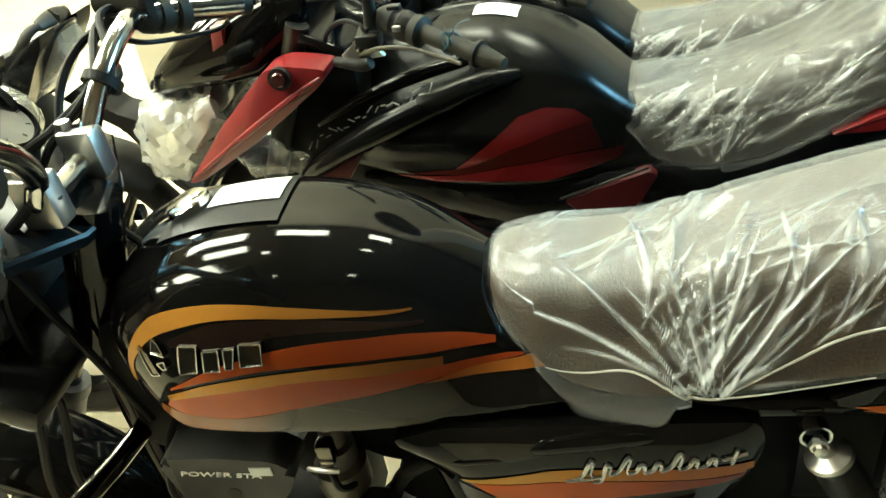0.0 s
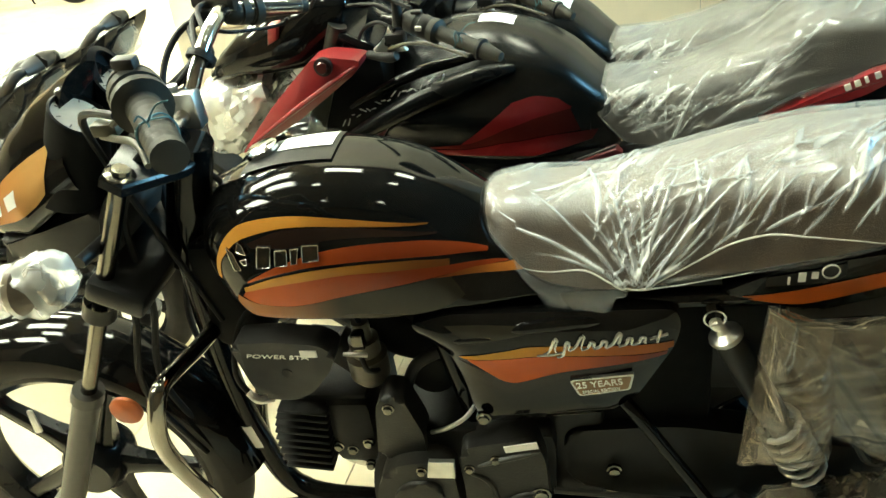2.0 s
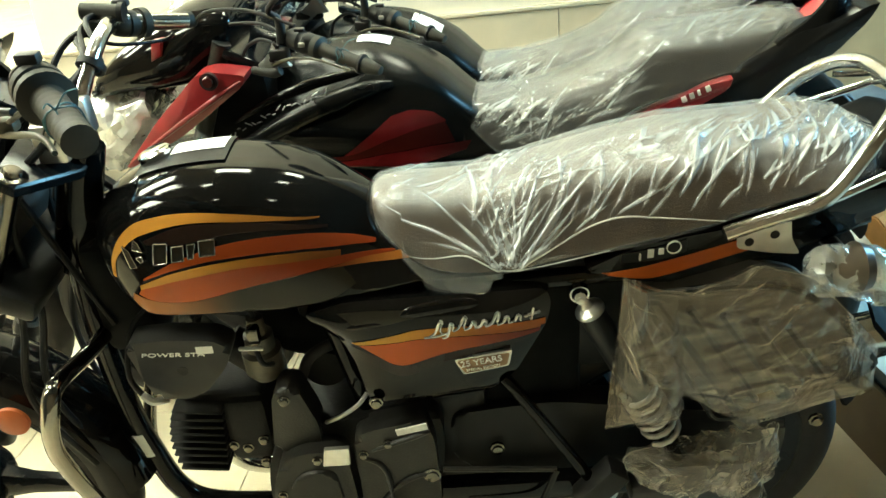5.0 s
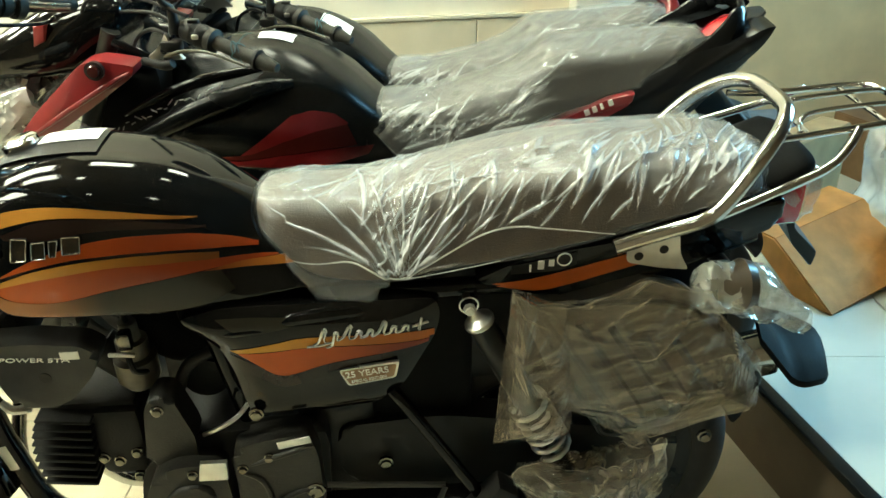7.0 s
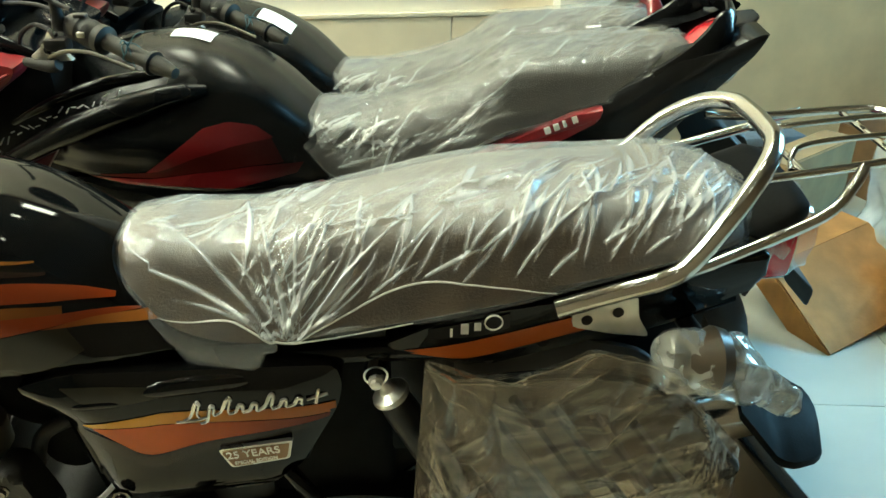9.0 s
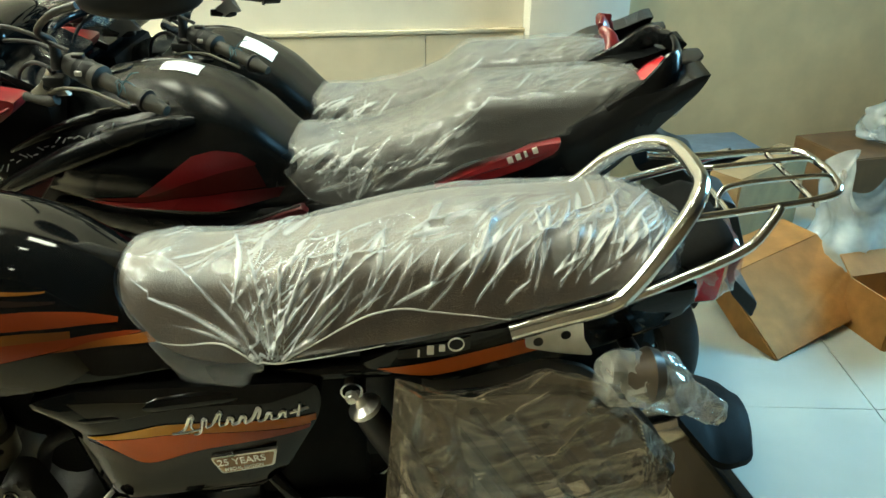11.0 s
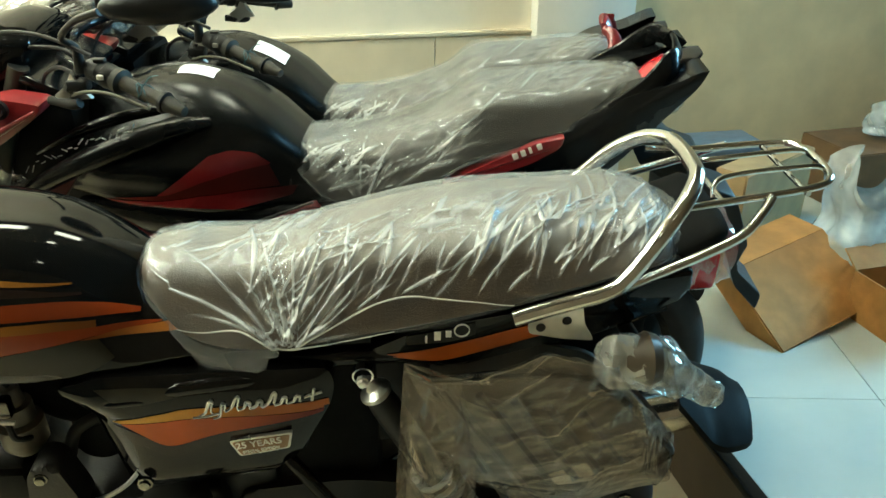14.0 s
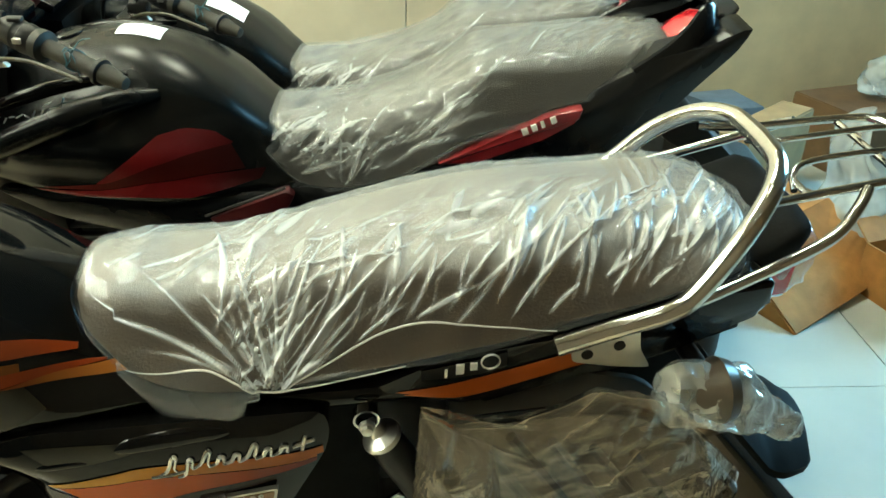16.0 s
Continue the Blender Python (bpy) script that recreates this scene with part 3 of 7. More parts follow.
# ---------------------------------------------------------------- parts that the motorcycles share
def wheel(parent, x, r=0.295, half=0.042, spokes=5, mat=None, turn=20, z=None):
    """A wheel of black alloy with its tyre, at x on the centre line."""
    c = (x, 0, z or r)
    w = part("wheel", lathe([(-0.05, 0.0), (-0.05, 0.045), (-0.03, 0.06), (0.03, 0.06), (0.05, 0.045), (0.05, 0.0)], c), mat or SATIN_BLACK, parent, "black alloy wheel hub")
    prof = []
    for k in range(17):
        a = math.pi * (k / 16) - math.pi / 2
        prof.append((half * math.sin(a) * 1.0, r - 0.052 + 0.052 * math.cos(a)))
    part("tyre", lathe(prof + [(half * 0.7, r - 0.075), (-half * 0.7, r - 0.075)], c, n=56, closed=True), RUBBER, w)
    ri = r - 0.06
    part("rim", lathe([(-0.032, ri), (-0.034, ri - 0.012), (-0.018, ri - 0.03), (0.018, ri - 0.03), (0.034, ri - 0.012), (0.032, ri)], c, n=56, closed=True), mat or SATIN_BLACK, w)
    for k in range(spokes):
        a = 2 * math.pi * k / spokes + radians(turn)
        d = Vector((math.cos(a), 0, math.sin(a)))
        s = Vector((-math.sin(a), 0, math.cos(a)))
        rings = []
        for q, wd, th in ((0.04, 0.03, 0.024), (0.1, 0.019, 0.016), (ri - 0.05, 0.015, 0.013), (ri - 0.02, 0.023, 0.016)):
            p = Vector(c) + d * q
            rings.append([p + s * wd * u + Vector((0, th * v, 0)) for u, v in ((-1, -0.6), (-0.6, -1), (0.6, -1), (1, -0.6), (1, 0.6), (0.6, 1), (-0.6, 1), (-1, 0.6))])
        part("spoke", loft(rings), mat or SATIN_BLACK, w)
    return w


def arc_fender(x, z, r, half, a0, a1, n=40, lip=0.035, thick=0.004):
    """A mudguard over a wheel: a rounded channel along an arc, degrees from the front over the top."""
    rings = []
    for k in range(n + 1):
        a = radians(a0 + (a1 - a0) * k / n)
        d = Vector((-math.cos(a), 0, math.sin(a)))
        sec = []
        for q in range(13):
            u = -1 + 2 * q / 12
            sec.append((half * math.sin(u * 1.35) / math.sin(1.35), -lip * (1 - math.cos(u * 1.35)) / (1 - math.cos(1.35))))
        outer = [Vector((x, 0, z)) + d * (r + h) + Vector((0, y, 0)) for y, h in sec]
        inner = [Vector((x, 0, z)) + d * (r + h - thick) + Vector((0, y * 0.94, 0)) for y, h in reversed(sec)]
        rings.append(outer + inner)
    return loft(rings)


def bolt(parent, x, y, z, r=0.007, mat=None, axis=(0, -1, 0)):
    return part("bolt", lathe([(-0.004, r * 1.35), (0.001, r * 1.35), (0.002, r), (0.006, r * 0.95), (0.007, r * 0.6), (0.007, 0)], (x, y, z), axis, 8), mat or FORK_STEEL, parent)


def cord_tie(parent, p, axis, r, turns=2):
    bm = bmesh.new()
    ax = Vector(axis).normalized()
    u = ax.orthogonal().normalized()
    v = ax.cross(u)
    pts = []
    for k in range(turns * 12 + 1):
        a = 2 * math.pi * k / 12
        pts.append(Vector(p) + ax * (0.004 * k / 12 - 0.006 + 0.004 * math.sin(k * 1.7)) + (r + 0.002) * (math.cos(a) * u + math.sin(a) * v))
    tube(pts, 0.0009, 6, bm, 2)
    q = Vector(p) + (r + 0.003) * Vector((0, -0.5, 0.85)).normalized()
    for d in ((0.03, -0.006, 0.022), (-0.006, -0.01, 0.006), (0.008, -0.01, -0.026)):
        tube([q, q + Vector(d) * 0.5 + Vector((0, 0, 0.006)), q + Vector(d)], [0.001, 0.0007], 6, bm, 4)
    return part("cord_tie", bm, TIE, parent, "blue string tied round the grip")


def crumple(bm, amp, freq, seed=0.0, pin=None):
    """Pushes a film's points out and in along sharp folds."""
    bm.normal_update()
    for v in bm.verts:
        k = 1.0 if pin is None else pin(v.co)
        d = (ridge(v.co, freq, seed) - 0.6) * amp + (ridge(v.co, freq * 2.6, seed + 3) - 0.6) * amp * 0.5
        v.co += v.normal * d * k
    return bm


def bag(p0, p1, r0, r1, tail, seed, flat=0.75, n=40, m=36, amp=0.009, freq=15):
    """A small polythene bag over a lamp, with a gathered tail end."""
    a, b, c = Vector(p0), Vector(p1), Vector(tail)
    d = (b - a).normalized()
    u = d.cross(Vector((0, 1, 0))).normalized()
    v = d.cross(u)
    rings = []
    for i in range(n + 1):
        t = i / n
        if t < 0.62:
            s = t / 0.62
            p = a.lerp(b, s)
            r = (r0 * (1 - s) + r1 * s) * math.sqrt(max(1 - (1 - min(s / 0.35, 1)) ** 2, 0.02))
        else:
            s = (t - 0.62) / 0.38
            p = b.lerp(c, s)
            r = r1 * (1 - 0.55 * s) * (1 + 0.15 * math.sin(9 * s))
        f = flat * (1 - 0.6 * max(0, (t - 0.62) / 0.38))
        rings.append([p + r * (math.cos(2 * math.pi * k / m) * u + f * math.sin(2 * math.pi * k / m) * v) for k in range(m)])
    return crumple(loft(rings, caps=False), amp, freq, seed)


def domed(outline, y0, y1, rise, n=14, power=2.4):
    """A panel with an outline in x and z whose outer face domes from its rim at y0."""
    outline = [(p.x, p.y) for p in resample([(x, z, 0) for x, z in outline + [outline[0]]], 97)[:-1]]
    cx, cz = sum(p[0] for p in outline) / len(outline), sum(p[1] for p in outline) / len(outline)
    sgn = -1 if y0 < y1 else 1
    rings = [[Vector((x, y1, z)) for x, z in outline]]
    for k in range(n):
        f = 1 - k / n
        rings.append([Vector((cx + (x - cx) * f, y0 + sgn * rise * (1 - f ** power), cz + (z - cz) * f)) for x, z in outline])
    bm = loft(rings, None, False)
    bm.verts.ensure_lookup_table()
    N = len(outline)
    bm.faces.new(bm.verts[-N:])
    return bm


def section(w, zb, zt, x, n=32, pb=0.55, pt=0.8, belly=0.42):
    """A rounded cross-section of a tank or a seat at x: half width w, from zb to zt."""
    zc = zb + (zt - zb) * belly
    ring = []
    for k in range(n):
        a = 2 * math.pi * k / n
        c, s = math.cos(a), math.sin(a)
        y = w * math.copysign(abs(c) ** (0.75 if s > 0 else 0.35), c)
        z = zc + (zt - zc) * abs(s) ** pt if s >= 0 else zc - (zc - zb) * abs(s) ** pb
        ring.append(Vector((x, y, z)))
    return ring


def spline(x, pts):
    """A smooth value at x through (x, value) pairs (monotone between them)."""
    n = len(pts)
    if x <= pts[0][0]:
        return pts[0][1]
    if x >= pts[-1][0]:
        return pts[-1][1]
    i = max(k for k in range(n - 1) if pts[k][0] <= x)
    sl = [(pts[k + 1][1] - pts[k][1]) / (pts[k + 1][0] - pts[k][0]) for k in range(n - 1)]
    def tangent(k):
        if k == 0:
            return sl[0]
        if k == n - 1:
            return sl[-1]
        p, q = sl[k - 1], sl[k]
        return 0.0 if p * q <= 0 else 2 * p * q / (p + q)
    (x0, v0), (x1, v1) = pts[i], pts[i + 1]
    h = x1 - x0
    t = (x - x0) / h
    return (2 * t ** 3 - 3 * t * t + 1) * v0 + (t ** 3 - 2 * t * t + t) * h * tangent(i) + (3 * t * t - 2 * t ** 3) * v1 + (t ** 3 - t * t) * h * tangent(i + 1)


def half_profile(pts, n):
    """n + 1 even points (y, z) on a smooth line through the given ones."""
    return [(p.x, p.y) for p in resample(smooth_path([(y, z, 0) for y, z in pts], 8), n + 1)]


def shell(xs, profile, n=36):
    """A closed body, alike on both sides: profile(x) gives (y, z) points from the crown down to the keel."""
    rings = []
    for x in xs:
        h = half_profile(profile(x), n)
        rings.append([Vector((x, -y, z)) for y, z in h] + [Vector((x, y, z)) for y, z in reversed(h[1:-1])])
    return loft(rings)


def smooth_pairs(pts):
    return [(p.x, p.y) for p in smooth_path([(x, z, 0) for x, z in pts], 6)]


def covered_seat(parent, top, low, edge, foot, x0, x1, gather, seed, hem, film=None, mat=None, lift=0.004, fine=(230, 120), fan_n=20, streak_n=42, lean_deg=58, hem_line=None, reach=None, broad=1.0, drop=0.012, slack=None):
    """A long seat in a polythene cover. top, low: lines of (x, height) of the crown and the lower edge; edge, foot: lines of
    (x, half width) of the flat top and of the lower edge; hem: how far the film hangs past the lower edge."""
    def flank(x, grow=0.0, hang=0.0):
        zt, zb, ye, yf = spline(x, top) + grow, spline(x, low), spline(x, edge) + grow * 0.6, spline(x, foot) + grow
        d = min(drop, (zt - zb) * 0.3)
        zs = zt - d
        return [(0, zt), (ye * 0.5, zt - d * 0.12), (ye * 0.86, zt - d * 0.5), (ye + 0.006, zs - d * 0.45), (ye + (yf - ye) * 0.45, zs - (zs - zb) * 0.36), (ye + (yf - ye) * 0.85, zs - (zs - zb) * 0.75), (yf, zb)] + ([(yf + 0.004, zb - hang * 0.5), (yf - 0.002, zb - hang)] if hang > 0.006 else [])
    xs = [x0 + (x1 - x0) * (0.5 - 0.5 * math.cos(math.pi * k / 60)) for k in range(61)]
    part("seat_cushion", shell(xs, lambda x: flank(x) + [(spline(x, foot) * 0.8, spline(x, low) - 0.004), (0, spline(x, low) - 0.004)], 30), mat or VINYL, parent, "dark vinyl cushion")
    # the film: from the left hem over the top to the right hem
    NX, NY = fine
    H = NY // 2
    P = np.zeros((NX + 1, NY + 1, 3))
    for i in range(NX + 1):
        t = i / NX
        x = x0 - 0.006 + (x1 - x0 + 0.012) * t
        h = half_profile(flank(x, lift, interp(x, hem)), H)
        for k, (y, z) in enumerate(h):
            P[i, H - k] = (x, -y, z)
            P[i, H + k] = (x, y, z)
    du, dv = np.gradient(P, axis=0), np.gradient(P, axis=1)
    Nn = np.cross(du, dv)
    Nn /= np.maximum(np.linalg.norm(Nn, axis=2, keepdims=True), 1e-9)
    for i in range(NX + 1):
        for k in range(NY + 1):
            p = Vector(P[i, k])
            soft = noise.noise(p * 9 + Vector((seed, 5, 0))) + 0.45 * noise.noise(Vector((p.x * 26 - p.z * 12, p.y * 9, p.z * 7)) + Vector((seed, 0, 2)))
            P[i, k] += Nn[i, k] * (0.002 + 0.0045 * soft)
    seg = np.linalg.norm(np.diff(P[:, :, 1:], axis=1), axis=2)
    V = np.concatenate([np.zeros((NX + 1, 1)), np.cumsum(seg, axis=1)], axis=1)
    zlow = P[:, 0, 2]
    V = V + zlow[:, None]                      # on the left side, V is the height
    X = P[:, :, 0]
    lift_map, layers = np.zeros_like(X), np.zeros_like(X)
    rnd = random.Random(seed)

    def crease(cx, cv, deg, length, width, amp, bend=0.0, milk=1.0, start=0.35):
        """A pinched fold of doubled film from a point, tapering to its end."""
        a = radians(deg)
        dx, dv = X - cx, V - cv
        al = dx * math.cos(a) + dv * math.sin(a)
        pe = -dx * math.sin(a) + dv * math.cos(a) - bend * al * al
        f = np.clip(al / length, 0, 1)
        wd = width * (start + (1 - start) * np.sin(np.pi * np.minimum(f * 1.2, 1)))
        tp = np.where((al > 0) & (al < length), np.minimum(np.minimum(f * 12, 1), (1 - f) * 3).clip(0, 1), 0)
        lift_map[:] += amp * tp * np.clip(1 - np.abs(pe) / (wd * 1.7), 0, 1)
        layers[:] = np.maximum(layers, milk * tp * np.exp(-(pe / wd) ** 2))

    gx, gz = gather[0], gather[2]
    for k in range(int(fan_n)):
        deg = 18 + 140 * (k + rnd.uniform(0.1, 0.9)) / max(fan_n, 1)
        ln = rnd.uniform(0.08, 0.23) if 40 < deg < 150 else rnd.uniform(0.06, 0.15)
        crease(gx + rnd.uniform(-0.012, 0.012), gz + 0.003, deg, ln, rnd.uniform(0.0009, 0.0028), rnd.uniform(0.0015, 0.004), rnd.uniform(-1.5, 1.5), rnd.uniform(0.35, 1.0))
    for k in range(int(streak_n)):
        x = rnd.uniform(x0 + (0.02 if reach else 0.13), (reach or x1) - 0.02)
        zb, zt = spline(x, low), spline(x, top)
        v = zb + (zt - zb) * rnd.triangular(0.2, 1.05, 0.6)
        big = rnd.random() < 0.3
        crease(x, v, rnd.gauss(lean_deg, 11), broad * (rnd.uniform(0.09, 0.17) if big else rnd.uniform(0.035, 0.09)), broad * (rnd.uniform(0.002, 0.0045) if big else rnd.uniform(0.0012, 0.0028)), broad * rnd.uniform(0.001, 0.0028), rnd.uniform(-3, 3), rnd.uniform(0.2, 0.85))
    for k in range(int(streak_n)):
        x = rnd.uniform(x0 + 0.03, x1 - 0.03)
        v = spline(x, top) + rnd.uniform(0.0, 0.1)
        crease(x, v, rnd.uniform(15, 80), rnd.uniform(0.06, 0.16), rnd.uniform(0.003, 0.008), rnd.uniform(0.001, 0.0025), rnd.uniform(-3, 3), rnd.uniform(0.05, 0.35))
    for k in range(24 if reach is None else 6):
        x = rnd.uniform(x1 - 0.27, x1 - 0.03)
        crease(x, spline(x, top) + rnd.uniform(-0.03, 0.06), rnd.uniform(48, 74), rnd.uniform(0.05, 0.13), rnd.uniform(0.002, 0.0055), rnd.uniform(0.0015, 0.0035), rnd.uniform(-4, 4), rnd.uniform(0.15, 0.6))
    skirt = np.clip((np.array([spline(x, low) for x in X[:, 0]])[:, None] + 0.016 - P[:, :, 2]) / 0.03, 0, 1)
    layers = np.maximum(layers, 0.3 * skirt)   # the hem lies double
    if slack:                                   # where the film hangs free of the cushion
        layers = np.maximum(layers, 0.14 * np.clip((slack[0] - X) / 0.05, 0, 1) * np.clip((slack[1] - P[:, :, 2]) / 0.03, 0, 1))
    P = P + Nn * np.minimum(lift_map, 0.012)[:, :, None]
    bm = bmesh.new()
    lay = bm.verts.layers.float.new("layers")
    grid = []
    for i in range(NX + 1):
        col = []
        for k in range(NY + 1):
            v = bm.verts.new(P[i, k])
            v[lay] = float(layers[i, k])
            col.append(v)
        grid.append(col)
    for i in range(NX):
        for k in range(NY):
            bm.faces.new((grid[i][k], grid[i + 1][k], grid[i + 1][k + 1], grid[i][k + 1]))
    for end in (0, NX):
        bm.faces.new([v for v in grid[end]])
    tree = tree_of(bm)
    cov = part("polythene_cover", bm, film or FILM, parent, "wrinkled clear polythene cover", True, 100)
    for line in hem_line or ():
        q = [onto(tree, a, b, 0.0006) for a, b in line]
        q = [v for v in q if v is not None and v.y < 0]
        if len(q) > 2:
            part("seam", tube(q, [0.0004, 0.0012, 0.0012, 0.0005], 6, None, 2), FILM_FOLD, cov, "pale seam of the film")
    return cov


def handle_grip(parent, a, b, r=0.017, tie=True):
    """A rubber grip with its flange and end weight, from the switch out to the end."""
    A, B = Vector(a), Vector(b)
    L, d = (B - A).length, (B - A).normalized()
    prof = [(0, 0.0), (0, r * 1.75), (0.012, r * 1.8), (0.016, r * 1.1)]
    for k in range(9):
        q = 0.02 + (L - 0.03) * k / 8
        prof += [(q, r), (q + 0.004, r * 1.05), (q + 0.008, r)]
    prof += [(L, r * 1.05), (L + 0.002, 0)]
    g = part("grip", lathe(prof, A, d, 20), GRIP_GREY, parent, "ribbed dark rubber grip")
    if tie:
        cord_tie(parent, A.lerp(B, 0.62), d, r)
    return g


# ---------------------------------------------------------------- the black and orange motorcycle
def commuter_bike(m):
    t = thing("motorcycle", "black commuter motorcycle with orange stripes, seat under polythene", "motorcycle", m)
    XF, XR, R = -0.075, 1.16, 0.295
    wheel(t, XF, R, 0.038, 5, None, -7)
    wheel(t, XR, R, 0.042, 6, None, 10)

    # ---- front end
    fd = part("front_mudguard", arc_fender(XF, R, 0.335, 0.066, 18, 178), BLACK_PAINT, t, "gloss black front mudguard")
    part("mudguard_mark", plate(rounded([(-0.108, 0.43), (-0.092, 0.434), (-0.09, 0.485), (-0.1, 0.485)], 0.003, 2), -0.0685, -0.066, 0.0), WHITE_LABEL, fd, "white lettering block")
    top, axle = Vector((0.268, 0, 0.937)), Vector((XF, 0, R))
    for y in (-0.105, 0.105):
        o = Vector((0, y, 0))
        leg = part("fork_leg", tube([top + o, (top.lerp(axle, 0.62)) + o], 0.012, 16, sm=1), FORK_STEEL, t, "bright fork tube")
        part("slider", tube([top.lerp(axle, 0.57) + o, top.lerp(axle, 0.6) + o, top.lerp(axle, 0.63) + o, axle + o], [0.024, 0.025, 0.021, 0.021], 16, sm=3), FORK_GREY, leg, "grey fork slider")
        part("cap", lathe([(-0.006, 0.02), (0.004, 0.02), (0.006, 0.012), (0.012, 0.011), (0.013, 0)], top + o, top - axle, 14), FORK_STEEL, leg)
        cl = top.lerp(axle, 0.32) + o
        part("collar", lathe([(-0.014, 0.024), (0.014, 0.024)], cl, top - axle, 14, closed=False), BLACK_PLASTIC, leg)
    tc = Matrix.Translation(top + Vector((0.0, 0, -0.004))) @ Matrix.Rotation(radians(27), 4, "Y")
    yoke = bmesh.new()
    ring = [(-0.02, -0.122), (0.012, -0.128), (0.062, -0.04), (0.068, 0.0), (0.062, 0.04), (0.012, 0.128), (-0.02, 0.122), (-0.034, 0.0)]
    loft([[tc @ Vector((x * k, y * k, z)) for x, y in ring] for k, z in ((0.96, -0.012), (1.0, -0.009), (1.0, 0.004), (0.96, 0.007))], yoke)
    part("top_yoke", yoke, SATIN_BLACK, t, "black triangular top yoke")
    lc = Matrix.Translation(top.lerp(axle, 0.27) + Vector((0.02, 0, 0))) @ Matrix.Rotation(radians(27), 4, "Y")
    part("lower_yoke", box((-0.035, -0.13, -0.018), (0.05, 0.13, 0.018), None, 0.008, lc), BLACK_PLASTIC, t)
    part("steering_head", tube([(0.315, 0, 0.93), (0.39 - 0.14, 0, 0.74)], 0.032, 16, sm=1), BLACK_PAINT, t)
    part("reflector", lathe([(0, 0.0), (0, 0.026), (-0.006, 0.026), (-0.009, 0.022), (-0.010, 0)], (0.128, -0.112, 0.537), (0, 1, 0), 24), REFLECTOR, t, "round orange side reflector")
    for y, dx in ((-0.06, 0.0), (-0.045, 0.02), (0.05, 0.015)):
        part("cable", tube([(0.30 + dx, y, 0.96), (0.20 + dx, y * 1.3, 0.86), (0.185 + dx, y * 1.3, 0.7), (0.15 + dx, y * 1.4, 0.55), (0.19 + dx, y, 0.38)], 0.0055, 8), CABLE, t)
    part("axle_nut", lathe([(-0.02, 0.016), (0.012, 0.016), (0.014, 0.01), (0.03, 0.01), (0.031, 0)], (XF - 0.03, -0.1, R - 0.01), (0, -1, 0), 6), STEEL, t)

    # ---- headlamp cowl and clocks
    rings = []
    for k in range(41):
        a = k / 40
        x = -0.02 + 0.215 * a
        zt = interp(x, [(-0.02, 0.862), (0.005, 0.893), (0.05, 0.944), (0.086, 0.977), (0.13, 1.01), (0.177, 1.036), (0.2, 1.045)])
        zb = interp(x, [(-0.02, 0.838), (0.02, 0.828), (0.08, 0.83), (0.13, 0.86), (0.2, 0.9)])
        w = interp(x, [(-0.02, 0.025), (0.0, 0.055), (0.04, 0.08), (0.1, 0.095), (0.2, 0.1)])
        rings.append(section(w, zb, zt, x, 64, 0.7, interp(x, [(0.06, 0.8), (0.19, 2.2)]), 0.4))
    bm = loft(rings)
    tree = tree_of(bm)
    cowl = part("headlamp_cowl", bm, BLACK_PAINT, t, "gloss black headlamp cowl with an orange flash")
    part("stripe", decal(tree, [(0.015, 0.866), (0.05, 0.9), (0.092, 0.932), (0.14, 0.96), (0.178, 0.978)], [(0.02, 0.852), (0.055, 0.862), (0.09, 0.873), (0.125, 0.893), (0.15, 0.913)], 40, 10, 0.0016), AMBER_COWL, cowl, "amber flash")
    # glints on the flash, laid on as pale blocks
    for x in (0.04, 0.075):
        part("stripe", decal(tree, [(x + 0.006, 0.884 + (x - 0.04) * 0.6), (x + 0.03, 0.898 + (x - 0.04) * 0.6)], [(x + 0.004, 0.868 + (x - 0.04) * 0.5), (x + 0.024, 0.878 + (x - 0.04) * 0.5)], 8, 4, 0.0024), WHITE_LABEL, cowl, "pale glint drawn as a block")
    part("cowl_chin", plate(rounded([(0.02, 0.832), (0.09, 0.838), (0.19, 0.87), (0.215, 0.84), (0.2, 0.8), (0.1, 0.775), (0.04, 0.79)], 0.012, 3), -0.075, 0.075, 0.012), GREY_PLASTIC, cowl, "dull grey panel under the cowl")
    part("headlamp", lathe([(0, 0.0), (0.008, 0.03), (0.002, 0.05), (-0.02, 0.055)], (0.04, 0, 0.872), (-1, 0, 0.25), 24), CLEAR_LENS, cowl)
    # two deep black cups with sloping dials that face the rider
    ax = Vector((0.645, 0, 0.765)).normalized()
    run = Vector((0.765, 0, -0.645))
    for y in (-0.056, 0.05):
        c = Vector((0.212, y, 1.0)) if y < 0 else Vector((0.217, y, 0.994))
        low = Vector((0.157, y, 0.885))
        def lip(k, r, o, up=0.0):
            a = 2 * math.pi * k / 40
            return o + run * r * math.cos(a) + Vector((0, r * math.sin(a), 0)) + ax * up
        flat = [[low + Vector((0.046 * math.cos(2 * math.pi * k / 40), 0.042 * math.sin(2 * math.pi * k / 40), 0.012 * math.cos(2 * math.pi * k / 40) * -1)) for k in range(40)]]
        wall_rings = flat + [[flat[0][k].lerp(lip(k, 0.038, c), f) for k in range(40)] for f in (0.35, 0.7, 0.93)] + [[lip(k, 0.0385, c, 0.002) for k in range(40)], [lip(k, 0.036, c, 0.004) for k in range(40)], [lip(k, 0.0335, c, -0.003) for k in range(40)]]
        ho = part("clock_housing", loft(wall_rings), MUD, t, "deep black plastic clock cup", True, 50)
        dl = part("dial", lathe([(0.0, 0.0335), (0.001, 0)], c - ax * 0.001, ax, 32), DIAL, ho, "pale round dial under glass")
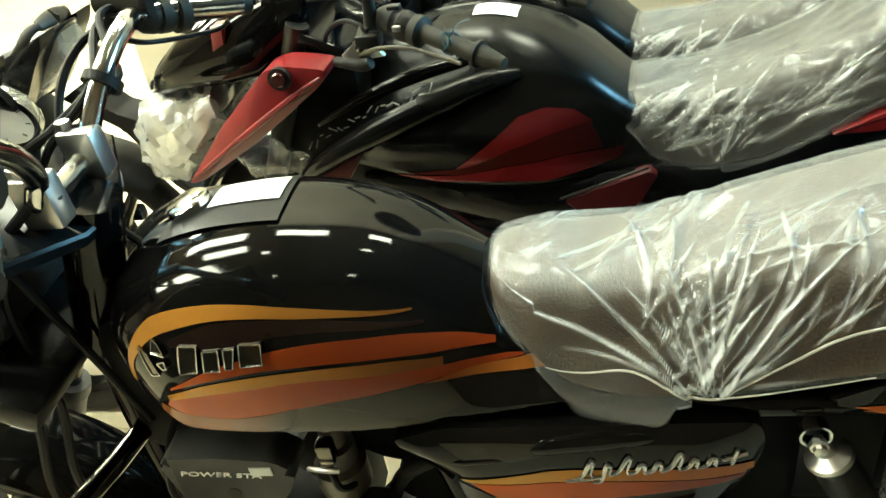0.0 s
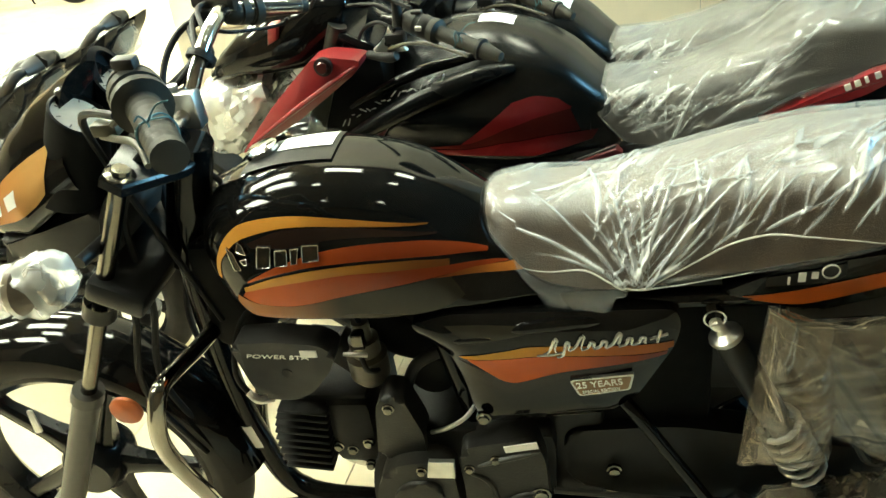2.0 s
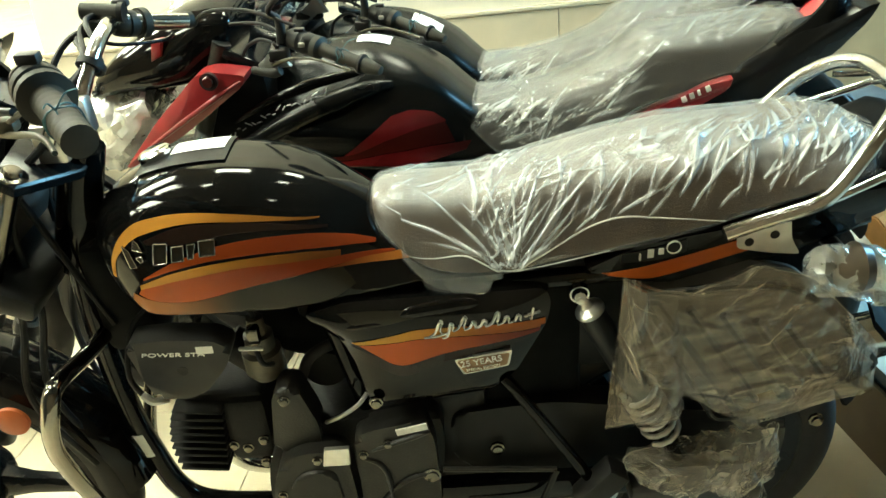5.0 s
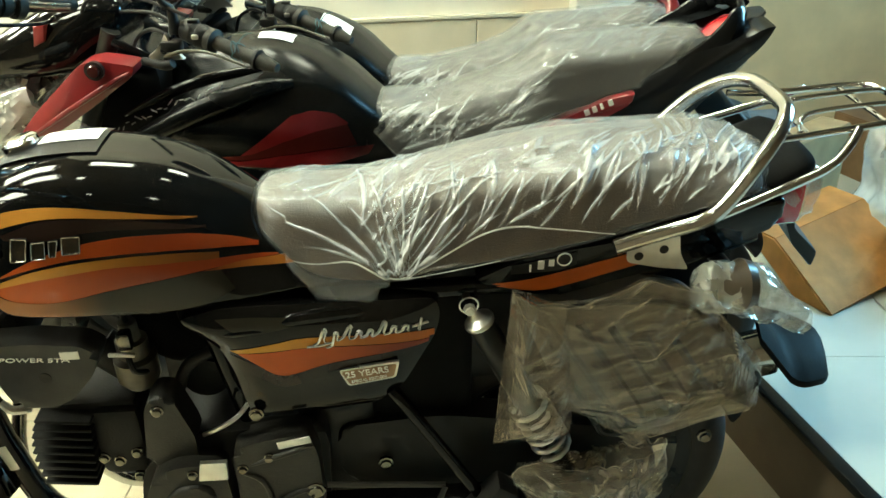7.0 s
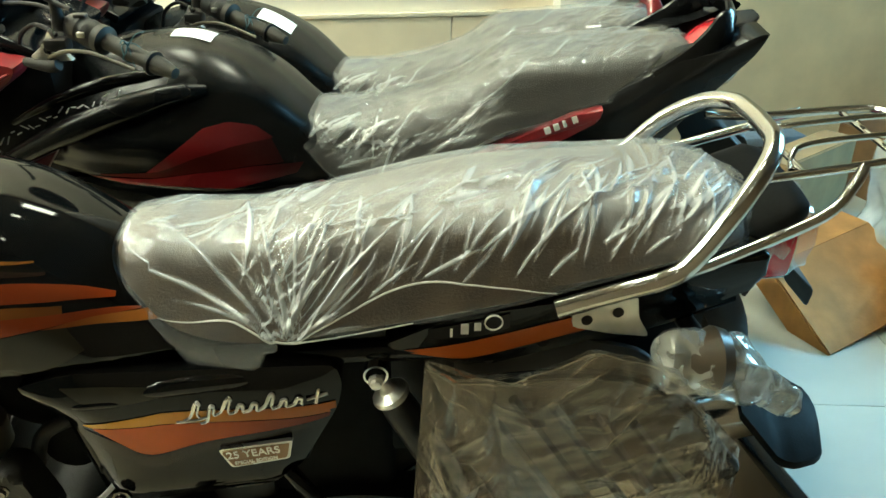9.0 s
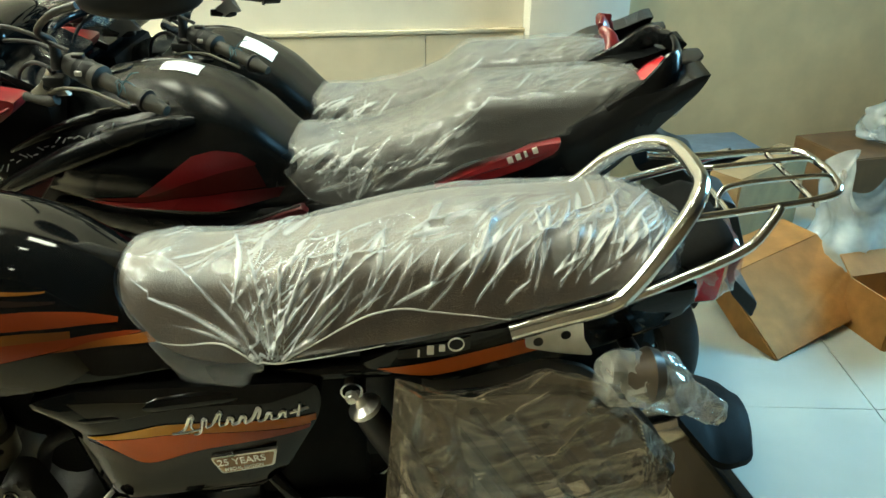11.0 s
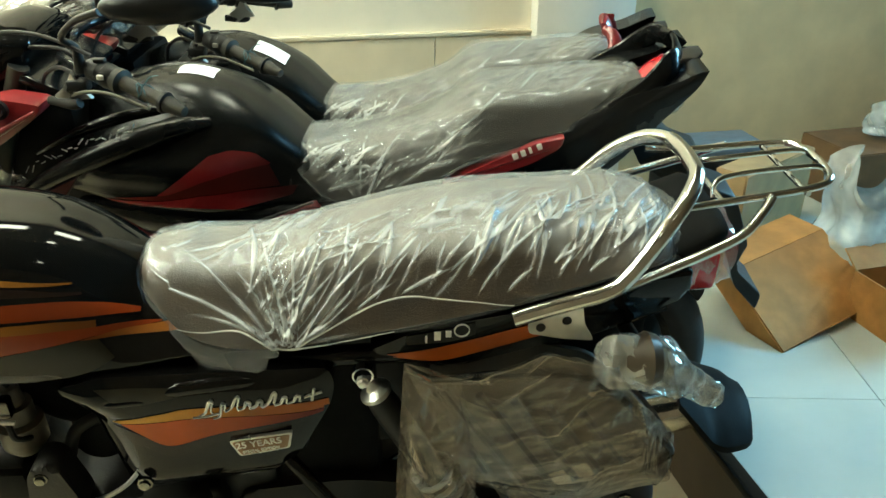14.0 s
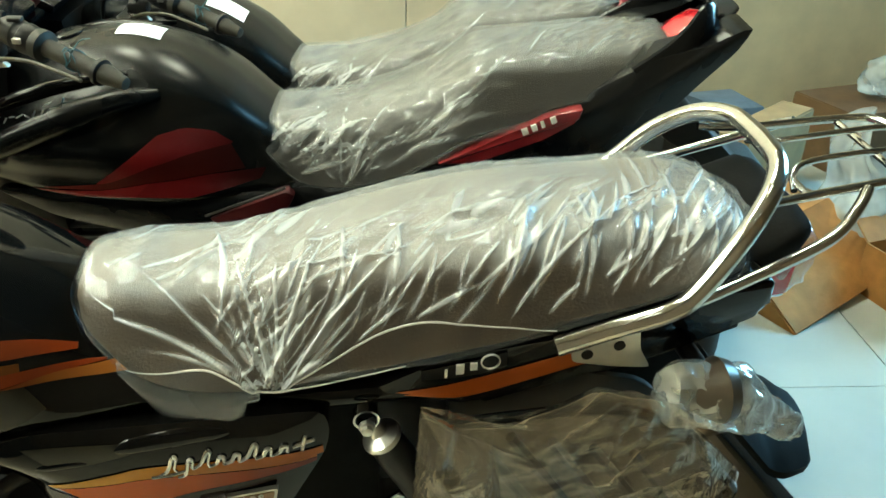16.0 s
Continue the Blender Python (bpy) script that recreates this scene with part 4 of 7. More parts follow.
        part("needle", tube([c + ax * 0.002, c + ax * 0.002 + (run * 0.5 + Vector((0, -0.8, 0))).normalized() * 0.024], [0.0012, 0.0005], 6, sm=1), DARK_RED, dl)
        for k in range(9):
            e1 = lip(4.4 * k, 1.0, Vector((0, 0, 0)))
            part("tick", tube([c + ax * 0.0015 + e1 * 0.025, c + ax * 0.0015 + e1 * 0.03], 0.0008, 4, sm=1), BLACK_PLASTIC, dl)
        if y > 0:
            hood = []
            for k in range(21):
                b0 = radians(85 + 140 * k / 20)
                e1 = run * math.cos(b0) + Vector((0, math.sin(b0), 0))
                u, up = 0.03 * math.sin(math.pi * k / 20) ** 0.8, Vector((-0.1, 0, 1))
                o = c + e1 * 0.0385
                hood.append([o, o + up * u, o + up * u - e1 * 0.012 + up * 0.002, o + up * u - e1 * 0.012, o - e1 * 0.003 + up * u * 0.9, o - e1 * 0.003])
            part("visor", loft(hood), MUD, ho, "black visor in front of the dial")

    # ---- handlebar
    def mir(p):
        return (p[0], -p[1], p[2])
    left = [(0.3, -0.045, 0.952), (0.316, -0.055, 0.985), (0.335, -0.09, 1.025), (0.362, -0.15, 1.065), (0.4, -0.21, 1.087), (0.478, -0.325, 1.07)]
    right = [(0.3, 0.045, 0.952), (0.31, 0.055, 0.977), (0.319, 0.075, 1.004), (0.326, 0.1, 1.024), (0.33, 0.145, 1.042), (0.335, 0.19, 1.043), (0.41, 0.275, 1.014)]
    hb = part("handlebar", tube(list(reversed(left)) + right, 0.0112, 14), CHROME, t, "chromed handlebar")
    for y in (-0.045, 0.045):
        part("clamp", box((-0.02, -0.014, -0.028), (0.02, 0.014, 0.026), None, 0.005, Matrix.Translation((0.302, y, 0.957))), STEEL, hb)
        part("clamp_bolt", lathe([(0, 0.008), (0.008, 0.008), (0.009, 0)], (0.29, y, 0.983), (0, 0, 1), 6), STEEL, hb)
    for s in (-1, 1):
        a, b = (Vector((0.415, -0.235, 1.086)), Vector((0.482, -0.328, 1.072))) if s < 0 else (Vector((0.352, 0.222, 1.029)), Vector((0.408, 0.3, 1.007)))
        handle_grip(hb, a, b, 0.0165 if s < 0 else 0.013, s < 0)
        d = (b - a).normalized()
        sw = part("switch_housing", lathe([(q, r * (1 if s < 0 else 0.72)) for q, r in ((-0.045, 0.0), (-0.045, 0.018), (-0.04, 0.024), (-0.028, 0.027), (-0.027, 0.0245), (-0.022, 0.0245), (-0.021, 0.028), (-0.009, 0.028), (-0.008, 0.0245), (-0.004, 0.0245), (-0.003, 0.0265), (0.0, 0.026), (0.0, 0))], a, d, 24), GRIP_GREY, hb, "ribbed switch housing", True, 35)
        part("switch", box((-0.012, -0.008, 0.0), (0.012, 0.008, 0.012), None, 0.003, Matrix.Translation(a - d * 0.02 + Vector((0, 0, 0.026)))), GREY_PLASTIC, sw)
        if s < 0:
            lv = part("lever", tube([(0.307, -0.16, 1.018), (0.335, -0.18, 1.023), (0.382, -0.225, 1.04), (0.419, -0.27, 1.051), (0.44, -0.3, 1.05)], [0.0046, 0.0042, 0.0034, 0.003], 10), PERCH, hb, "olive hand lever")
            part("adjuster", tube([(0.329, -0.17, 1.034), (0.366, -0.19, 1.057)], 0.0035, 8, sm=1), PERCH, lv)
        else:
            part("lever", tube([a - d * 0.055 + Vector((-0.03, 0, -0.012)), a + Vector((-0.045, 0, -0.03)), b + Vector((-0.055, 0, -0.03)), b + d * 0.01 + Vector((-0.04, 0, -0.02))], [0.005, 0.0032, 0.003, 0.0035], 10), SATIN_BLACK, hb, "hand lever")
        part("lever_perch", box((-0.022, -0.01, -0.008), (0.01, 0.01, 0.008), None, 0.004, Matrix.Translation((0.326, -0.165, 1.03) if s < 0 else a - d * 0.058)), PERCH if s < 0 else BLACK_PLASTIC, hb)
    clip_at = Vector((0.322, 0.088, 1.01))
    for k, (dx, dy, dz) in enumerate(((0.012, 0.0, 0.006), (-0.006, -0.014, 0.002), (-0.016, 0.004, -0.004), (0.004, 0.016, -0.008))):
        part("cable", tube([(0.34 + 0.01 * k, 0.2 + 0.012 * k, 1.05 - 0.006 * k), (0.3 - 0.012 * k, 0.165 + 0.01 * k, 1.055 - 0.012 * k), clip_at + Vector((dx, dy, dz)), (0.275 - 0.02 * k, 0.05 - 0.014 * k, 0.95), (0.265 - 0.016 * k, 0.02 - 0.02 * k, 0.87)], 0.0042, 8), CABLE, hb)
    part("cable_clip", lathe([(-0.005, 0.017), (0.005, 0.017), (0.005, 0.0205), (-0.005, 0.0205)], clip_at, (0.25, 0.75, 0.6), 16, closed=True), CABLE, hb, "black clip round bar and cables")
    mc = part("master_cylinder", tube([(0.342, 0.19, 1.055), (0.286, 0.19, 1.061)], 0.0125, 16, sm=1), GRIP_GREY, hb, "dark brake cylinder")
    part("cylinder_cap", tube([(0.349, 0.19, 1.0545), (0.341, 0.19, 1.0555)], 0.015, 16, sm=1), BLACK_PLASTIC, mc)
    part("throttle_cable", tube([(0.33, 0.19, 1.03), (0.27, 0.17, 1.03), (0.24, 0.12, 0.98), (0.26, 0.06, 0.9), (0.32, 0.04, 0.84)], 0.005, 8), CABLE, hb)
    part("clutch_cable", tube([(0.345, -0.18, 1.05), (0.27, -0.13, 1.03), (0.23, -0.07, 0.95), (0.25, -0.05, 0.82), (0.3, -0.05, 0.66)], 0.005, 8), CABLE, hb)

    # ---- indicators in their bags
    for x, y, z in ((0.16, -0.19, 0.835), (0.16, 0.19, 0.835)):
        ind = part("front_indicator", tube([(0.2, y * 0.45, z), (0.19, y * 0.75, z)], 0.009, 10, sm=1), BLACK_PLASTIC, t)
        part("lens", lathe([(-0.03, 0), (-0.03, 0.02), (0, 0.034), (0.012, 0.03), (0.016, 0)], (x - 0.02, y, z - 0.005), (-1, 0, 0), 18), BROWN_LENS, ind)
        part("polythene_bag", bag((x + 0.055, y, z + 0.015), (x - 0.03, y, z - 0.008), 0.032, 0.04, (x - 0.085, y, z - 0.025), y * 9, amp=0.018, freq=12), FILM_BAG, ind, "crumpled polythene bag round the indicator")

    # ---- tank
    crown = [(0.318, 0.83), (0.33, 0.856), (0.345, 0.868), (0.37, 0.88), (0.4, 0.892), (0.45, 0.902), (0.503, 0.905), (0.55, 0.9), (0.6, 0.889), (0.646, 0.869), (0.693, 0.838), (0.72, 0.816), (0.82, 0.77)]
    sh_y = [(0.318, 0.035), (0.33, 0.055), (0.36, 0.075), (0.42, 0.088), (0.52, 0.09), (0.62, 0.078), (0.7, 0.056), (0.82, 0.05)]
    mid_y = [(0.318, 0.045), (0.328, 0.075), (0.345, 0.097), (0.37, 0.112), (0.42, 0.125), (0.5, 0.131), (0.58, 0.129), (0.64, 0.119), (0.7, 0.103), (0.82, 0.095)]
    mid_z = [(0.318, 0.815), (0.42, 0.806), (0.55, 0.795), (0.65, 0.782), (0.72, 0.766), (0.82, 0.757)]
    low_y = [(0.318, 0.035), (0.335, 0.08), (0.36, 0.103), (0.4, 0.116), (0.5, 0.122), (0.65, 0.12), (0.82, 0.115)]
    low_z = [(0.318, 0.802), (0.328, 0.78), (0.345, 0.752), (0.365, 0.729), (0.39, 0.716), (0.42, 0.712), (0.575, 0.713), (0.656, 0.72), (0.76, 0.741), (0.82, 0.75)]

    def tank_side(x):
        z0, ys, ym, zm, yl, zl = spline(x, crown), spline(x, sh_y), spline(x, mid_y), spline(x, mid_z), spline(x, low_y), spline(x, low_z)
        zs = z0 - 0.2 * (z0 - zm) - 0.004
        return [(0, z0), (ys * 0.55, z0 - 0.0035), (ys, zs), (ys + (ym - ys) * 0.72, zs + (zm - zs) * 0.5), (ym, zm), ((ym + yl) / 2 + 0.003, (zm + zl) / 2), (yl, zl + 0.004), (yl - 0.008, zl), (yl * 0.5, zl + 0.006), (0, zl + 0.008)]
    bm = shell([0.318 + 0.502 * (k / 110) ** 1.3 for k in range(111)], tank_side, 48)
    for k in range(3):
        bmesh.ops.smooth_vert(bm, verts=bm.verts, factor=0.5, use_axis_x=True, use_axis_y=True, use_axis_z=True)
    tree = tree_of(bm)
    tank = part("fuel_tank", bm, BLACK_PAINT, t, "gloss black fuel tank with orange and amber stripes", True, 60)
    def band(top, low, mat, n=60, m=6, lift=0.0012, label=""):
        return part("stripe", decal(tree, top, low, n, m, lift), mat, tank, label)
    seam = [(0.391, 0.765), (0.431, 0.777), (0.482, 0.788), (0.529, 0.795), (0.575, 0.7965), (0.62, 0.795), (0.664, 0.791)]
    sweep = [(0.385, 0.757), (0.405, 0.746), (0.449, 0.744), (0.489, 0.752), (0.522, 0.761), (0.571, 0.771), (0.618, 0.7775), (0.663, 0.7805)]
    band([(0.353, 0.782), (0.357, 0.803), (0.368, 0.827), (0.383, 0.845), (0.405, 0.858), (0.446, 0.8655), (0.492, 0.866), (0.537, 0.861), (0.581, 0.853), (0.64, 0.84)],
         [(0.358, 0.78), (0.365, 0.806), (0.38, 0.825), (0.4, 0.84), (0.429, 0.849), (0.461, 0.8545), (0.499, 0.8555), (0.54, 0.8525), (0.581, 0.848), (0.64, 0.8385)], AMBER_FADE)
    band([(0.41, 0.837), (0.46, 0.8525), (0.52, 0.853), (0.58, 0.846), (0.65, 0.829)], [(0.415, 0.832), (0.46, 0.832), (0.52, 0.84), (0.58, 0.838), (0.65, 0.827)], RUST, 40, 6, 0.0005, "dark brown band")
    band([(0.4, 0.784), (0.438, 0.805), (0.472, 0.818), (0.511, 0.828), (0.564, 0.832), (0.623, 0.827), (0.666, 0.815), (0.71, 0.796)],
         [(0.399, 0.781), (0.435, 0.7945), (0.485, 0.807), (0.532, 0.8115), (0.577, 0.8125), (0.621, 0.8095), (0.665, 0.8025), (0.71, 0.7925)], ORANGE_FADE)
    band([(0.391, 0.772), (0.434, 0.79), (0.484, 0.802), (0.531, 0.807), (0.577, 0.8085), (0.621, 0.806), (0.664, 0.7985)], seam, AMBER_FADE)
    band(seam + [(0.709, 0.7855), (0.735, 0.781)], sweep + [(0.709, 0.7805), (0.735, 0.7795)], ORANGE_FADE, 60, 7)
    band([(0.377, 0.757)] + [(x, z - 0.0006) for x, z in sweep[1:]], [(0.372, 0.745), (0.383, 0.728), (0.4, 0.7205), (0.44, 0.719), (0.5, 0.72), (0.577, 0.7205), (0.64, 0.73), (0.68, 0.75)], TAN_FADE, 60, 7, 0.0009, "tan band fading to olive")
    band([(0.645, 0.7795), (0.69, 0.7815), (0.732, 0.779), (0.775, 0.777)], [(0.645, 0.779), (0.69, 0.774), (0.732, 0.7705), (0.775, 0.769)], AMBER_TAIL, 24, 3, 0.002)
    # the maker's badge, as plain chromed blocks
    for k, quad in enumerate((((0.381, 0.829), (0.3905, 0.824), (0.3885, 0.801), (0.398, 0.803)), ((0.3985, 0.838), (0.405, 0.834), (0.396, 0.826), (0.409, 0.824)), ((0.3995, 0.816), (0.4075, 0.819), (0.4045, 0.81), (0.408, 0.811)),
                              ((0.426, 0.834), (0.4445, 0.8345), (0.421, 0.807), (0.4395, 0.809)), ((0.4495, 0.83), (0.4655, 0.8315), (0.447, 0.8105), (0.4635, 0.812)), ((0.4705, 0.832), (0.481, 0.833), (0.469, 0.8135), (0.4765, 0.8145)), ((0.486, 0.836), (0.507, 0.8365), (0.4845, 0.816), (0.5055, 0.8175)))):
        (a0, a1, b0, b1) = quad
        bm = decal(tree, [a0, a1], [b0, b1], 6, 6, 0.0035)
        r = bmesh.ops.extrude_face_region(bm, geom=bm.faces[:])
        for v in [g for g in r["geom"] if isinstance(g, bmesh.types.BMVert)]:
            v.co.y += 0.0035
        bd = part("badge", bm, BADGE_DARK if k > 2 else FORK_STEEL, tank, "smoked chrome badge block")
        loop = [onto(tree, x, z, 0.0042) for x, z in resample_loop((a0, a1, b1, b0))]
        part("rim", tube(loop + [loop[0]], 0.0007, 6, None, 1, False), CHROME, bd, "bright chrome rim")
    # cap, label and centre panel on top
    def on_top(x, y, lift=0.001):
        hit = tree.ray_cast(Vector((x, y, 1.5)), Vector((0, 0, -1)))[0]
        return hit + Vector((0, 0, lift))
    def patch(x0, x1, y0, y1, lift, n=14):
        b2 = bmesh.new()
        g = [[b2.verts.new(on_top(x0 + (x1 - x0) * i / n, y0 + (y1 - y0) * j / n, lift)) for j in range(n + 1)] for i in range(n + 1)]
        for i in range(n):
            for j in range(n):
                b2.faces.new((g[i][j], g[i + 1][j], g[i + 1][j + 1], g[i][j + 1]))
        return b2
    part("tank_panel", patch(0.385, 0.515, -0.03, 0.06, 0.003), BLACK_PLASTIC, tank, "black panel round the filler")
    part("label", patch(0.43, 0.508, 0.005, 0.05, 0.0045), WHITE_LABEL, tank, "white paper label")
    part("filler_cap", lathe([(-0.01, 0.024), (0.01, 0.024), (0.013, 0.02), (0.013, 0)], on_top(0.405, 0.02), (-0.3, 0, 1), 24), CHROME, tank)

    # ---- seat in its cover
    top_l = [(0.7, 0.817), (0.706, 0.829), (0.72, 0.836), (0.76, 0.838), (0.8, 0.836), (0.86, 0.838), (0.9, 0.845), (0.96, 0.857), (1.04, 0.873), (1.11, 0.884), (1.19, 0.889), (1.27, 0.892), (1.334, 0.893), (1.3631, 0.888), (1.3783, 0.875), (1.3859, 0.86)]
    low_l = [(0.7, 0.812), (0.72, 0.8), (0.74, 0.785), (0.76, 0.77), (0.79, 0.757), (0.83, 0.753), (0.894, 0.757), (0.963, 0.772), (1.032, 0.784), (1.122, 0.805), (1.17, 0.819), (1.237, 0.838), (1.3016, 0.852), (1.3826, 0.858)]
    edge_l = [(0.7, 0.012), (0.706, 0.035), (0.72, 0.05), (0.76, 0.06), (0.9, 0.07), (1, 0.08), (1.13, 0.088), (1.3016, 0.088), (1.3556, 0.075), (1.3772, 0.05), (1.3826, 0.035)]
    foot_l = [(0.7, 0.02), (0.71, 0.055), (0.73, 0.08), (0.77, 0.103), (0.85, 0.118), (1, 0.125), (1.2, 0.128), (1.3016, 0.122), (1.3556, 0.105), (1.3772, 0.07), (1.3826, 0.045)]
    covered_seat(t, top_l, low_l, edge_l, foot_l, 0.7, 1.382, (0.892, -0.12, 0.758), 3.0, [(0.7, 0.0), (0.74, 0.002), (0.76, 0.012), (0.778, 0.034), (0.8, 0.056), (0.82, 0.064), (0.846, 0.062), (0.856, 0.035), (0.864, 0.008), (0.9, 0.002), (1.35, 0.002)],
                 fine=(420, 220), fan_n=30, streak_n=95, lean_deg=60, slack=(0.86, 0.8),
                 hem_line=(smooth_pairs([(0.892, 0.762), (0.94, 0.785), (1.0, 0.815), (1.05, 0.825), (1.12, 0.823), (1.2, 0.818)]),
                           smooth_pairs([(0.755, 0.778), (0.79, 0.775), (0.83, 0.777), (0.86, 0.766), (0.89, 0.76), (0.95, 0.77), (1.02, 0.784)])))

    # ---- side cover
    out = rounded([(0.6, 0.709), (0.66, 0.726), (0.937, 0.729), (0.944, 0.705), (0.938, 0.672), (0.893, 0.585), (0.857, 0.553), (0.72, 0.535), (0.688, 0.534), (0.675, 0.55), (0.664, 0.62), (0.65, 0.66)], 0.012, 3)
    bm = domed(out, -0.127, -0.09, 0.013, 18, 4.5)
    tree = tree_of(bm)
    sc = part("side_cover", bm, BLACK_PAINT, t, "gloss black side cover with orange stripes", True, 50)
    part("stripe", decal(tree, [(0.664, 0.662), (0.727, 0.675), (0.774, 0.682), (0.935, 0.681)], [(0.672, 0.658), (0.727, 0.662), (0.774, 0.666), (0.935, 0.666)], 40, 4), COVER_AMBER, sc)
    part("stripe", decal(tree, [(0.674, 0.657), (0.727, 0.661), (0.774, 0.665), (0.935, 0.665)], [(0.7, 0.637), (0.733, 0.62), (0.803, 0.64), (0.933, 0.66)], 40, 5), COVER_ORANGE, sc)
    part("stripe", decal(tree, [(0.662, 0.655), (0.7, 0.636), (0.733, 0.619), (0.803, 0.639), (0.932, 0.659)], [(0.664, 0.63), (0.7, 0.615), (0.735, 0.6), (0.803, 0.626), (0.93, 0.652)], 40, 4, 0.0008), RUST, sc)
    part("stripe", decal(tree, [(0.65, 0.712), (0.7, 0.714), (0.79, 0.71)], [(0.67, 0.695), (0.7, 0.69), (0.75, 0.7)], 20, 4, 0.0008), OLIVE, sc)
    # ridges added to the cover's shape to catch a highlight line
    for line, rad in (([(0.715, 0.7), (0.75, 0.708), (0.79, 0.713), (0.83, 0.716), (0.87, 0.716)], [0.002, 0.011, 0.012, 0.01, 0.002]), ([(0.645, 0.686), (0.67, 0.69), (0.7, 0.693), (0.73, 0.694)], [0.002, 0.006, 0.006, 0.002])):
        q = [onto(tree, x, z, -0.007 if rad[1] > 0.008 else -0.004) for x, z in line]
        part("highlight_ridge", tube([v for v in q if v is not None], rad, 20), BLACK_PAINT, sc)
    # the model's script, as plain slanted silver strokes on a base line
    for k, (x, h, lo) in enumerate(((0.778, 0.02, -0.003), (0.795, 0.013, -0.009), (0.811, 0.021, 0.0), (0.826, 0.011, 0.0), (0.841, 0.011, 0.0), (0.857, 0.02, 0.0), (0.872, 0.011, 0.0), (0.888, 0.01, 0.0))):
        z = 0.672 + (x - 0.77) * 0.1
        pts = [(x - 0.004, z + lo), (x + 0.004, z + lo + 0.3 * h), (x + 0.004 + 0.35 * h, z + h), (x + 0.01 + 0.2 * h, z + h * 0.9), (x + 0.011, z + 0.3 * h), (x + 0.013, z + 0.001)]
        q = [onto(tree, a, b, 0.0018) for a, b in pts]
        part("script_stroke", tube([v for v in q if v is not None], [0.0017, 0.0024, 0.002, 0.0015], 6, None, 5), SILVER, sc, "silver script stroke")
    for pts in (((0.766, 0.668), (0.785, 0.67), (0.8, 0.674)), ((0.905, 0.691), (0.927, 0.695)), ((0.914, 0.684), (0.918, 0.702))):
        q = [onto(tree, a, b, 0.0018) for a, b in pts]
        part("script_stroke", tube([v for v in q if v is not None], 0.0019, 6, None, 5), SILVER, sc, "silver script stroke")
    bd = [(0.805, 0.628), (0.887, 0.639), (0.882, 0.612), (0.817, 0.6)]
    part("edition_badge", plate(rounded(bd, 0.004, 2), -0.1455, -0.14, 0.0), SILVER, sc, "small plaque with raised words")
    bi = [(0.8085, 0.6255), (0.8835, 0.6355), (0.879, 0.6145), (0.8195, 0.603)]
    part("plaque_field", plate(rounded(bi, 0.003, 2), -0.1465, -0.144, 0.0), GOLD, sc)
    part("lettering", side_text("25 YEARS", 0.0145, 0.814, -0.1472, 0.615, 8), WHITE_LABEL, sc, "the words 25 YEARS", False)
    part("lettering", side_text("SPECIAL EDITION", 0.0062, 0.8215, -0.1472, 0.6065, 9), WHITE_LABEL, sc, "the words SPECIAL EDITION", False)
    bolt(sc, 0.686, -0.14, 0.552, 0.008)

    # ---- tail panel under the seat
    out = rounded([(0.985, 0.752), (1.03, 0.74), (1.09, 0.722), (1.2, 0.752), (1.3, 0.782), (1.38, 0.82), (1.385, 0.86), (1.3, 0.842), (1.2, 0.808), (1.06, 0.787)], 0.012, 3)
    bm = plate(out, -0.128, -0.085, 0.006)
    tree = tree_of(bm)
    tp = part("tail_panel", bm, BLACK_PAINT, t, "gloss black tail panel with an orange stripe", True, 50)
    part("stripe", decal(tree, [(1.0, 0.747), (1.07, 0.755), (1.19, 0.787), (1.22, 0.795)], [(1.05, 0.737), (1.09, 0.737), (1.19, 0.766), (1.22, 0.775)], 24, 3), ORANGE, tp)
    part("badge_plate", decal(tree, [(1.035, 0.775), (1.09, 0.785), (1.12, 0.793)], [(1.035, 0.762), (1.09, 0.765), (1.12, 0.775)], 10, 3, 0.0018), BLACK_PLASTIC, tp)
    part("badge", lathe([(-0.001, 0.0098), (0.001, 0.0098), (0.001, 0.0086), (-0.001, 0.0086)], (1.103, -0.1315, 0.783), (0, 1, 0), 20, closed=True), WHITE_LABEL, tp, "white ring mark")
    for x, h, w in ((1.058, 0.01, 0.0025), (1.069, 0.0125, 0.008), (1.083, 0.009, 0.007)):
        part("badge", box((x, -0.1325, 0.767 + (x - 1.06) * 0.3), (x + w, -0.1308, 0.767 + (x - 1.06) * 0.3 + h)), WHITE_LABEL, tp, "white mark")
    part("tail_panel", plate([(p[0], p[1]) for p in out], 0.128, 0.085, 0.006), BLACK_PAINT, t, "gloss black tail panel", True, 50)
    part("tail_cowl", loft([section(w, b0, t0, x, 32, 0.6, 0.5, 0.5) for x, w, b0, t0 in ((1.26, 0.1, 0.775, 0.84), (1.33, 0.096, 0.8, 0.855), (1.385, 0.092, 0.82, 0.875), (1.425, 0.086, 0.845, 0.893), (1.44, 0.075, 0.862, 0.89))]), MUD, t, "glossy black tail cowl behind the seat")
    tl = part("tail_lamp", loft([section(w, b0, t0, x, 32, 0.6, 0.6, 0.5) for x, w, b0, t0 in ((1.36, 0.07, 0.79, 0.85), (1.4, 0.076, 0.777, 0.868), (1.44, 0.07, 0.775, 0.866), (1.458, 0.045, 0.79, 0.85))]), RED_LENS, t, "red tail lamp in clear polythene")
    part("polythene_bag", crumple(loft([section(w, b0, t0, x, 24, 0.6, 0.6, 0.5) for x, w, b0, t0 in [(1.372 + 0.0105 * k, 0.086 - 0.003 * k, 0.764 + 0.002 * k, 0.885 - 0.002 * k) for k in range(10)]]), 0.008, 25, 4), FILM_CLEAR, tl)

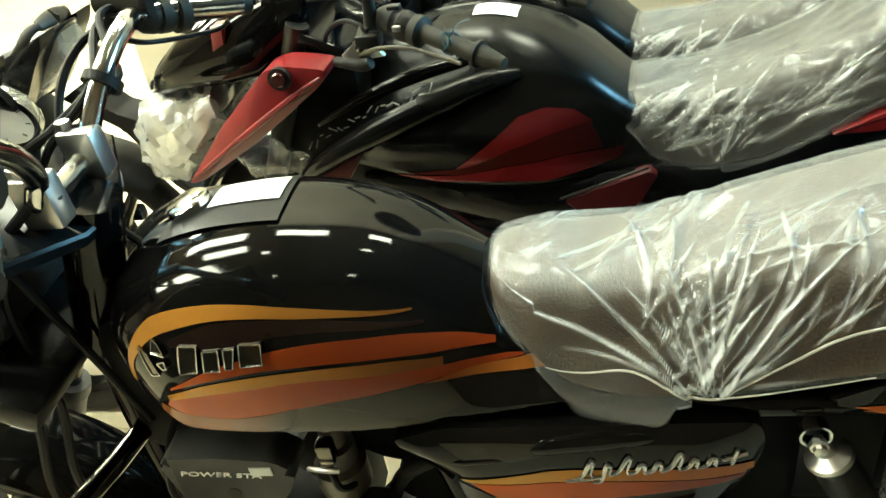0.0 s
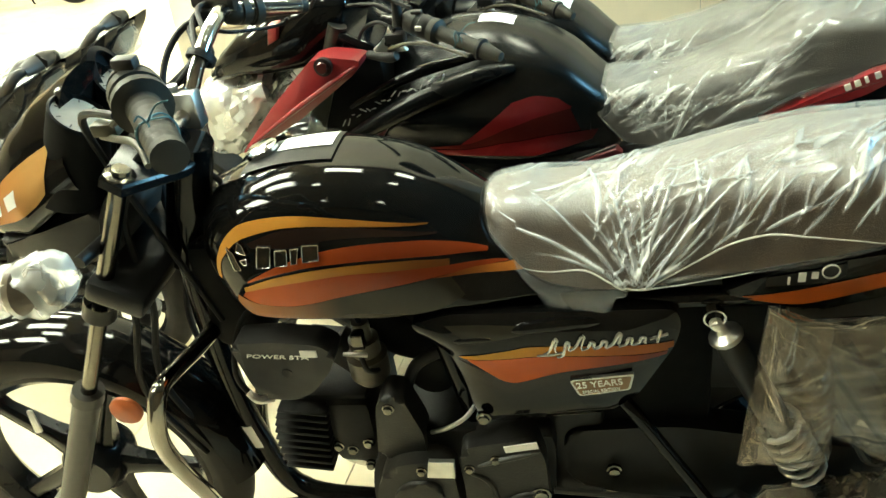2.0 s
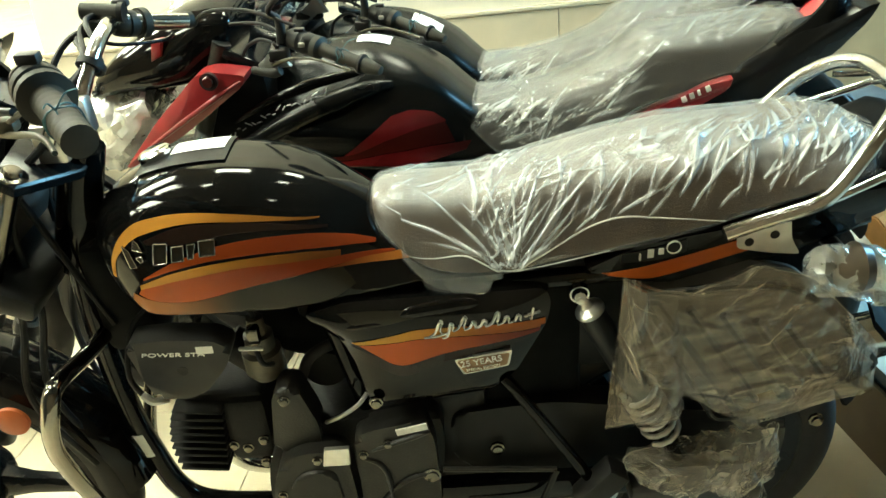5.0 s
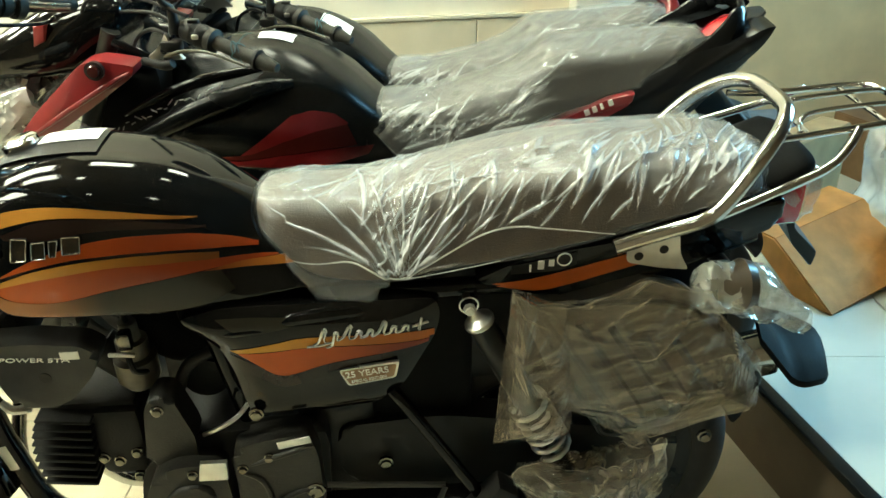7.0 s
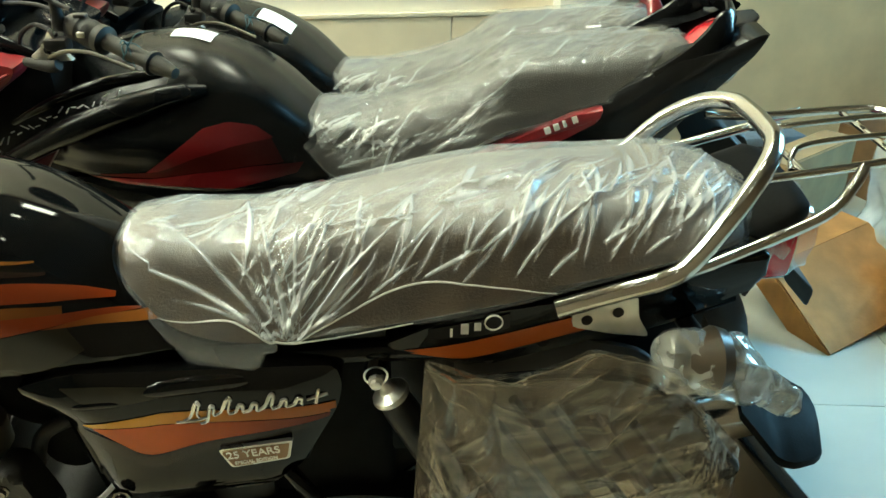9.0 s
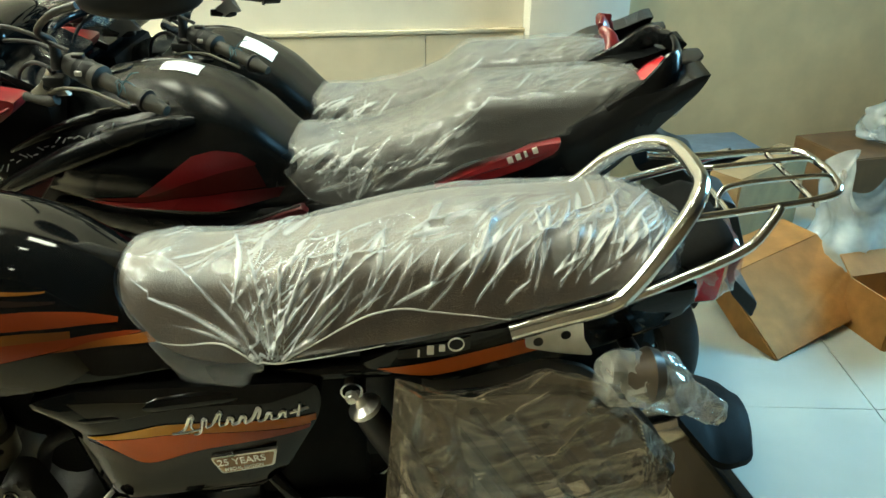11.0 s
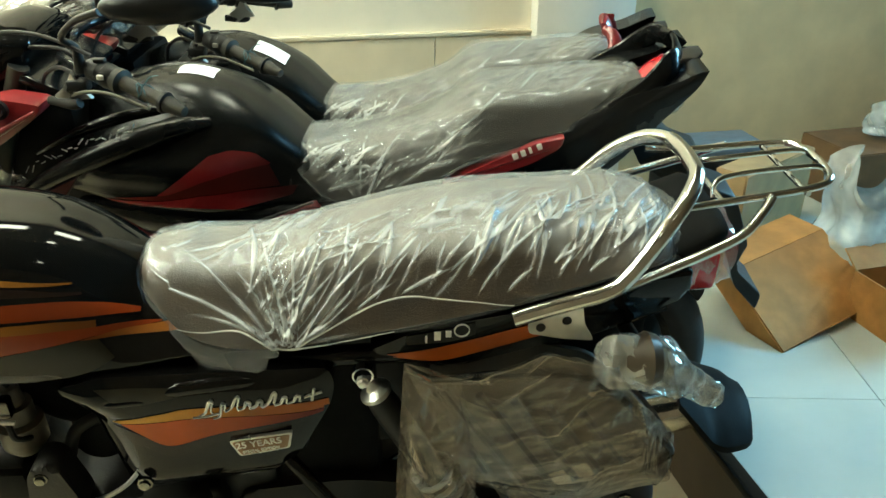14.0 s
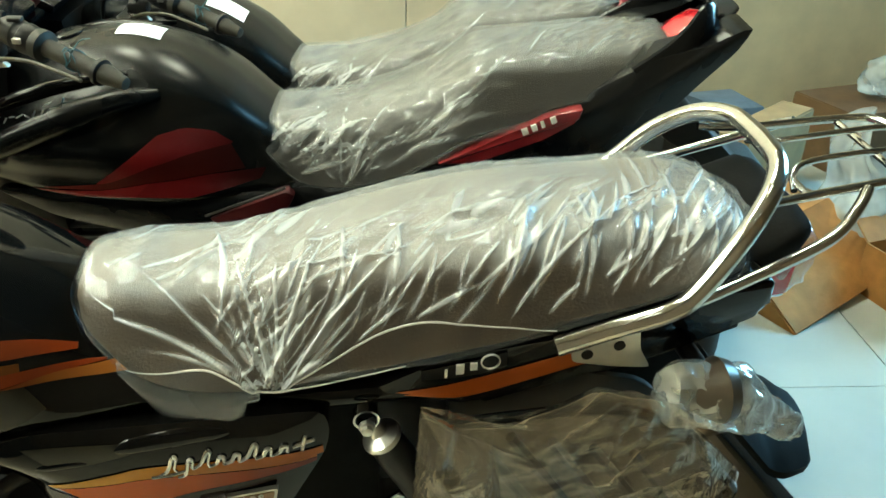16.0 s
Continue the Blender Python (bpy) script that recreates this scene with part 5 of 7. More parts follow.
    # ---- rear mudguard, grab rail and rack
    part("rear_mudguard", arc_fender(XR, R, 0.34, 0.085, 78, 152, 40, 0.05), MUD, t, "black rear mudguard")
    fl = []
    for k in range(13):
        a = k / 12
        x = 1.425 + 0.14 * a
        z = interp(a, [(0, 0.6), (0.45, 0.525), (1, 0.515)])
        w = interp(a, [(0, 0.085), (0.6, 0.1), (0.9, 0.085), (1, 0.05)])
        fl.append([Vector((x, w * u, z + 0.028 * (1 - abs(u) ** 2.5) - v)) for u, v in [(-1, 0), (-0.8, 0), (-0.4, 0), (0, 0), (0.4, 0), (0.8, 0), (1, 0), (1, 0.012), (0.5, 0.006), (-0.5, 0.006), (-1, 0.012)]])
    part("mudflap", loft(fl), MUD, t, "black plastic mudguard extension")
    half_arch = [(1.165, -0.137, 0.802), (1.22, -0.137, 0.82), (1.275, -0.136, 0.836), (1.3, -0.133, 0.855), (1.338, -0.118, 0.902), (1.372, -0.09, 0.935), (1.393, -0.055, 0.948), (1.398, -0.02, 0.95)]
    arch = half_arch + [mir(p) for p in reversed(half_arch)]
    gr = part("grab_rail", tube(arch, 0.0105, 14), CHROME, t, "chromed grab rail round the seat's end")
    part("bracket", plate(rounded([(1.185, 0.81), (1.25, 0.815), (1.255, 0.785), (1.27, 0.76), (1.23, 0.765), (1.185, 0.775)], 0.006, 2), -0.132, -0.128, 0.0), STEEL, gr, "zinc-plated bracket")
    for x, z in ((1.2, 0.784), (1.232, 0.793)):
        part("hole", lathe([(0, 0.006), (0.0015, 0.006), (0.0015, 0)], (x, -0.1318, z), (0, -1, 0), 14), RUBBER, gr)
    for s in (-1, 1):
        part("rack_rail", tube([(1.375, s * 0.085, 0.92), (1.43, s * 0.075, 0.922), (1.535, s * 0.066, 0.933), (1.568, s * 0.05, 0.938), (1.578, 0, 0.939)], 0.005, 10), CHROME, gr)
        part("rack_bar", tube([(1.42, s * 0.055, 0.915), (1.442, s * 0.026, 0.93), (1.55, s * 0.024, 0.942), (1.574, s * 0.024, 0.938)], 0.0036, 10), CHROME, gr)
        part("rack_stay", tube([(1.27, s * 0.134, 0.828), (1.378, s * 0.12, 0.868), (1.44, s * 0.108, 0.893), (1.47, s * 0.09, 0.915), (1.485, s * 0.075, 0.927)], 0.0062, 10), CHROME, gr)
    for x in (1.425, 1.53):
        part("rack_bar", tube([(x, -0.075, 0.92 if x < 1.5 else 0.93), (x, 0.075, 0.92 if x < 1.5 else 0.93)], 0.0036, 10, sm=1), CHROME, gr)
    for s in (-1, 1):
        ind = part("rear_indicator", tube([(1.31, s * 0.08, 0.765), (1.32, s * 0.16, 0.765)], 0.01, 10, sm=1), BLACK_PLASTIC, t)
        part("lens", lathe([(-0.03, 0), (-0.03, 0.02), (0, 0.034), (0.012, 0.03), (0.016, 0)], (1.325, s * 0.17, 0.76), (1, 0, 0), 18), BROWN_LENS, ind)
        part("polythene_bag", bag((1.262, s * 0.165, 0.758), (1.345, s * 0.172, 0.75), 0.034, 0.036, (1.43, s * 0.172, 0.69), 2.5 * s, 0.75, 50, 48, 0.008, 24), FILM_BAG_WARM, ind, "crumpled polythene bag round the indicator", True, 22)

    # ---- frame, engine and running gear
    part("down_tube", tube([(0.262, 0, 0.80), (0.248, 0, 0.68), (0.243, 0, 0.52), (0.256, 0, 0.36), (0.305, 0, 0.22), (0.46, 0, 0.19)], 0.0195, 14), BLACK_PAINT, t, "black frame tube")
    bm = bmesh.new()
    for a, b in zip(range(8), range(1, 9)):
        q = []
        for k, (o, g) in ((a, ((0.2495, 0, 0.398), 0)), (b, ((0.2495, 0, 0.398), 0)), (b, ((0.2585, 0, 0.346), 0)), (a, ((0.2585, 0, 0.346), 0))):
            h = radians(198 + 9 * k)
            q.append(bm.verts.new(Vector(o) + Vector((0.0204 * math.cos(h + 0.5), 0.0204 * math.sin(h + 0.5), 0))))
        bm.faces.new(q)
    bmesh.ops.remove_doubles(bm, verts=bm.verts, dist=1e-5)
    part("frame_label", bm, WHITE_LABEL, t, "white paper label on the frame tube")
    for y in (-0.05, 0.05):
        part("frame_rail", tube([(0.29, y * 0.5, 0.78), (0.45, y, 0.71), (0.7, y * 1.4, 0.7), (0.95, y * 2.0, 0.725), (1.2, y * 2.2, 0.75), (1.36, y * 2.1, 0.8)], 0.014, 12), BLACK_PAINT, t)
        part("frame_loop", tube([(0.62, y * 1.5, 0.70), (0.66, y * 1.6, 0.5), (0.7, y * 1.6, 0.3), (0.62, y * 1.4, 0.2), (0.44, y, 0.19)], 0.014, 12), BLACK_PAINT, t)
    # dark blocks added to close gaps that would show bright floor
    part("frame_gap_block", box((0.7, -0.085, 0.53), (0.9, 0.085, 0.71), None, 0.02), MUD, t)
    part("pivot_gap_block", box((0.74, -0.08, 0.28), (0.85, 0.08, 0.56), None, 0.015), BLACK_PLASTIC, t)
    part("rear_inner_guard", box((1.19, -0.065, 0.6), (1.37, 0.065, 0.79), None, 0.03), MUD, t)
    part("steering_gap_block", box((0.272, -0.05, 0.6), (0.36, 0.05, 0.79), None, 0.02), MUD, t)
    part("tank_gap_block", box((0.565, -0.03, 0.6), (0.67, 0.05, 0.722), None, 0.02), MUD, t)
    part("inner_guard", box((0.93, -0.06, 0.52), (1.08, 0.06, 0.75), None, 0.02), BLACK_PLASTIC, t)
    cg = [(0.278, -0.02, 0.635), (0.272, -0.1, 0.645), (0.268, -0.19, 0.665), (0.262, -0.215, 0.64), (0.243, -0.21, 0.575), (0.236, -0.19, 0.5), (0.225, -0.15, 0.4), (0.21, -0.1, 0.29), (0.24, -0.05, 0.22), (0.31, -0.02, 0.2)]
    g = part("crash_guard", tube(cg, 0.0125, 14), DARK_CHROME, t, "chromed crash guard")
    part("guard_loop", tube([mir(p) for p in cg], 0.0125, 14), DARK_CHROME, g)
    af = rounded([(0.337, 0.662), (0.345, 0.671), (0.4, 0.674), (0.465, 0.667), (0.487, 0.65), (0.475, 0.62), (0.44, 0.578), (0.41, 0.563), (0.36, 0.565), (0.349, 0.6)], 0.009, 4)
    ac = part("air_filter_cover", plate(af, -0.118, -0.075, 0.012, seg=3), GREY_PLASTIC, t, "grey plastic air filter cover", True, 35)
    part("lettering", side_text("POWER STA", 0.0095, 0.357, -0.1186, 0.647, -3, 0.2, 1.75), WHITE_LABEL, ac, "the words POWER STA in silver", False)
    part("label", box((0.438, -0.1195, 0.647), (0.462, -0.1175, 0.659)), WHITE_LABEL, ac, "scrap of white tape")
    part("screw_hole", lathe([(0, 0.008), (0.001, 0.008), (0.001, 0)], (0.41, -0.1182, 0.617), (0, -1, 0), 16), RUBBER, ac)
    part("intake_hose", tube([(0.455, -0.03, 0.6), (0.49, -0.035, 0.57), (0.51, -0.04, 0.56)], 0.028, 14), RUBBER, t)
    cb = part("carburettor", lathe([(-0.05, 0.0), (-0.05, 0.02), (-0.035, 0.03), (0.0, 0.03), (0.005, 0.022), (0.03, 0.022), (0.032, 0.014), (0.06, 0.012), (0.06, 0)], (0.515, -0.07, 0.61), (0, 0, 1), 20), CARB, t, "dull grey carburettor")
    part("tap", box((-0.009, -0.009, -0.015), (0.009, 0.009, 0.015), None, 0.004, Matrix.Translation((0.517, -0.095, 0.657))), FORK_STEEL, cb, "petrol tap")
    part("lever", tube([(0.495, -0.105, 0.64), (0.517, -0.11, 0.643), (0.53, -0.108, 0.64)], 0.003, 8), STEEL, cb)
    part("fuel_hose", tube([(0.517, -0.1, 0.636), (0.525, -0.11, 0.615), (0.535, -0.095, 0.6), (0.522, -0.08, 0.59)], 0.0042, 8), CABLE, t)
    part("throttle_cable", tube([(0.515, -0.07, 0.67), (0.5, -0.07, 0.7), (0.45, -0.06, 0.712), (0.36, -0.05, 0.72)], 0.004, 8), CABLE, t)
    part("plug_lead", tube([(0.33, -0.1, 0.56), (0.318, -0.095, 0.6), (0.33, -0.06, 0.66), (0.38, -0.03, 0.7)], 0.0045, 8), CABLE, t)
    part("drain_hose", tube([(0.54, -0.07, 0.56), (0.55, -0.09, 0.5), (0.53, -0.1, 0.42), (0.54, -0.08, 0.3)], 0.004, 8), CABLE, t)
    cy = part("cylinder", box((0.362, -0.075, 0.4), (0.5, 0.075, 0.53), None, 0.012), ENGINE_DARK, t, "black finned engine cylinder")
    tilt = Matrix.Translation((0.4, 0, 0.46)) @ Matrix.Rotation(radians(7), 4, "Y")
    for k in range(9):
        z = -0.07 + 0.0155 * k
        part("fin", box((-0.053 + 0.0012 * (k - 4) ** 2 * 0.5, -0.102, z), (0.034, 0.102, z + 0.0055), None, 0.002, tilt, 1), ENGINE_DARK, cy)
    part("cylinder_head", box((0.43, -0.088, 0.39), (0.505, 0.088, 0.522), None, 0.016), ENGINE_DARK, cy)
    part("spark_plug", tube([(0.36, -0.09, 0.54), (0.345, -0.105, 0.55), (0.33, -0.1, 0.56)], [0.007, 0.006], 8), STEEL, cy)
    for x, z in ((0.462, 0.455), (0.44, 0.462), (0.49, 0.47), (0.485, 0.42)):
        bolt(cy, x, -0.0885, z - 0.03, 0.007)
    cc = part("crankcase", plate(rounded([(0.485, 0.26), (0.488, 0.36), (0.5, 0.42), (0.53, 0.46), (0.575, 0.49), (0.77, 0.5), (0.78, 0.46), (0.77, 0.26), (0.7, 0.2), (0.55, 0.2)], 0.03, 4), -0.11, 0.02, 0.012, seg=3), ENGINE_DARK, t, "grey engine crankcase", True, 35)
    mag = rounded([(0.5, 0.3), (0.508, 0.4), (0.53, 0.45), (0.57, 0.468), (0.63, 0.462), (0.64, 0.3), (0.61, 0.24), (0.54, 0.24)], 0.03, 4)
    part("magneto_cover", plate(mag, -0.15, -0.1, 0.014, seg=3), ENGINE, cc, "", True, 35)
    part("sprocket_cover", plate(rounded([(0.642, 0.27), (0.644, 0.485), (0.67, 0.497), (0.752, 0.512), (0.766, 0.47), (0.768, 0.33), (0.74, 0.25)], 0.02, 4), -0.142, -0.1, 0.012, seg=3), ENGINE, cc, "", True, 35)
    part("inner_boss", plate(rounded([(0.53, 0.29), (0.535, 0.4), (0.56, 0.43), (0.61, 0.43), (0.62, 0.3), (0.58, 0.27)], 0.02, 4), -0.158, -0.14, 0.008, seg=3), ENGINE, cc, "", True, 35)
    part("cover_boss", plate(rounded([(0.515, 0.45), (0.53, 0.56), (0.545, 0.578), (0.57, 0.575), (0.592, 0.5), (0.59, 0.45)], 0.015, 4), -0.126, -0.08, 0.01, seg=3), ENGINE, cc, "", True, 35)
    part("inspection_cap", lathe([(-0.002, 0.021), (0.003, 0.021), (0.005, 0.017), (0.005, 0.006), (0.003, 0.005), (0.003, 0)], (0.575, -0.159, 0.355), (0, -1, 0), 24), ENGINE, cc)
    part("gear_shaft", lathe([(-0.01, 0.012), (0.008, 0.012), (0.01, 0.009), (0.016, 0.009), (0.016, 0)], (0.7, -0.142, 0.33), (0, -1, 0), 16), FORK_GREY, cc)
    part("label", box((-0.024, -0.001, -0.006), (0.024, 0.001, 0.006), None, 0, Matrix.Translation((0.733, -0.1435, 0.497)) @ Matrix.Rotation(radians(-12), 4, "Y")), WHITE_LABEL, cc, "white paper label")
    part("plate", plate([(0.592, 0.438), (0.598, 0.473), (0.636, 0.473), (0.634, 0.438)], -0.1525, -0.145, 0.002), STEEL, cc, "dull metal plate")
    for x, y, z, r in ((0.756, -0.143, 0.396, 0.011), (0.548, -0.127, 0.555, 0.007), (0.695, -0.143, 0.47, 0.006), (0.575, -0.159, 0.34, 0.008), (0.52, -0.151, 0.38, 0.006), (0.585, -0.151, 0.452, 0.006), (0.655, -0.143, 0.45, 0.006), (0.575, -0.126, 0.44, 0.006)):
        bolt(cc, x, y, z, r)
    for pts in ([(0.668, -0.142, 0.455), (0.7, -0.1445, 0.47), (0.735, -0.1445, 0.482), (0.76, -0.142, 0.488)], [(0.66, -0.142, 0.33), (0.7, -0.1445, 0.375), (0.73, -0.1445, 0.395), (0.765, -0.142, 0.4)], [(0.652, -0.142, 0.44), (0.68, -0.1445, 0.425), (0.69, -0.1445, 0.38), (0.688, -0.142, 0.3)]):
        part("rib", tube(pts, [0.002, 0.0045, 0.0045, 0.002], 8), ENGINE, cc)
    part("starter_housing", tube([(0.6, -0.05, 0.545), (0.6, 0.06, 0.545)], 0.034, 18, sm=1), ENGINE_DARK, t, "black starter housing")
    part("breather_hose", tube([(0.56, -0.06, 0.53), (0.585, -0.075, 0.59), (0.62, -0.07, 0.61), (0.65, -0.05, 0.6)], 0.009, 10), RUBBER, t)
    part("oil_pipe", tube([(0.6, -0.11, 0.49), (0.628, -0.125, 0.515), (0.655, -0.125, 0.535), (0.67, -0.11, 0.545)], 0.0035, 8), STEEL, t, "bright thin pipe")
    part("exhaust_pipe", tube([(0.38, 0.03, 0.4), (0.36, 0.06, 0.3), (0.42, 0.09, 0.2), (0.7, 0.12, 0.18), (1.0, 0.15, 0.24)], 0.02, 14), CHROME, t)
    part("silencer", tube([(0.95, 0.15, 0.23), (1.1, 0.16, 0.26), (1.6, 0.17, 0.36)], [0.025, 0.045, 0.045], 18), CHROME, t)
    part("chain_case", plate(rounded([(0.79, 0.36), (0.79, 0.47), (0.95, 0.485), (1.22, 0.44), (1.3, 0.38), (1.3, 0.28), (1.2, 0.24), (0.9, 0.33)], 0.03, 4), -0.09, -0.045, 0.008), BLACK_PLASTIC, t, "black plastic chain case", True, 35)
    for s in (-1, 1):
        part("swing_arm", box((0.72, s * 0.12 - 0.016, -0.02), (1.22, s * 0.12 + 0.016, 0.02), None, 0.008, Matrix.Translation((0, 0, 0.335))), BLACK_PAINT, t)
    for x, y, z in ((0.862, -0.1, 0.4), (0.857, -0.1, 0.325), (1.365, -0.1, 0.42)):
        bolt(t, x, y, z, 0.009)
    part("gear_rod", tube([(0.775, -0.15, 0.415), (0.95, -0.15, 0.4)], 0.0045, 8, sm=1), FORK_GREY, t)
    part("gear_lever", tube([(0.95, -0.15, 0.4), (0.9, -0.17, 0.3), (0.8, -0.18, 0.27)], 0.006, 8), BLACK_PAINT, t)
    part("foot_rest", tube([(0.72, -0.1, 0.26), (0.72, -0.25, 0.26)], 0.014, 12, sm=1), RUBBER, t)
    part("side_stand", tube([(0.66, -0.1, 0.22), (0.68, -0.2, 0.1), (0.7, -0.27, 0.012)], 0.012, 12), BLACK_PAINT, t)
    hang = part("foot_rest_hanger", tube([(0.875, -0.125, 0.572), (0.9, -0.135, 0.54), (1.0, -0.145, 0.375), (1.02, -0.14, 0.34), (0.95, -0.12, 0.31)], 0.0095, 12), BLACK_PAINT, t, "black footrest hanger tube")
    part("pillion_foot_rest", box((-0.05, -0.02, -0.02), (0.04, 0.02, 0.02), None, 0.006, Matrix.Translation((1.02, -0.155, 0.37)) @ Matrix.Rotation(radians(-52), 4, "Y")), RUBBER, hang, "folded rubber footrest")

    # ---- dark fillers added in the gaps between the engine, the tank and the rear wheel
    part("frame_gap_block", box((0.84, -0.07, 0.44), (1.0, 0.07, 0.7), None, 0.02), MUD, t, "black block filling the dark gap behind the side cover")
    part("intake_gap_tube", tube([(0.5, 0.0, 0.64), (0.56, 0.0, 0.6), (0.63, 0.0, 0.6), (0.72, 0.0, 0.63)], [0.035, 0.045, 0.05, 0.05], 18), MUD, t, "black tube filling the dark gap under the tank")

    # ---- left and right shock absorbers
    for s in (-1, 1):
        a, b = Vector((0.98, s * 0.133, 0.722)), Vector((1.14, s * 0.135, 0.40))
        d = (b - a).normalized()
        sh = part("shock_absorber", lathe([(0.039, 0.0), (0.039, 0.0175), (0.06, 0.0195), (0.19, 0.0195), (0.195, 0.016), (0.26, 0.015), (0.26, 0)], a, d, 20), BLACK_PLASTIC, t, "black shock absorber with chromed ends")
        part("cap", lathe([(0.01, 0.0), (0.01, 0.006), (0.022, 0.0075), (0.026, 0.01), (0.031, 0.0205), (0.035, 0.0215), (0.038, 0.0205), (0.039, 0)], a, d, 24), STEEL, sh, "flat bright collar", True, 30)
        part("eye", lathe([(-0.006, 0.0135), (0.006, 0.0135), (0.006, 0.0112), (-0.006, 0.0112)], a, (0, 1, 0), 18, closed=True), CHROME, sh)
        bolt(sh, a.x, a.y - 0.016 if s < 0 else a.y + 0.016, a.z, 0.006, STEEL, (0, s, 0))
        u = d.orthogonal().normalized()
        v = d.cross(u)
        coil = [a + d * (0.19 + 0.11 * k / 72) + 0.027 * (math.cos(k * math.pi / 6) * u + math.sin(k * math.pi / 6) * v) for k in range(73)]
        part("spring", tube(coil, 0.0042, 8, sm=1), STEEL, sh, "bright coil spring")
        part("lower_tube", lathe([(0.27, 0.0), (0.27, 0.0125), (0.36, 0.0125), (0.364, 0.01), (0.37, 0)], a, d, 18), DARK_CHROME, sh, "bright lower tube")

    # ---- saree guard in dusty polythene, and wrapped foot plate
    sg = part("saree_guard", tube([(1.06, -0.15, 0.72), (1.2, -0.16, 0.735), (1.28, -0.165, 0.715), (1.36, -0.17, 0.63), (1.37, -0.17, 0.58), (1.2, -0.17, 0.51), (1.15, -0.165, 0.55), (1.06, -0.15, 0.72)], 0.006, 8), SATIN_BLACK, t, "wire guard beside the rear wheel, in dusty polythene")
    for k in range(5):
        part("wire", tube([(1.08 + 0.045 * k, -0.152 - 0.002 * k, 0.71 - 0.012 * k), (1.2 + 0.03 * k, -0.168, 0.525 + 0.013 * k)], 0.006, 6, sm=1), RUBBER, sg)
    # plate added to stand for the darkness seen through the sleeve
    part("sleeve_backing", plate(rounded([(1.06, 0.735), (1.19, 0.755), (1.27, 0.735), (1.365, 0.625), (1.37, 0.565), (1.21, 0.505), (1.15, 0.56), (1.1, 0.58)], 0.02, 3), -0.125, -0.118, 0.002), DUSTY, sg, "dark brown backing added behind the film")
    def sheet(out, y, seed, n=70, puff=0.02, lean=22, folds=26):
        """A film pocket: two creased sheets that meet along an outline of (x, z)."""
        b3 = bmesh.new()
        lay = b3.verts.layers.float.new("layers")
        rnd = random.Random(seed)
        cx, cz = sum(p[0] for p in out) / len(out), sum(p[1] for p in out) / len(out)
        rim_pts = resample([(x, z, 0) for x, z in out + [out[0]]], n * 2 + 1)[:-1]
        F = np.linspace(1 / 50, 1, 50)[:, None]
        px_, pz_ = np.array([p.x for p in rim_pts])[None, :], np.array([p.y for p in rim_pts])[None, :]
        X, Z = cx + (px_ - cx) * F, cz + (pz_ - cz) * F
        size = max(px_.max() - px_.min(), pz_.max() - pz_.min())
        for sd in (-1, 1):
            lift, milk = np.zeros_like(X), np.zeros_like(X)
            for k in range(folds):
                q = rnd.choice(rim_pts)
                f = rnd.uniform(0.05, 0.98)
                ox, oz = cx + (q.x - cx) * f, cz + (q.y - cz) * f
                a = radians(rnd.gauss(lean, 16) if rnd.random() < 0.75 else rnd.uniform(0, 180))
                ln, wd, up, mk = size * rnd.uniform(0.12, 0.5), rnd.uniform(0.0012, 0.0035), rnd.uniform(0.002, 0.007), rnd.uniform(0.1, 0.7)
                al = (X - ox) * math.cos(a) + (Z - oz) * math.sin(a)
                pe = -(X - ox) * math.sin(a) + (Z - oz) * math.cos(a) - rnd.uniform(-2, 2) * al * al
                tp = np.clip(np.minimum(al / (ln * 0.25), (ln - al) / (ln * 0.4)), 0, 1)
                lift += up * tp * np.clip(1 - np.abs(pe) / (wd * 3.5), 0, 1)
                milk = np.maximum(milk, mk * tp * np.exp(-(pe / wd) ** 2))
            rows = []
            for i in range(X.shape[0]):
                f = float(F[i, 0])
                row = []
                for k in range(X.shape[1]):
                    q = Vector((X[i, k], 0, Z[i, k]))
                    soft = 0.006 * noise.noise(q * 14 + Vector((seed, sd, 0))) + 0.003 * noise.noise(Vector((q.x * 18 + q.z * 40, seed, q.z * 70 - q.x * 25)))
                    w = puff * (1 - f ** 3) + 0.003
                    v = b3.verts.new((q.x, y + sd * (w + lift[i, k]) + soft * (1 - 0.5 * f), q.z))
                    v[lay] = max(0.55 if f > 0.985 else 0.0, float(milk[i, k]))
                    row.append(v)
                rows.append(row)
            for ra, rb in zip(rows, rows[1:]):
                for k in range(len(ra)):
                    j = (k + 1) % len(ra)
                    b3.faces.new((ra[k], ra[j], rb[j], rb[k]))
        return b3
    part("polythene_sleeve", sheet([(1.03, 0.765), (1.06, 0.745), (1.12, 0.742), (1.16, 0.755), (1.2, 0.775), (1.27, 0.752), (1.33, 0.69), (1.382, 0.63), (1.39, 0.545), (1.35, 0.535), (1.215, 0.487), (1.15, 0.545), (1.115, 0.56)], -0.17, 1.0, folds=34), FILM_BROWN, sg, "dusty brown polythene sleeve")
    part("polythene_sleeve", sheet([(1.03, 0.765), (1.06, 0.745), (1.1, 0.74), (1.12, 0.6), (1.125, 0.52), (1.09, 0.505), (1.045, 0.51), (1.015, 0.505), (1.02, 0.6)], -0.175, 5.0, puff=0.035), FILM_BROWN, sg, "dusty brown polythene sleeve")
    fp = part("foot_plate", box((1.06, -0.185, 0.34), (1.26, -0.135, 0.375), None, 0.008), FORK_GREY, t, "metal foot plate in dusty polythene")
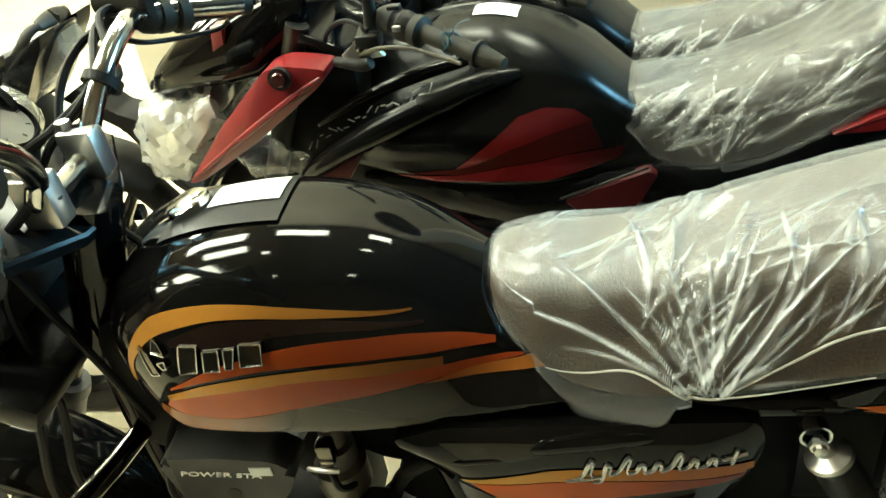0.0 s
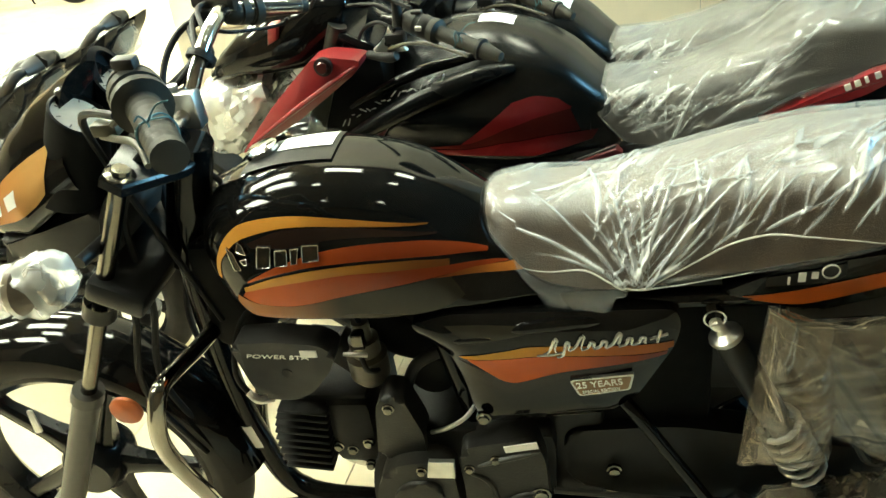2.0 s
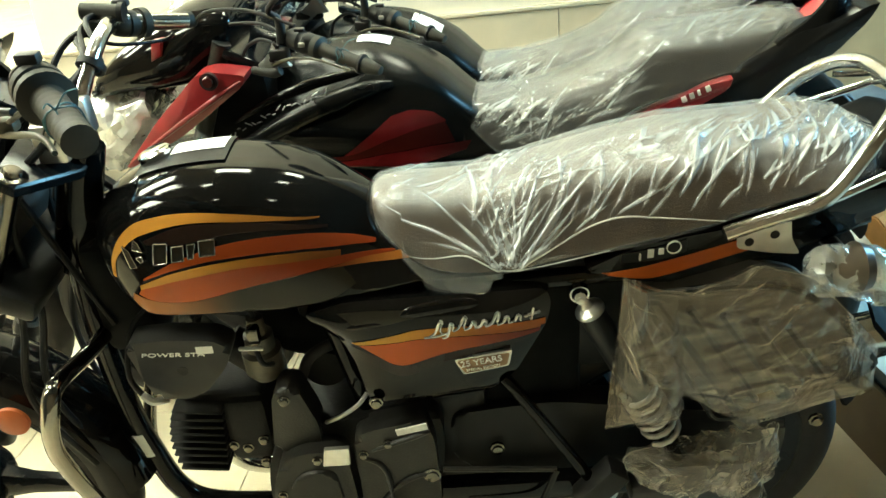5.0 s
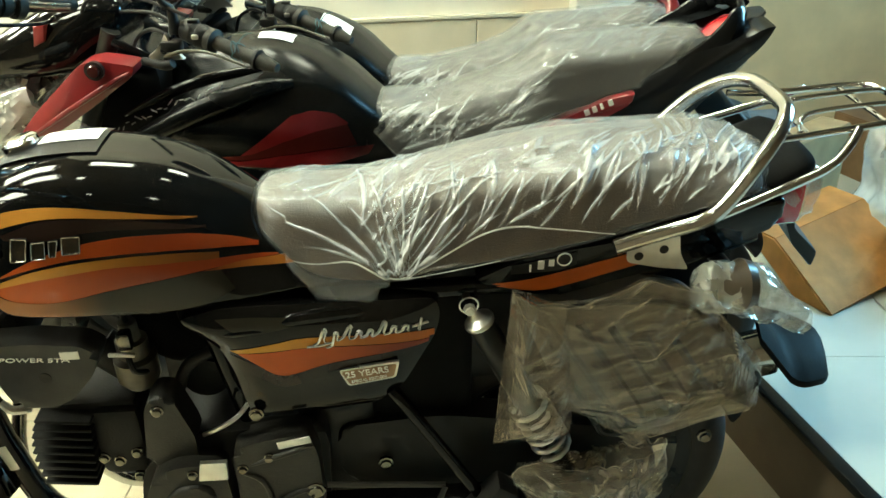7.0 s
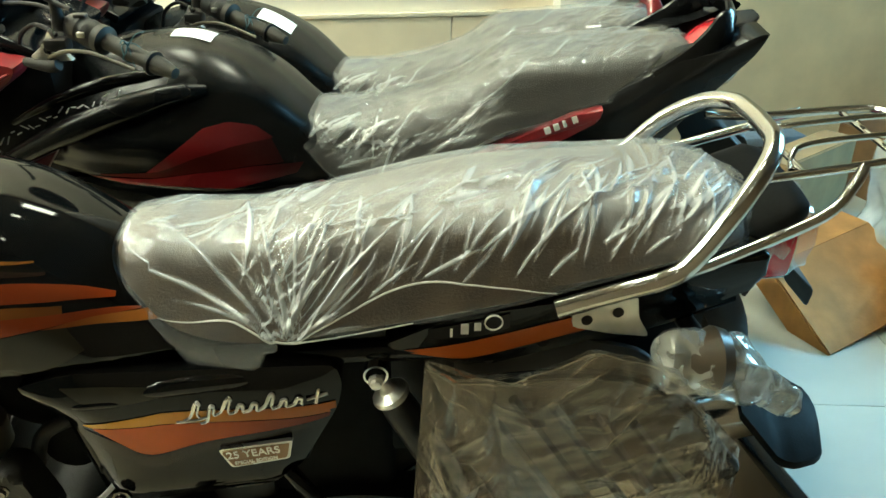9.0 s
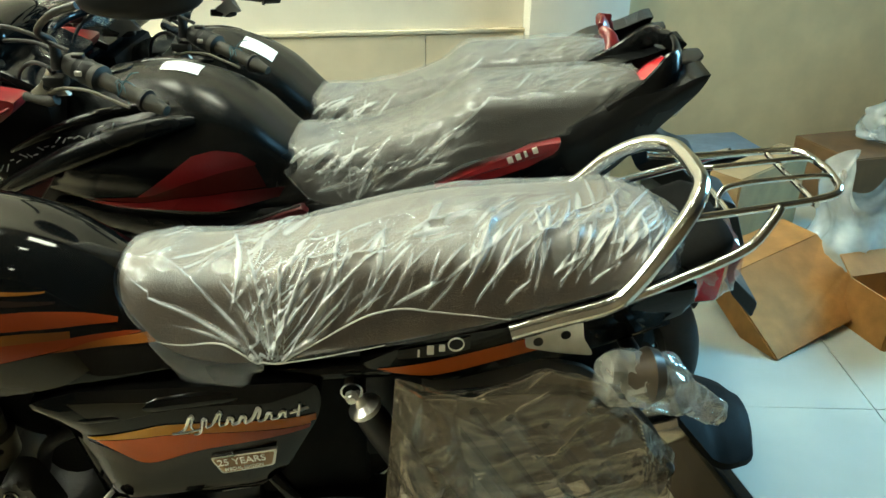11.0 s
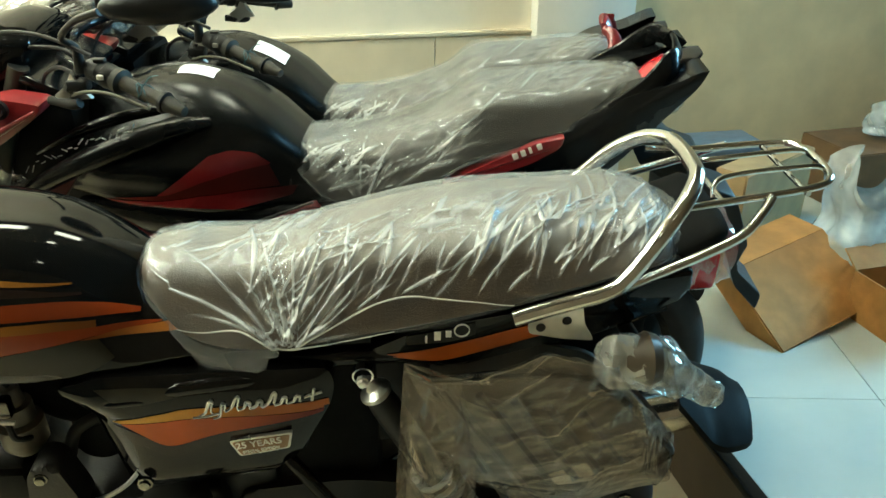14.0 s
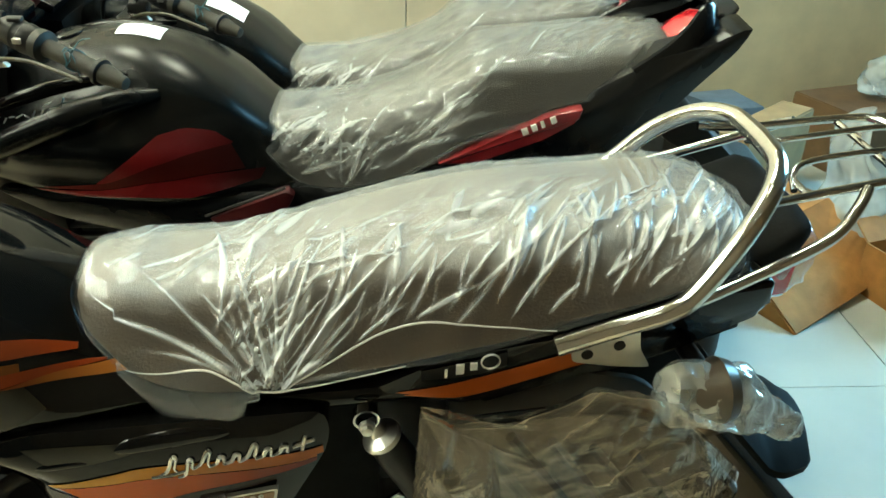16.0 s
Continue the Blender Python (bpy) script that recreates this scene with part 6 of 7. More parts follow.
    part("polythene_sleeve", crumple(sheet([(1.046, 0.433), (1.059, 0.45), (1.088, 0.452), (1.134, 0.436), (1.214, 0.454), (1.274, 0.473), (1.284, 0.41), (1.267, 0.377), (1.276, 0.309), (1.23, 0.312), (1.213, 0.372), (1.143, 0.355), (1.09, 0.371), (1.058, 0.399)], -0.165, 9.0, puff=0.032, lean=50, folds=60), 0.012, 26, 4.0), FILM_TAN, fp, "crumpled dusty polythene", True, 30)
    return t


BIKE_1 = Matrix.Translation((-0.6957, 0.8447, 0)) @ Matrix.Rotation(radians(-7.5), 4, "Z") @ Matrix.Rotation(radians(6), 4, "X")
commuter_bike(BIKE_1)

# ---------------------------------------------------------------- the sporty motorcycles
def blade(pts, widths, thick, n=14):
    """A flattened bar along the points, its width lying in the machine's length."""
    path = smooth_path(pts, 6)
    rings = []
    for i, p in enumerate(path):
        d = (path[min(i + 1, len(path) - 1)] - path[max(i - 1, 0)]).normalized()
        u = d.cross(Vector((0, 1, 0))).normalized()
        v = d.cross(u)
        w = interp(i / (len(path) - 1), [(k / (len(widths) - 1), q) for k, q in enumerate(widths)])
        rings.append([p + w * math.cos(a) * u + thick * math.sin(a) * v for a in [2 * math.pi * k / n for k in range(n)]])
    return loft(rings)


def sport_bike(m, label, accent, side, grab, tie=True, lamp=None, detail=True, wrapped=False, bar_at=(0, 0, 0), label_x=0.664, label_y=-0.02):
    """A black motorcycle with angular shrouds and a stepped seat under polythene."""
    t = thing("motorcycle", label, "motorcycle", m, "motorcycles in the row")
    XF, XR, R = 0.13, 1.42, 0.3
    wheel(t, XF, R, 0.042, 5, None, 30)
    wheel(t, XR, R, 0.05, 5, None, 50)
    def mir(p):
        return (p[0], -p[1], p[2])
    part("front_mudguard", arc_fender(XF, R, 0.335, 0.07, 30, 150), BLACK_PAINT, t)
    top, axle = Vector((0.43, 0, 0.98)), Vector((XF, 0, R))
    for y in (-0.105, 0.105):
        o = Vector((0, y, 0))
        part("fork_leg", tube([top + o, top.lerp(axle, 0.55) + o, axle + o], [0.017, 0.018, 0.025], 14, sm=1), FORK_GREY, t)
    part("top_yoke", box((-0.035, -0.12, -0.01), (0.04, 0.12, 0.01), None, 0.006, Matrix.Translation(top + Vector((0.03, 0, -0.03))) @ Matrix.Rotation(radians(25), 4, "Y")), SATIN_BLACK, t)
    rail = ((1.43, 0.112, 0.912), (1.48, 0.104, 0.943), (1.51, 0.095, 0.972), (1.528, 0.078, 0.992), (1.54, 0.055, 0.996))
    if grab is RED:
        rail = ((1.46, 0.078, 0.9), (1.48, 0.072, 0.93), (1.49, 0.064, 0.955), (1.484, 0.05, 0.975), (1.47, 0.03, 0.982))
    # headlamp fairing
    ring = []
    fairing = ((0.12, 0.862, 0.895, 0.06), (0.16, 0.872, 0.93, 0.095), (0.22, 0.884, 0.975, 0.112), (0.29, 0.886, 1.01, 0.118), (0.35, 0.895, 1.035, 0.118), (0.4, 0.925, 1.045, 0.112), (0.435, 0.965, 1.035, 0.1), (0.446, 1.0, 1.02, 0.085))
    for x, zb, zt, w in fairing:
        ring.append(section(w, zb, zt, x, 28, 0.8, 0.75, 0.4))
    fa = part("headlamp_fairing", loft(ring), BLACK_PAINT, t, "gloss black headlamp fairing", True, 50)
    ring = []
    lamp_rings = ((0.06, 0.76, 0.8, 0.03), (0.075, 0.735, 0.835, 0.07), (0.11, 0.722, 0.86, 0.095), (0.16, 0.735, 0.878, 0.103), (0.205, 0.785, 0.884, 0.103), (0.245, 0.84, 0.886, 0.098))
    for x, zb, zt, w in lamp_rings:
        ring.append(section(w, zb, zt, x, 28, 0.7, 0.75, 0.5))
    part("headlamp", loft(ring), CLEAR_LENS, fa, "clear headlamp lens")
    wrap = []
    for k in range(24):
        x = 0.052 + 0.198 * k / 23
        zb, zt, w = [interp(x, [(r[0], r[i]) for r in lamp_rings]) for i in (1, 2, 3)]
        wrap.append(section(w + 0.012, zb - 0.012, zt + 0.008, x, 48, 0.7, 0.75, 0.5))
    part("polythene_bag", crumple(loft(wrap), 0.02, 16, 1.5), FILM_BAG, fa, "crumpled milky polythene over the lamp", True, 25)
    part("flash", plate([(0.293, 0.955), (0.315, 0.965), (0.322, 0.995), (0.302, 0.992)], -0.1225, -0.1, 0.003), accent, fa, "red flash")
    # bars, levers, mirror
    left = [(0.475, -0.04, 0.975), (0.49, -0.07, 0.985), (0.53, -0.12, 0.99), (0.585, -0.162, 0.992), (0.71, -0.225, 0.968)]
    hb = part("handlebar", tube(list(reversed(left)) + [(p[0] + 0.5 * p[1], -p[1], p[2]) for p in left], 0.0095, 12), SATIN_BLACK, t)
    hb.matrix_basis = Matrix.Translation(bar_at)
    for s in (-1, 1):
        a, b = Vector((0.626, s * 0.184, 0.988)), Vector((0.71, s * 0.225, 0.968))
        d = (b - a).normalized()
        handle_grip(hb, a, b, 0.0115, tie and s < 0)
        sw = part("switch_housing", lathe([(-0.058, 0.0), (-0.058, 0.013), (-0.05, 0.0185), (-0.03, 0.02), (-0.028, 0.0185), (-0.02, 0.0185), (-0.018, 0.0205), (-0.004, 0.019), (0.0, 0.016), (0.0, 0)], a, d, 20), BLACK_PLASTIC, hb)
        part("switch", box((-0.009, -0.006, 0.0), (0.009, 0.006, 0.006), None, 0.002, Matrix.Translation(a - d * 0.03 + Vector((0, 0, 0.018)))), GREY_PLASTIC, sw)
        part("switch", box((-0.006, -0.004, -0.004), (0.006, 0.004, 0.004), None, 0.002, Matrix.Translation(a - d * 0.018 + Vector((-0.004, s * 0.019, 0.004)))), STEEL, sw, "pale switch button")
        part("collar", lathe([(0.0, 0.0125), (0.001, 0.0175), (0.006, 0.0175), (0.007, 0.0125)], b, d, 18), BLACK_PLASTIC, hb)
        part("end_weight", lathe([(0.006, 0.013), (0.012, 0.0135), (0.042, 0.008), (0.044, 0)], b, d, 16), GRIP_GREY, hb, "tapered bar end weight")
        part("lever_perch", box((-0.02, -0.012, -0.009), (0.014, 0.012, 0.01), None, 0.004, Matrix.Translation((0.558, s * 0.166, 0.972))), BLACK_PLASTIC, hb)
        part("lever", tube([(0.541, s * 0.17, 0.954), (0.58, s * 0.197, 0.972), (0.624, s * 0.22, 0.979), (0.66, s * 0.236, 0.974), (0.696, s * 0.25, 0.966)], [0.0042, 0.0028, 0.0024, 0.0026], 10), PERCH, hb, "thin hand lever")
        c = Vector((0.566, s * 0.172, 0.995))
        st = part("mirror_stem", tube([c, c + Vector((0, 0, 0.04)), c + Vector((-0.008, s * 0.02, 0.062)), c + Vector((0.03, s * 0.045, 0.095)), c + Vector((0.085, s * 0.075, 0.118))], [0.011, 0.0055, 0.005, 0.006], 10), BLACK_PLASTIC, hb)
        mm = Matrix.Translation((0.748, s * 0.272, 1.13)) @ Matrix.Rotation(radians(-12 * s), 4, "Z") @ Matrix.Diagonal((0.082, 0.03, 0.027, 1))
        bm = bmesh.new()
        bmesh.ops.create_uvsphere(bm, u_segments=24, v_segments=14, radius=1.0, matrix=mm)
        part("mirror", bm, BLACK_PLASTIC, st, "black oval mirror housing")
        if s < 0:
            near = set(hb.children)
    for ob in hb.children:                      # the steering is turned: the far side of the bar lies further forward
        if ob not in near:
            ob.matrix_basis = Matrix.Translation((-0.1, 0, 0)) @ ob.matrix_basis
    for k, (y, z) in enumerate(((-0.14, 1.0), (0.12, 0.99), (-0.09, 0.96))):
        part("cable", tube([(0.6 - 0.02 * k, y * 1.4, z + 0.03), (0.5, y * 1.1, z + 0.05), (0.4, y * 0.8, z + 0.03), (0.37, y * 0.5, z - 0.06), (0.45, y * 0.4, z - 0.15)], 0.0034, 8), CABLE, hb)
    part("inner_panel", box((0.35, -0.1, 0.74), (0.5, 0.1, 0.915), None, 0.025), MUD, t, "black inner panel between fairing and tank")
    for s in (-1, 1):
        br = part("lever_bracket", plate(rounded([(0.512, 0.955), (0.535, 0.972), (0.548, 0.996), (0.556, 0.97), (0.575, 0.95), (0.548, 0.948), (0.53, 0.935)], 0.003, 2), s * 0.172, s * 0.164, 0.002), STEEL, hb, "bright cast lever bracket")
        part("bracket_bolt", lathe([(0, 0.006), (0.004, 0.006), (0.005, 0)], (0.543, s * 0.173, 0.966), (0, s, 0), 10), CHROME, br)
        part("lever_boot", tube([(0.5, s * 0.165, 0.945), (0.54, s * 0.175, 0.942), (0.555, s * 0.178, 0.946)], [0.007, 0.0095, 0.008], 12), RUBBER, br, "rubber boot of the lever")
        part("cable", tube([(0.555, s * 0.165, 0.985), (0.52, s * 0.15, 0.995), (0.475, s * 0.12, 0.965), (0.45, s * 0.09, 0.9)], 0.0034, 8), CABLE, hb)
    if wrapped:
        skin = []
        for k in range(28):
            x = 0.1 + 0.37 * k / 27
            zb, zt, w = [interp(x, [(r[0], r[i]) for r in fairing]) for i in (1, 2, 3)]
            skin.append(section(w + 0.025, zb - 0.03, zt + 0.045, x, 48, 0.7, 0.75, 0.5))
        part("polythene_bag", crumple(loft(skin), 0.024, 11, 3.5), FILM_BAG_WARM, fa, "slack milky polythene over the fairing", True, 30)
    part("clocks", box((0.385, -0.06, 0.97), (0.44, 0.06, 1.0), None, 0.012, Matrix.Translation((0, 0, 0.0))), BLACK_PLASTIC, t)
    # tank
    crown = [(0.47, 0.885), (0.5, 0.908), (0.55, 0.927), (0.61, 0.94), (0.68, 0.943), (0.75, 0.926), (0.82, 0.885), (0.878, 0.83), (0.93, 0.79)]
    ridge_y = [(0.47, 0.045), (0.55, 0.06), (0.62, 0.078), (0.68, 0.092), (0.75, 0.1), (0.82, 0.095), (0.88, 0.085), (0.93, 0.08)]
    ridge_z = [(0.47, 0.85), (0.55, 0.893), (0.62, 0.907), (0.7, 0.905), (0.77, 0.89), (0.82, 0.867), (0.878, 0.818), (0.93, 0.775)]
    knee_y = [(0.47, 0.13), (0.55, 0.158), (0.65, 0.165), (0.73, 0.15), (0.8, 0.122), (0.88, 0.1), (0.93, 0.092)]
    keel_y = [(0.47, 0.12), (0.6, 0.14), (0.75, 0.135), (0.93, 0.1)]
    keel_z = [(0.47, 0.76), (0.6, 0.735), (0.73, 0.72), (0.83, 0.722), (0.93, 0.73)]

    def tank_side(x):
        z0, y1, z1, y2, y3, z3 = spline(x, crown), spline(x, ridge_y), spline(x, ridge_z), spline(x, knee_y), spline(x, keel_y), spline(x, keel_z)
        z2 = z1 - (z1 - z3) * 0.5
        return [(0, z0), (y1 * 0.5, z0 - (z0 - z1) * 0.22), (y1 * 0.86, z0 - (z0 - z1) * 0.7), (y1 + 0.003, z1 - 0.008), (y1 + (y2 - y1) * 0.5, z1 - (z1 - z2) * 0.42), (y2, z2), ((y2 + y3) / 2 + 0.004, z2 - (z2 - z3) * 0.55), (y3, z3), (0, z3)]
    bm = shell([0.47 + 0.46 * k / 60 for k in range(61)], tank_side, 36)
    bmesh.ops.smooth_vert(bm, verts=bm.verts, factor=0.5, use_axis_x=True, use_axis_y=True, use_axis_z=True)
    tree = tree_of(bm)
    tank = part("fuel_tank", bm, SHEEN_BLACK, t, "dusty gloss black fuel tank", True, 60)
    if side is not None:
        def facets(quads, mat, label=""):
            b3 = None
            for top, low in quads:
                b3 = decal(tree, top, low, 24, 8, 0.0012, -1, b3, False)
            part("flash", b3, mat, tank, label)
        mid = [(0.66, 0.7665), (0.72, 0.79), (0.77, 0.8005), (0.832, 0.806)]
        facets([([(0.64, 0.765), (0.69, 0.803), (0.735, 0.834), (0.77, 0.839), (0.81, 0.829), (0.835, 0.808)], [(0.642, 0.764)] + mid)], RED_FADE, "dull red angular flash")
        facets([([(0.562, 0.758), (0.64, 0.7635)] + mid, [(0.562, 0.7565), (0.644, 0.7535), (0.714, 0.7625), (0.8, 0.766), (0.85, 0.766)])], DEEP_RED_FADE, "dark red flash")
        facets([([(0.54, 0.753), (0.644, 0.7525), (0.714, 0.7615)], [(0.546, 0.7385), (0.62, 0.7405), (0.69, 0.739)])], RED_FADE, "dull red angular flash")
        facets([([(0.714, 0.7615), (0.8, 0.765), (0.88, 0.763)], [(0.69, 0.739), (0.77, 0.732), (0.87, 0.748)])], MID_RED_FADE, "dark red flash")
        part("shroud_tip", plate([(0.407, 0.752), (0.45, 0.742), (0.476, 0.758), (0.509, 0.802)], -0.162, -0.15, 0.003), SHADE_RED, t, "red pointed trim")
    def on_top(x, y, lift):
        return tree.ray_cast(Vector((x, y, 1.5)), Vector((0, 0, -1)))[0] + Vector((0, 0, lift))
    b2 = bmesh.new()
    g = [[b2.verts.new(on_top(label_x + 0.065 * i / 8, label_y + 0.05 * j / 8, 0.0012)) for j in range(9)] for i in range(9)]
    for i in range(8):
        for j in range(8):
            b2.faces.new((g[i][j], g[i + 1][j], g[i + 1][j + 1], g[i][j + 1]))
    part("label", b2, WHITE_LABEL, tank, "white paper label")
    part("filler_cap", lathe([(-0.01, 0.022), (0.0, 0.022), (0.002, 0.018), (0.002, 0)], on_top(0.59, 0.0, 0.0), (-0.2, 0, 1), 20), SATIN_BLACK, tank)
    for s in (-1, 1):
        # shroud with its reflector, and the swept arm under the tank
        y0, y1 = s * 0.18, s * 0.13
        sh = part("radiator_shroud", domed(rounded([(0.21, 0.765), (0.3, 0.86), (0.395, 0.944), (0.425, 0.95), (0.49, 0.94), (0.478, 0.92), (0.42, 0.88), (0.35, 0.833), (0.24, 0.772)], 0.01, 3), y0, y1, 0.012, 10, 1.6), accent, t, "painted angular tank shroud", True, 30)
        part("crease", tube([(0.235, y0 * 1.05, 0.785), (0.35, y0 * 1.075, 0.858), (0.43, y0 * 1.06, 0.905), (0.48, y0 * 1.03, 0.932)], [0.002, 0.005, 0.005, 0.002], 8), side or accent, sh)
        part("reflector", lathe([(0, 0.0), (0, 0.0125), (0.006, 0.0125), (0.011, 0.009), (0.012, 0)], (0.424, y0 * 1.05, 0.937), (0, s, 0), 20), DARK_LENS, sh, "small round reflector in a black ring")
        part("ring", lathe([(-0.002, 0.0125), (0.006, 0.0125), (0.006, 0.0165), (-0.002, 0.0165)], (0.424, y0 * 1.05, 0.937), (0, s, 0), 20, closed=True), BLACK_PLASTIC, sh)
        part("side_arm", tube([(0.4, s * 0.15, 0.757), (0.445, s * 0.158, 0.79), (0.54, s * 0.162, 0.838), (0.62, s * 0.152, 0.868), (0.69, s * 0.13, 0.884), (0.74, s * 0.11, 0.886)], [0.01, 0.016, 0.02, 0.02, 0.016, 0.008], 18), SHEEN_BLACK, t, "swept gloss black trim under the tank")
        part("upper_trim", tube([(0.43, s * 0.125, 0.83), (0.5, s * 0.135, 0.868), (0.58, s * 0.128, 0.896), (0.65, s * 0.115, 0.908), (0.7, s * 0.1, 0.912)], [0.004, 0.009, 0.011, 0.009, 0.003], 14), BLACK_PAINT, t, "gloss black trim beside the tank")
        rnd = random.Random(4)
        for k in range(22):
            x = 0.405 + 0.0105 * k
            z = interp(x, [(0.39, 0.785), (0.42, 0.808), (0.46, 0.835), (0.54, 0.872), (0.62, 0.892)]) + rnd.uniform(-0.006, 0.006)
            ln = rnd.uniform(0.003, 0.009)
            part("lettering_bar", box((-ln, -0.001, -0.0007), (ln, 0.001, 0.0007), None, 0.0004, Matrix.Translation((x, s * 0.162, z)) @ Matrix.Rotation(radians(rnd.choice((-62, -55, -22, -15, 30)) + rnd.uniform(-8, 8)), 4, "Y"), 1), STEEL, t, "bright bar of raised lettering")
        part("lower_trim", domed(rounded([(0.47, 0.74), (0.6, 0.735), (0.73, 0.725), (0.93, 0.735), (0.99, 0.71), (0.9, 0.66), (0.72, 0.64), (0.55, 0.69)], 0.02, 3), s * 0.125, s * 0.08, 0.012), SATIN_BLACK, t, "lower side panel", True, 40)
        if side is not None:
            part("lower_flash", plate(rounded([(0.79, 0.692), (0.912, 0.741), (0.925, 0.733), (0.898, 0.686), (0.862, 0.66), (0.82, 0.665)], 0.005, 2), s * 0.142, s * 0.12, 0.003), SHADE_RED, t, "dark red panel")
            part("pinstripe", tube([(0.785, s * 0.142, 0.698), (0.85, s * 0.143, 0.724), (0.912, s * 0.142, 0.748)], 0.0022, 8), GREY_PLASTIC, t, "pale edge trim")
        part("side_cover", domed(rounded([(0.9, 0.74), (1.0, 0.735), (1.18, 0.79), (1.16, 0.7), (1.05, 0.58), (0.92, 0.58)], 0.02, 3), s * 0.125, s * 0.07, 0.012), SATIN_BLACK, t, "", True, 40)
        part("tail_panel", domed(rounded([(1.1, 0.775), (1.2, 0.81), (1.33, 0.872), (1.4, 0.913), (1.455, 0.944), (1.52, 0.962), (1.565, 0.985), (1.585, 0.992), (1.567, 0.956), (1.522, 0.905), (1.46, 0.83), (1.4, 0.77), (1.3, 0.755), (1.17, 0.75)], 0.012, 3), s * 0.115, s * 0.05, 0.015), SATIN_BLACK, t, "black pointed tail panel", True, 40)
        if accent is not SATIN_BLACK:
            tp = part("tail_flash", plate(rounded([(1.14, 0.785), (1.237, 0.834), (1.303, 0.866), (1.352, 0.878), (1.345, 0.858), (1.296, 0.828), (1.2, 0.79)], 0.006, 2), s * 0.14, s * 0.112, 0.003), side or accent, t, "red flash on the tail")
            for k, w in enumerate((0.011, 0.01, 0.006, 0.01)):
                x = 1.266 + 0.0135 * k
                part("badge", box((0, -0.0015, 0), (w * 0.85, 0.0015, 0.011), None, 0.0006, Matrix.Translation((x, s * 0.142, 0.836 + 0.0062 * k)) @ Matrix.Rotation(radians(-22), 4, "Y")), WHITE_LABEL, tp, "white badge block")
        part("grab_rail", blade([(x, s * y, z) for x, y, z in rail], [0.021, 0.023, 0.022, 0.02, 0.015] if grab is SATIN_BLACK else [0.013, 0.014, 0.015, 0.013, 0.01], 0.0085), grab, t, "flat moulded grab handle", True, 25)
    bx, by, bz = rail[-1]
    part("handle_bridge", blade([(bx, -by, bz), (bx + 0.006, -by * 0.5, bz + 0.003), (bx + 0.008, 0, bz + 0.004), (bx + 0.006, by * 0.5, bz + 0.003), (bx, by, bz)], [0.015, 0.02, 0.022, 0.02, 0.015], 0.0075), grab, t)
    if side is not None:
        part("brake_lens", loft([section(w, b0, t0, x, 20, 0.7, 0.7, 0.5) for x, w, b0, t0 in ((1.495, 0.03, 0.925, 0.942), (1.512, 0.032, 0.938, 0.96), (1.535, 0.032, 0.952, 0.974), (1.547, 0.025, 0.962, 0.974))]), RED_LENS, t, "pinkish red lens")
    part("tail_tip", loft([section(w, b0, t0, x, 20, 0.7, 0.7, 0.5) for x, w, b0, t0 in ((1.48, 0.09, 0.87, 0.915), (1.53, 0.075, 0.925, 0.95), (1.57, 0.055, 0.962, 0.98), (1.595, 0.022, 0.982, 0.99))]), SATIN_BLACK, t)
    tl = part("tail_lamp", loft([section(w, b0, t0, x, 20, 0.7, 0.7, 0.5) for x, w, b0, t0 in ((1.44, 0.06, 0.82, 0.87), (1.5, 0.058, 0.85, 0.925), (1.55, 0.05, 0.9, 0.965), (1.575, 0.03, 0.94, 0.98))]), lamp or CLEAR_LENS, t, "pale lamp lens in polythene")
    part("polythene_bag", crumple(loft([section(0.07 - 0.002 * k, 0.79 + 0.012 * k, 0.865 + 0.012 * k, 1.42 + 0.017 * k, 20, 0.7, 0.7, 0.5) for k in range(10)]), 0.008, 24, 2), FILM_CLEAR, tl)
    covered_seat(t, [(0.862, 0.806), (0.87, 0.814), (0.9, 0.82), (0.967, 0.821), (1.034, 0.833), (1.1, 0.857), (1.155, 0.884), (1.183, 0.908), (1.21, 0.921), (1.323, 0.932), (1.428, 0.943), (1.48, 0.944), (1.505, 0.935), (1.516, 0.92)],
                 [(0.862, 0.8), (0.88, 0.785), (0.9, 0.765), (0.925, 0.743), (0.955, 0.73), (1.0, 0.735), (1.067, 0.751), (1.148, 0.8), (1.198, 0.83), (1.25, 0.845), (1.34, 0.876), (1.516, 0.912)],
                 [(0.862, 0.03), (0.875, 0.06), (0.93, 0.075), (1.1, 0.085), (1.25, 0.088), (1.4, 0.08), (1.49, 0.06), (1.516, 0.03)], [(0.862, 0.045), (0.88, 0.09), (0.93, 0.112), (1.05, 0.128), (1.2, 0.13), (1.35, 0.12), (1.48, 0.095), (1.516, 0.05)],
                 0.862, 1.516, (1.0, -0.12, 0.74), 7.0, [(0.86, 0.0), (0.92, 0.004), (1.1, 0.008), (1.25, 0.008), (1.35, 0.0), (1.52, 0.0)], fine=(200, 96), fan_n=6, streak_n=110, lean_deg=40, reach=1.2, broad=0.95, film=FILM_ROW, mat=ROW_VINYL)
    # engine and frame, mostly in shade
    part("engine", box((0.55, -0.12, 0.28), (0.88, 0.12, 0.6), None, 0.04), ENGINE, t, "dark engine block")
    cyl = part("cylinder", box((0.56, -0.09, 0.55), (0.72, 0.09, 0.72), None, 0.02), ENGINE, t)
    for k in range(6):
        part("fin", box((0.545, -0.1, 0.56 + 0.022 * k), (0.735, 0.1, 0.567 + 0.022 * k), None, 0.002, None, 1), ENGINE, cyl)
    part("radiator_core", box((0.44, -0.11, 0.62), (0.56, 0.11, 0.78), None, 0.02), BLACK_PLASTIC, t)
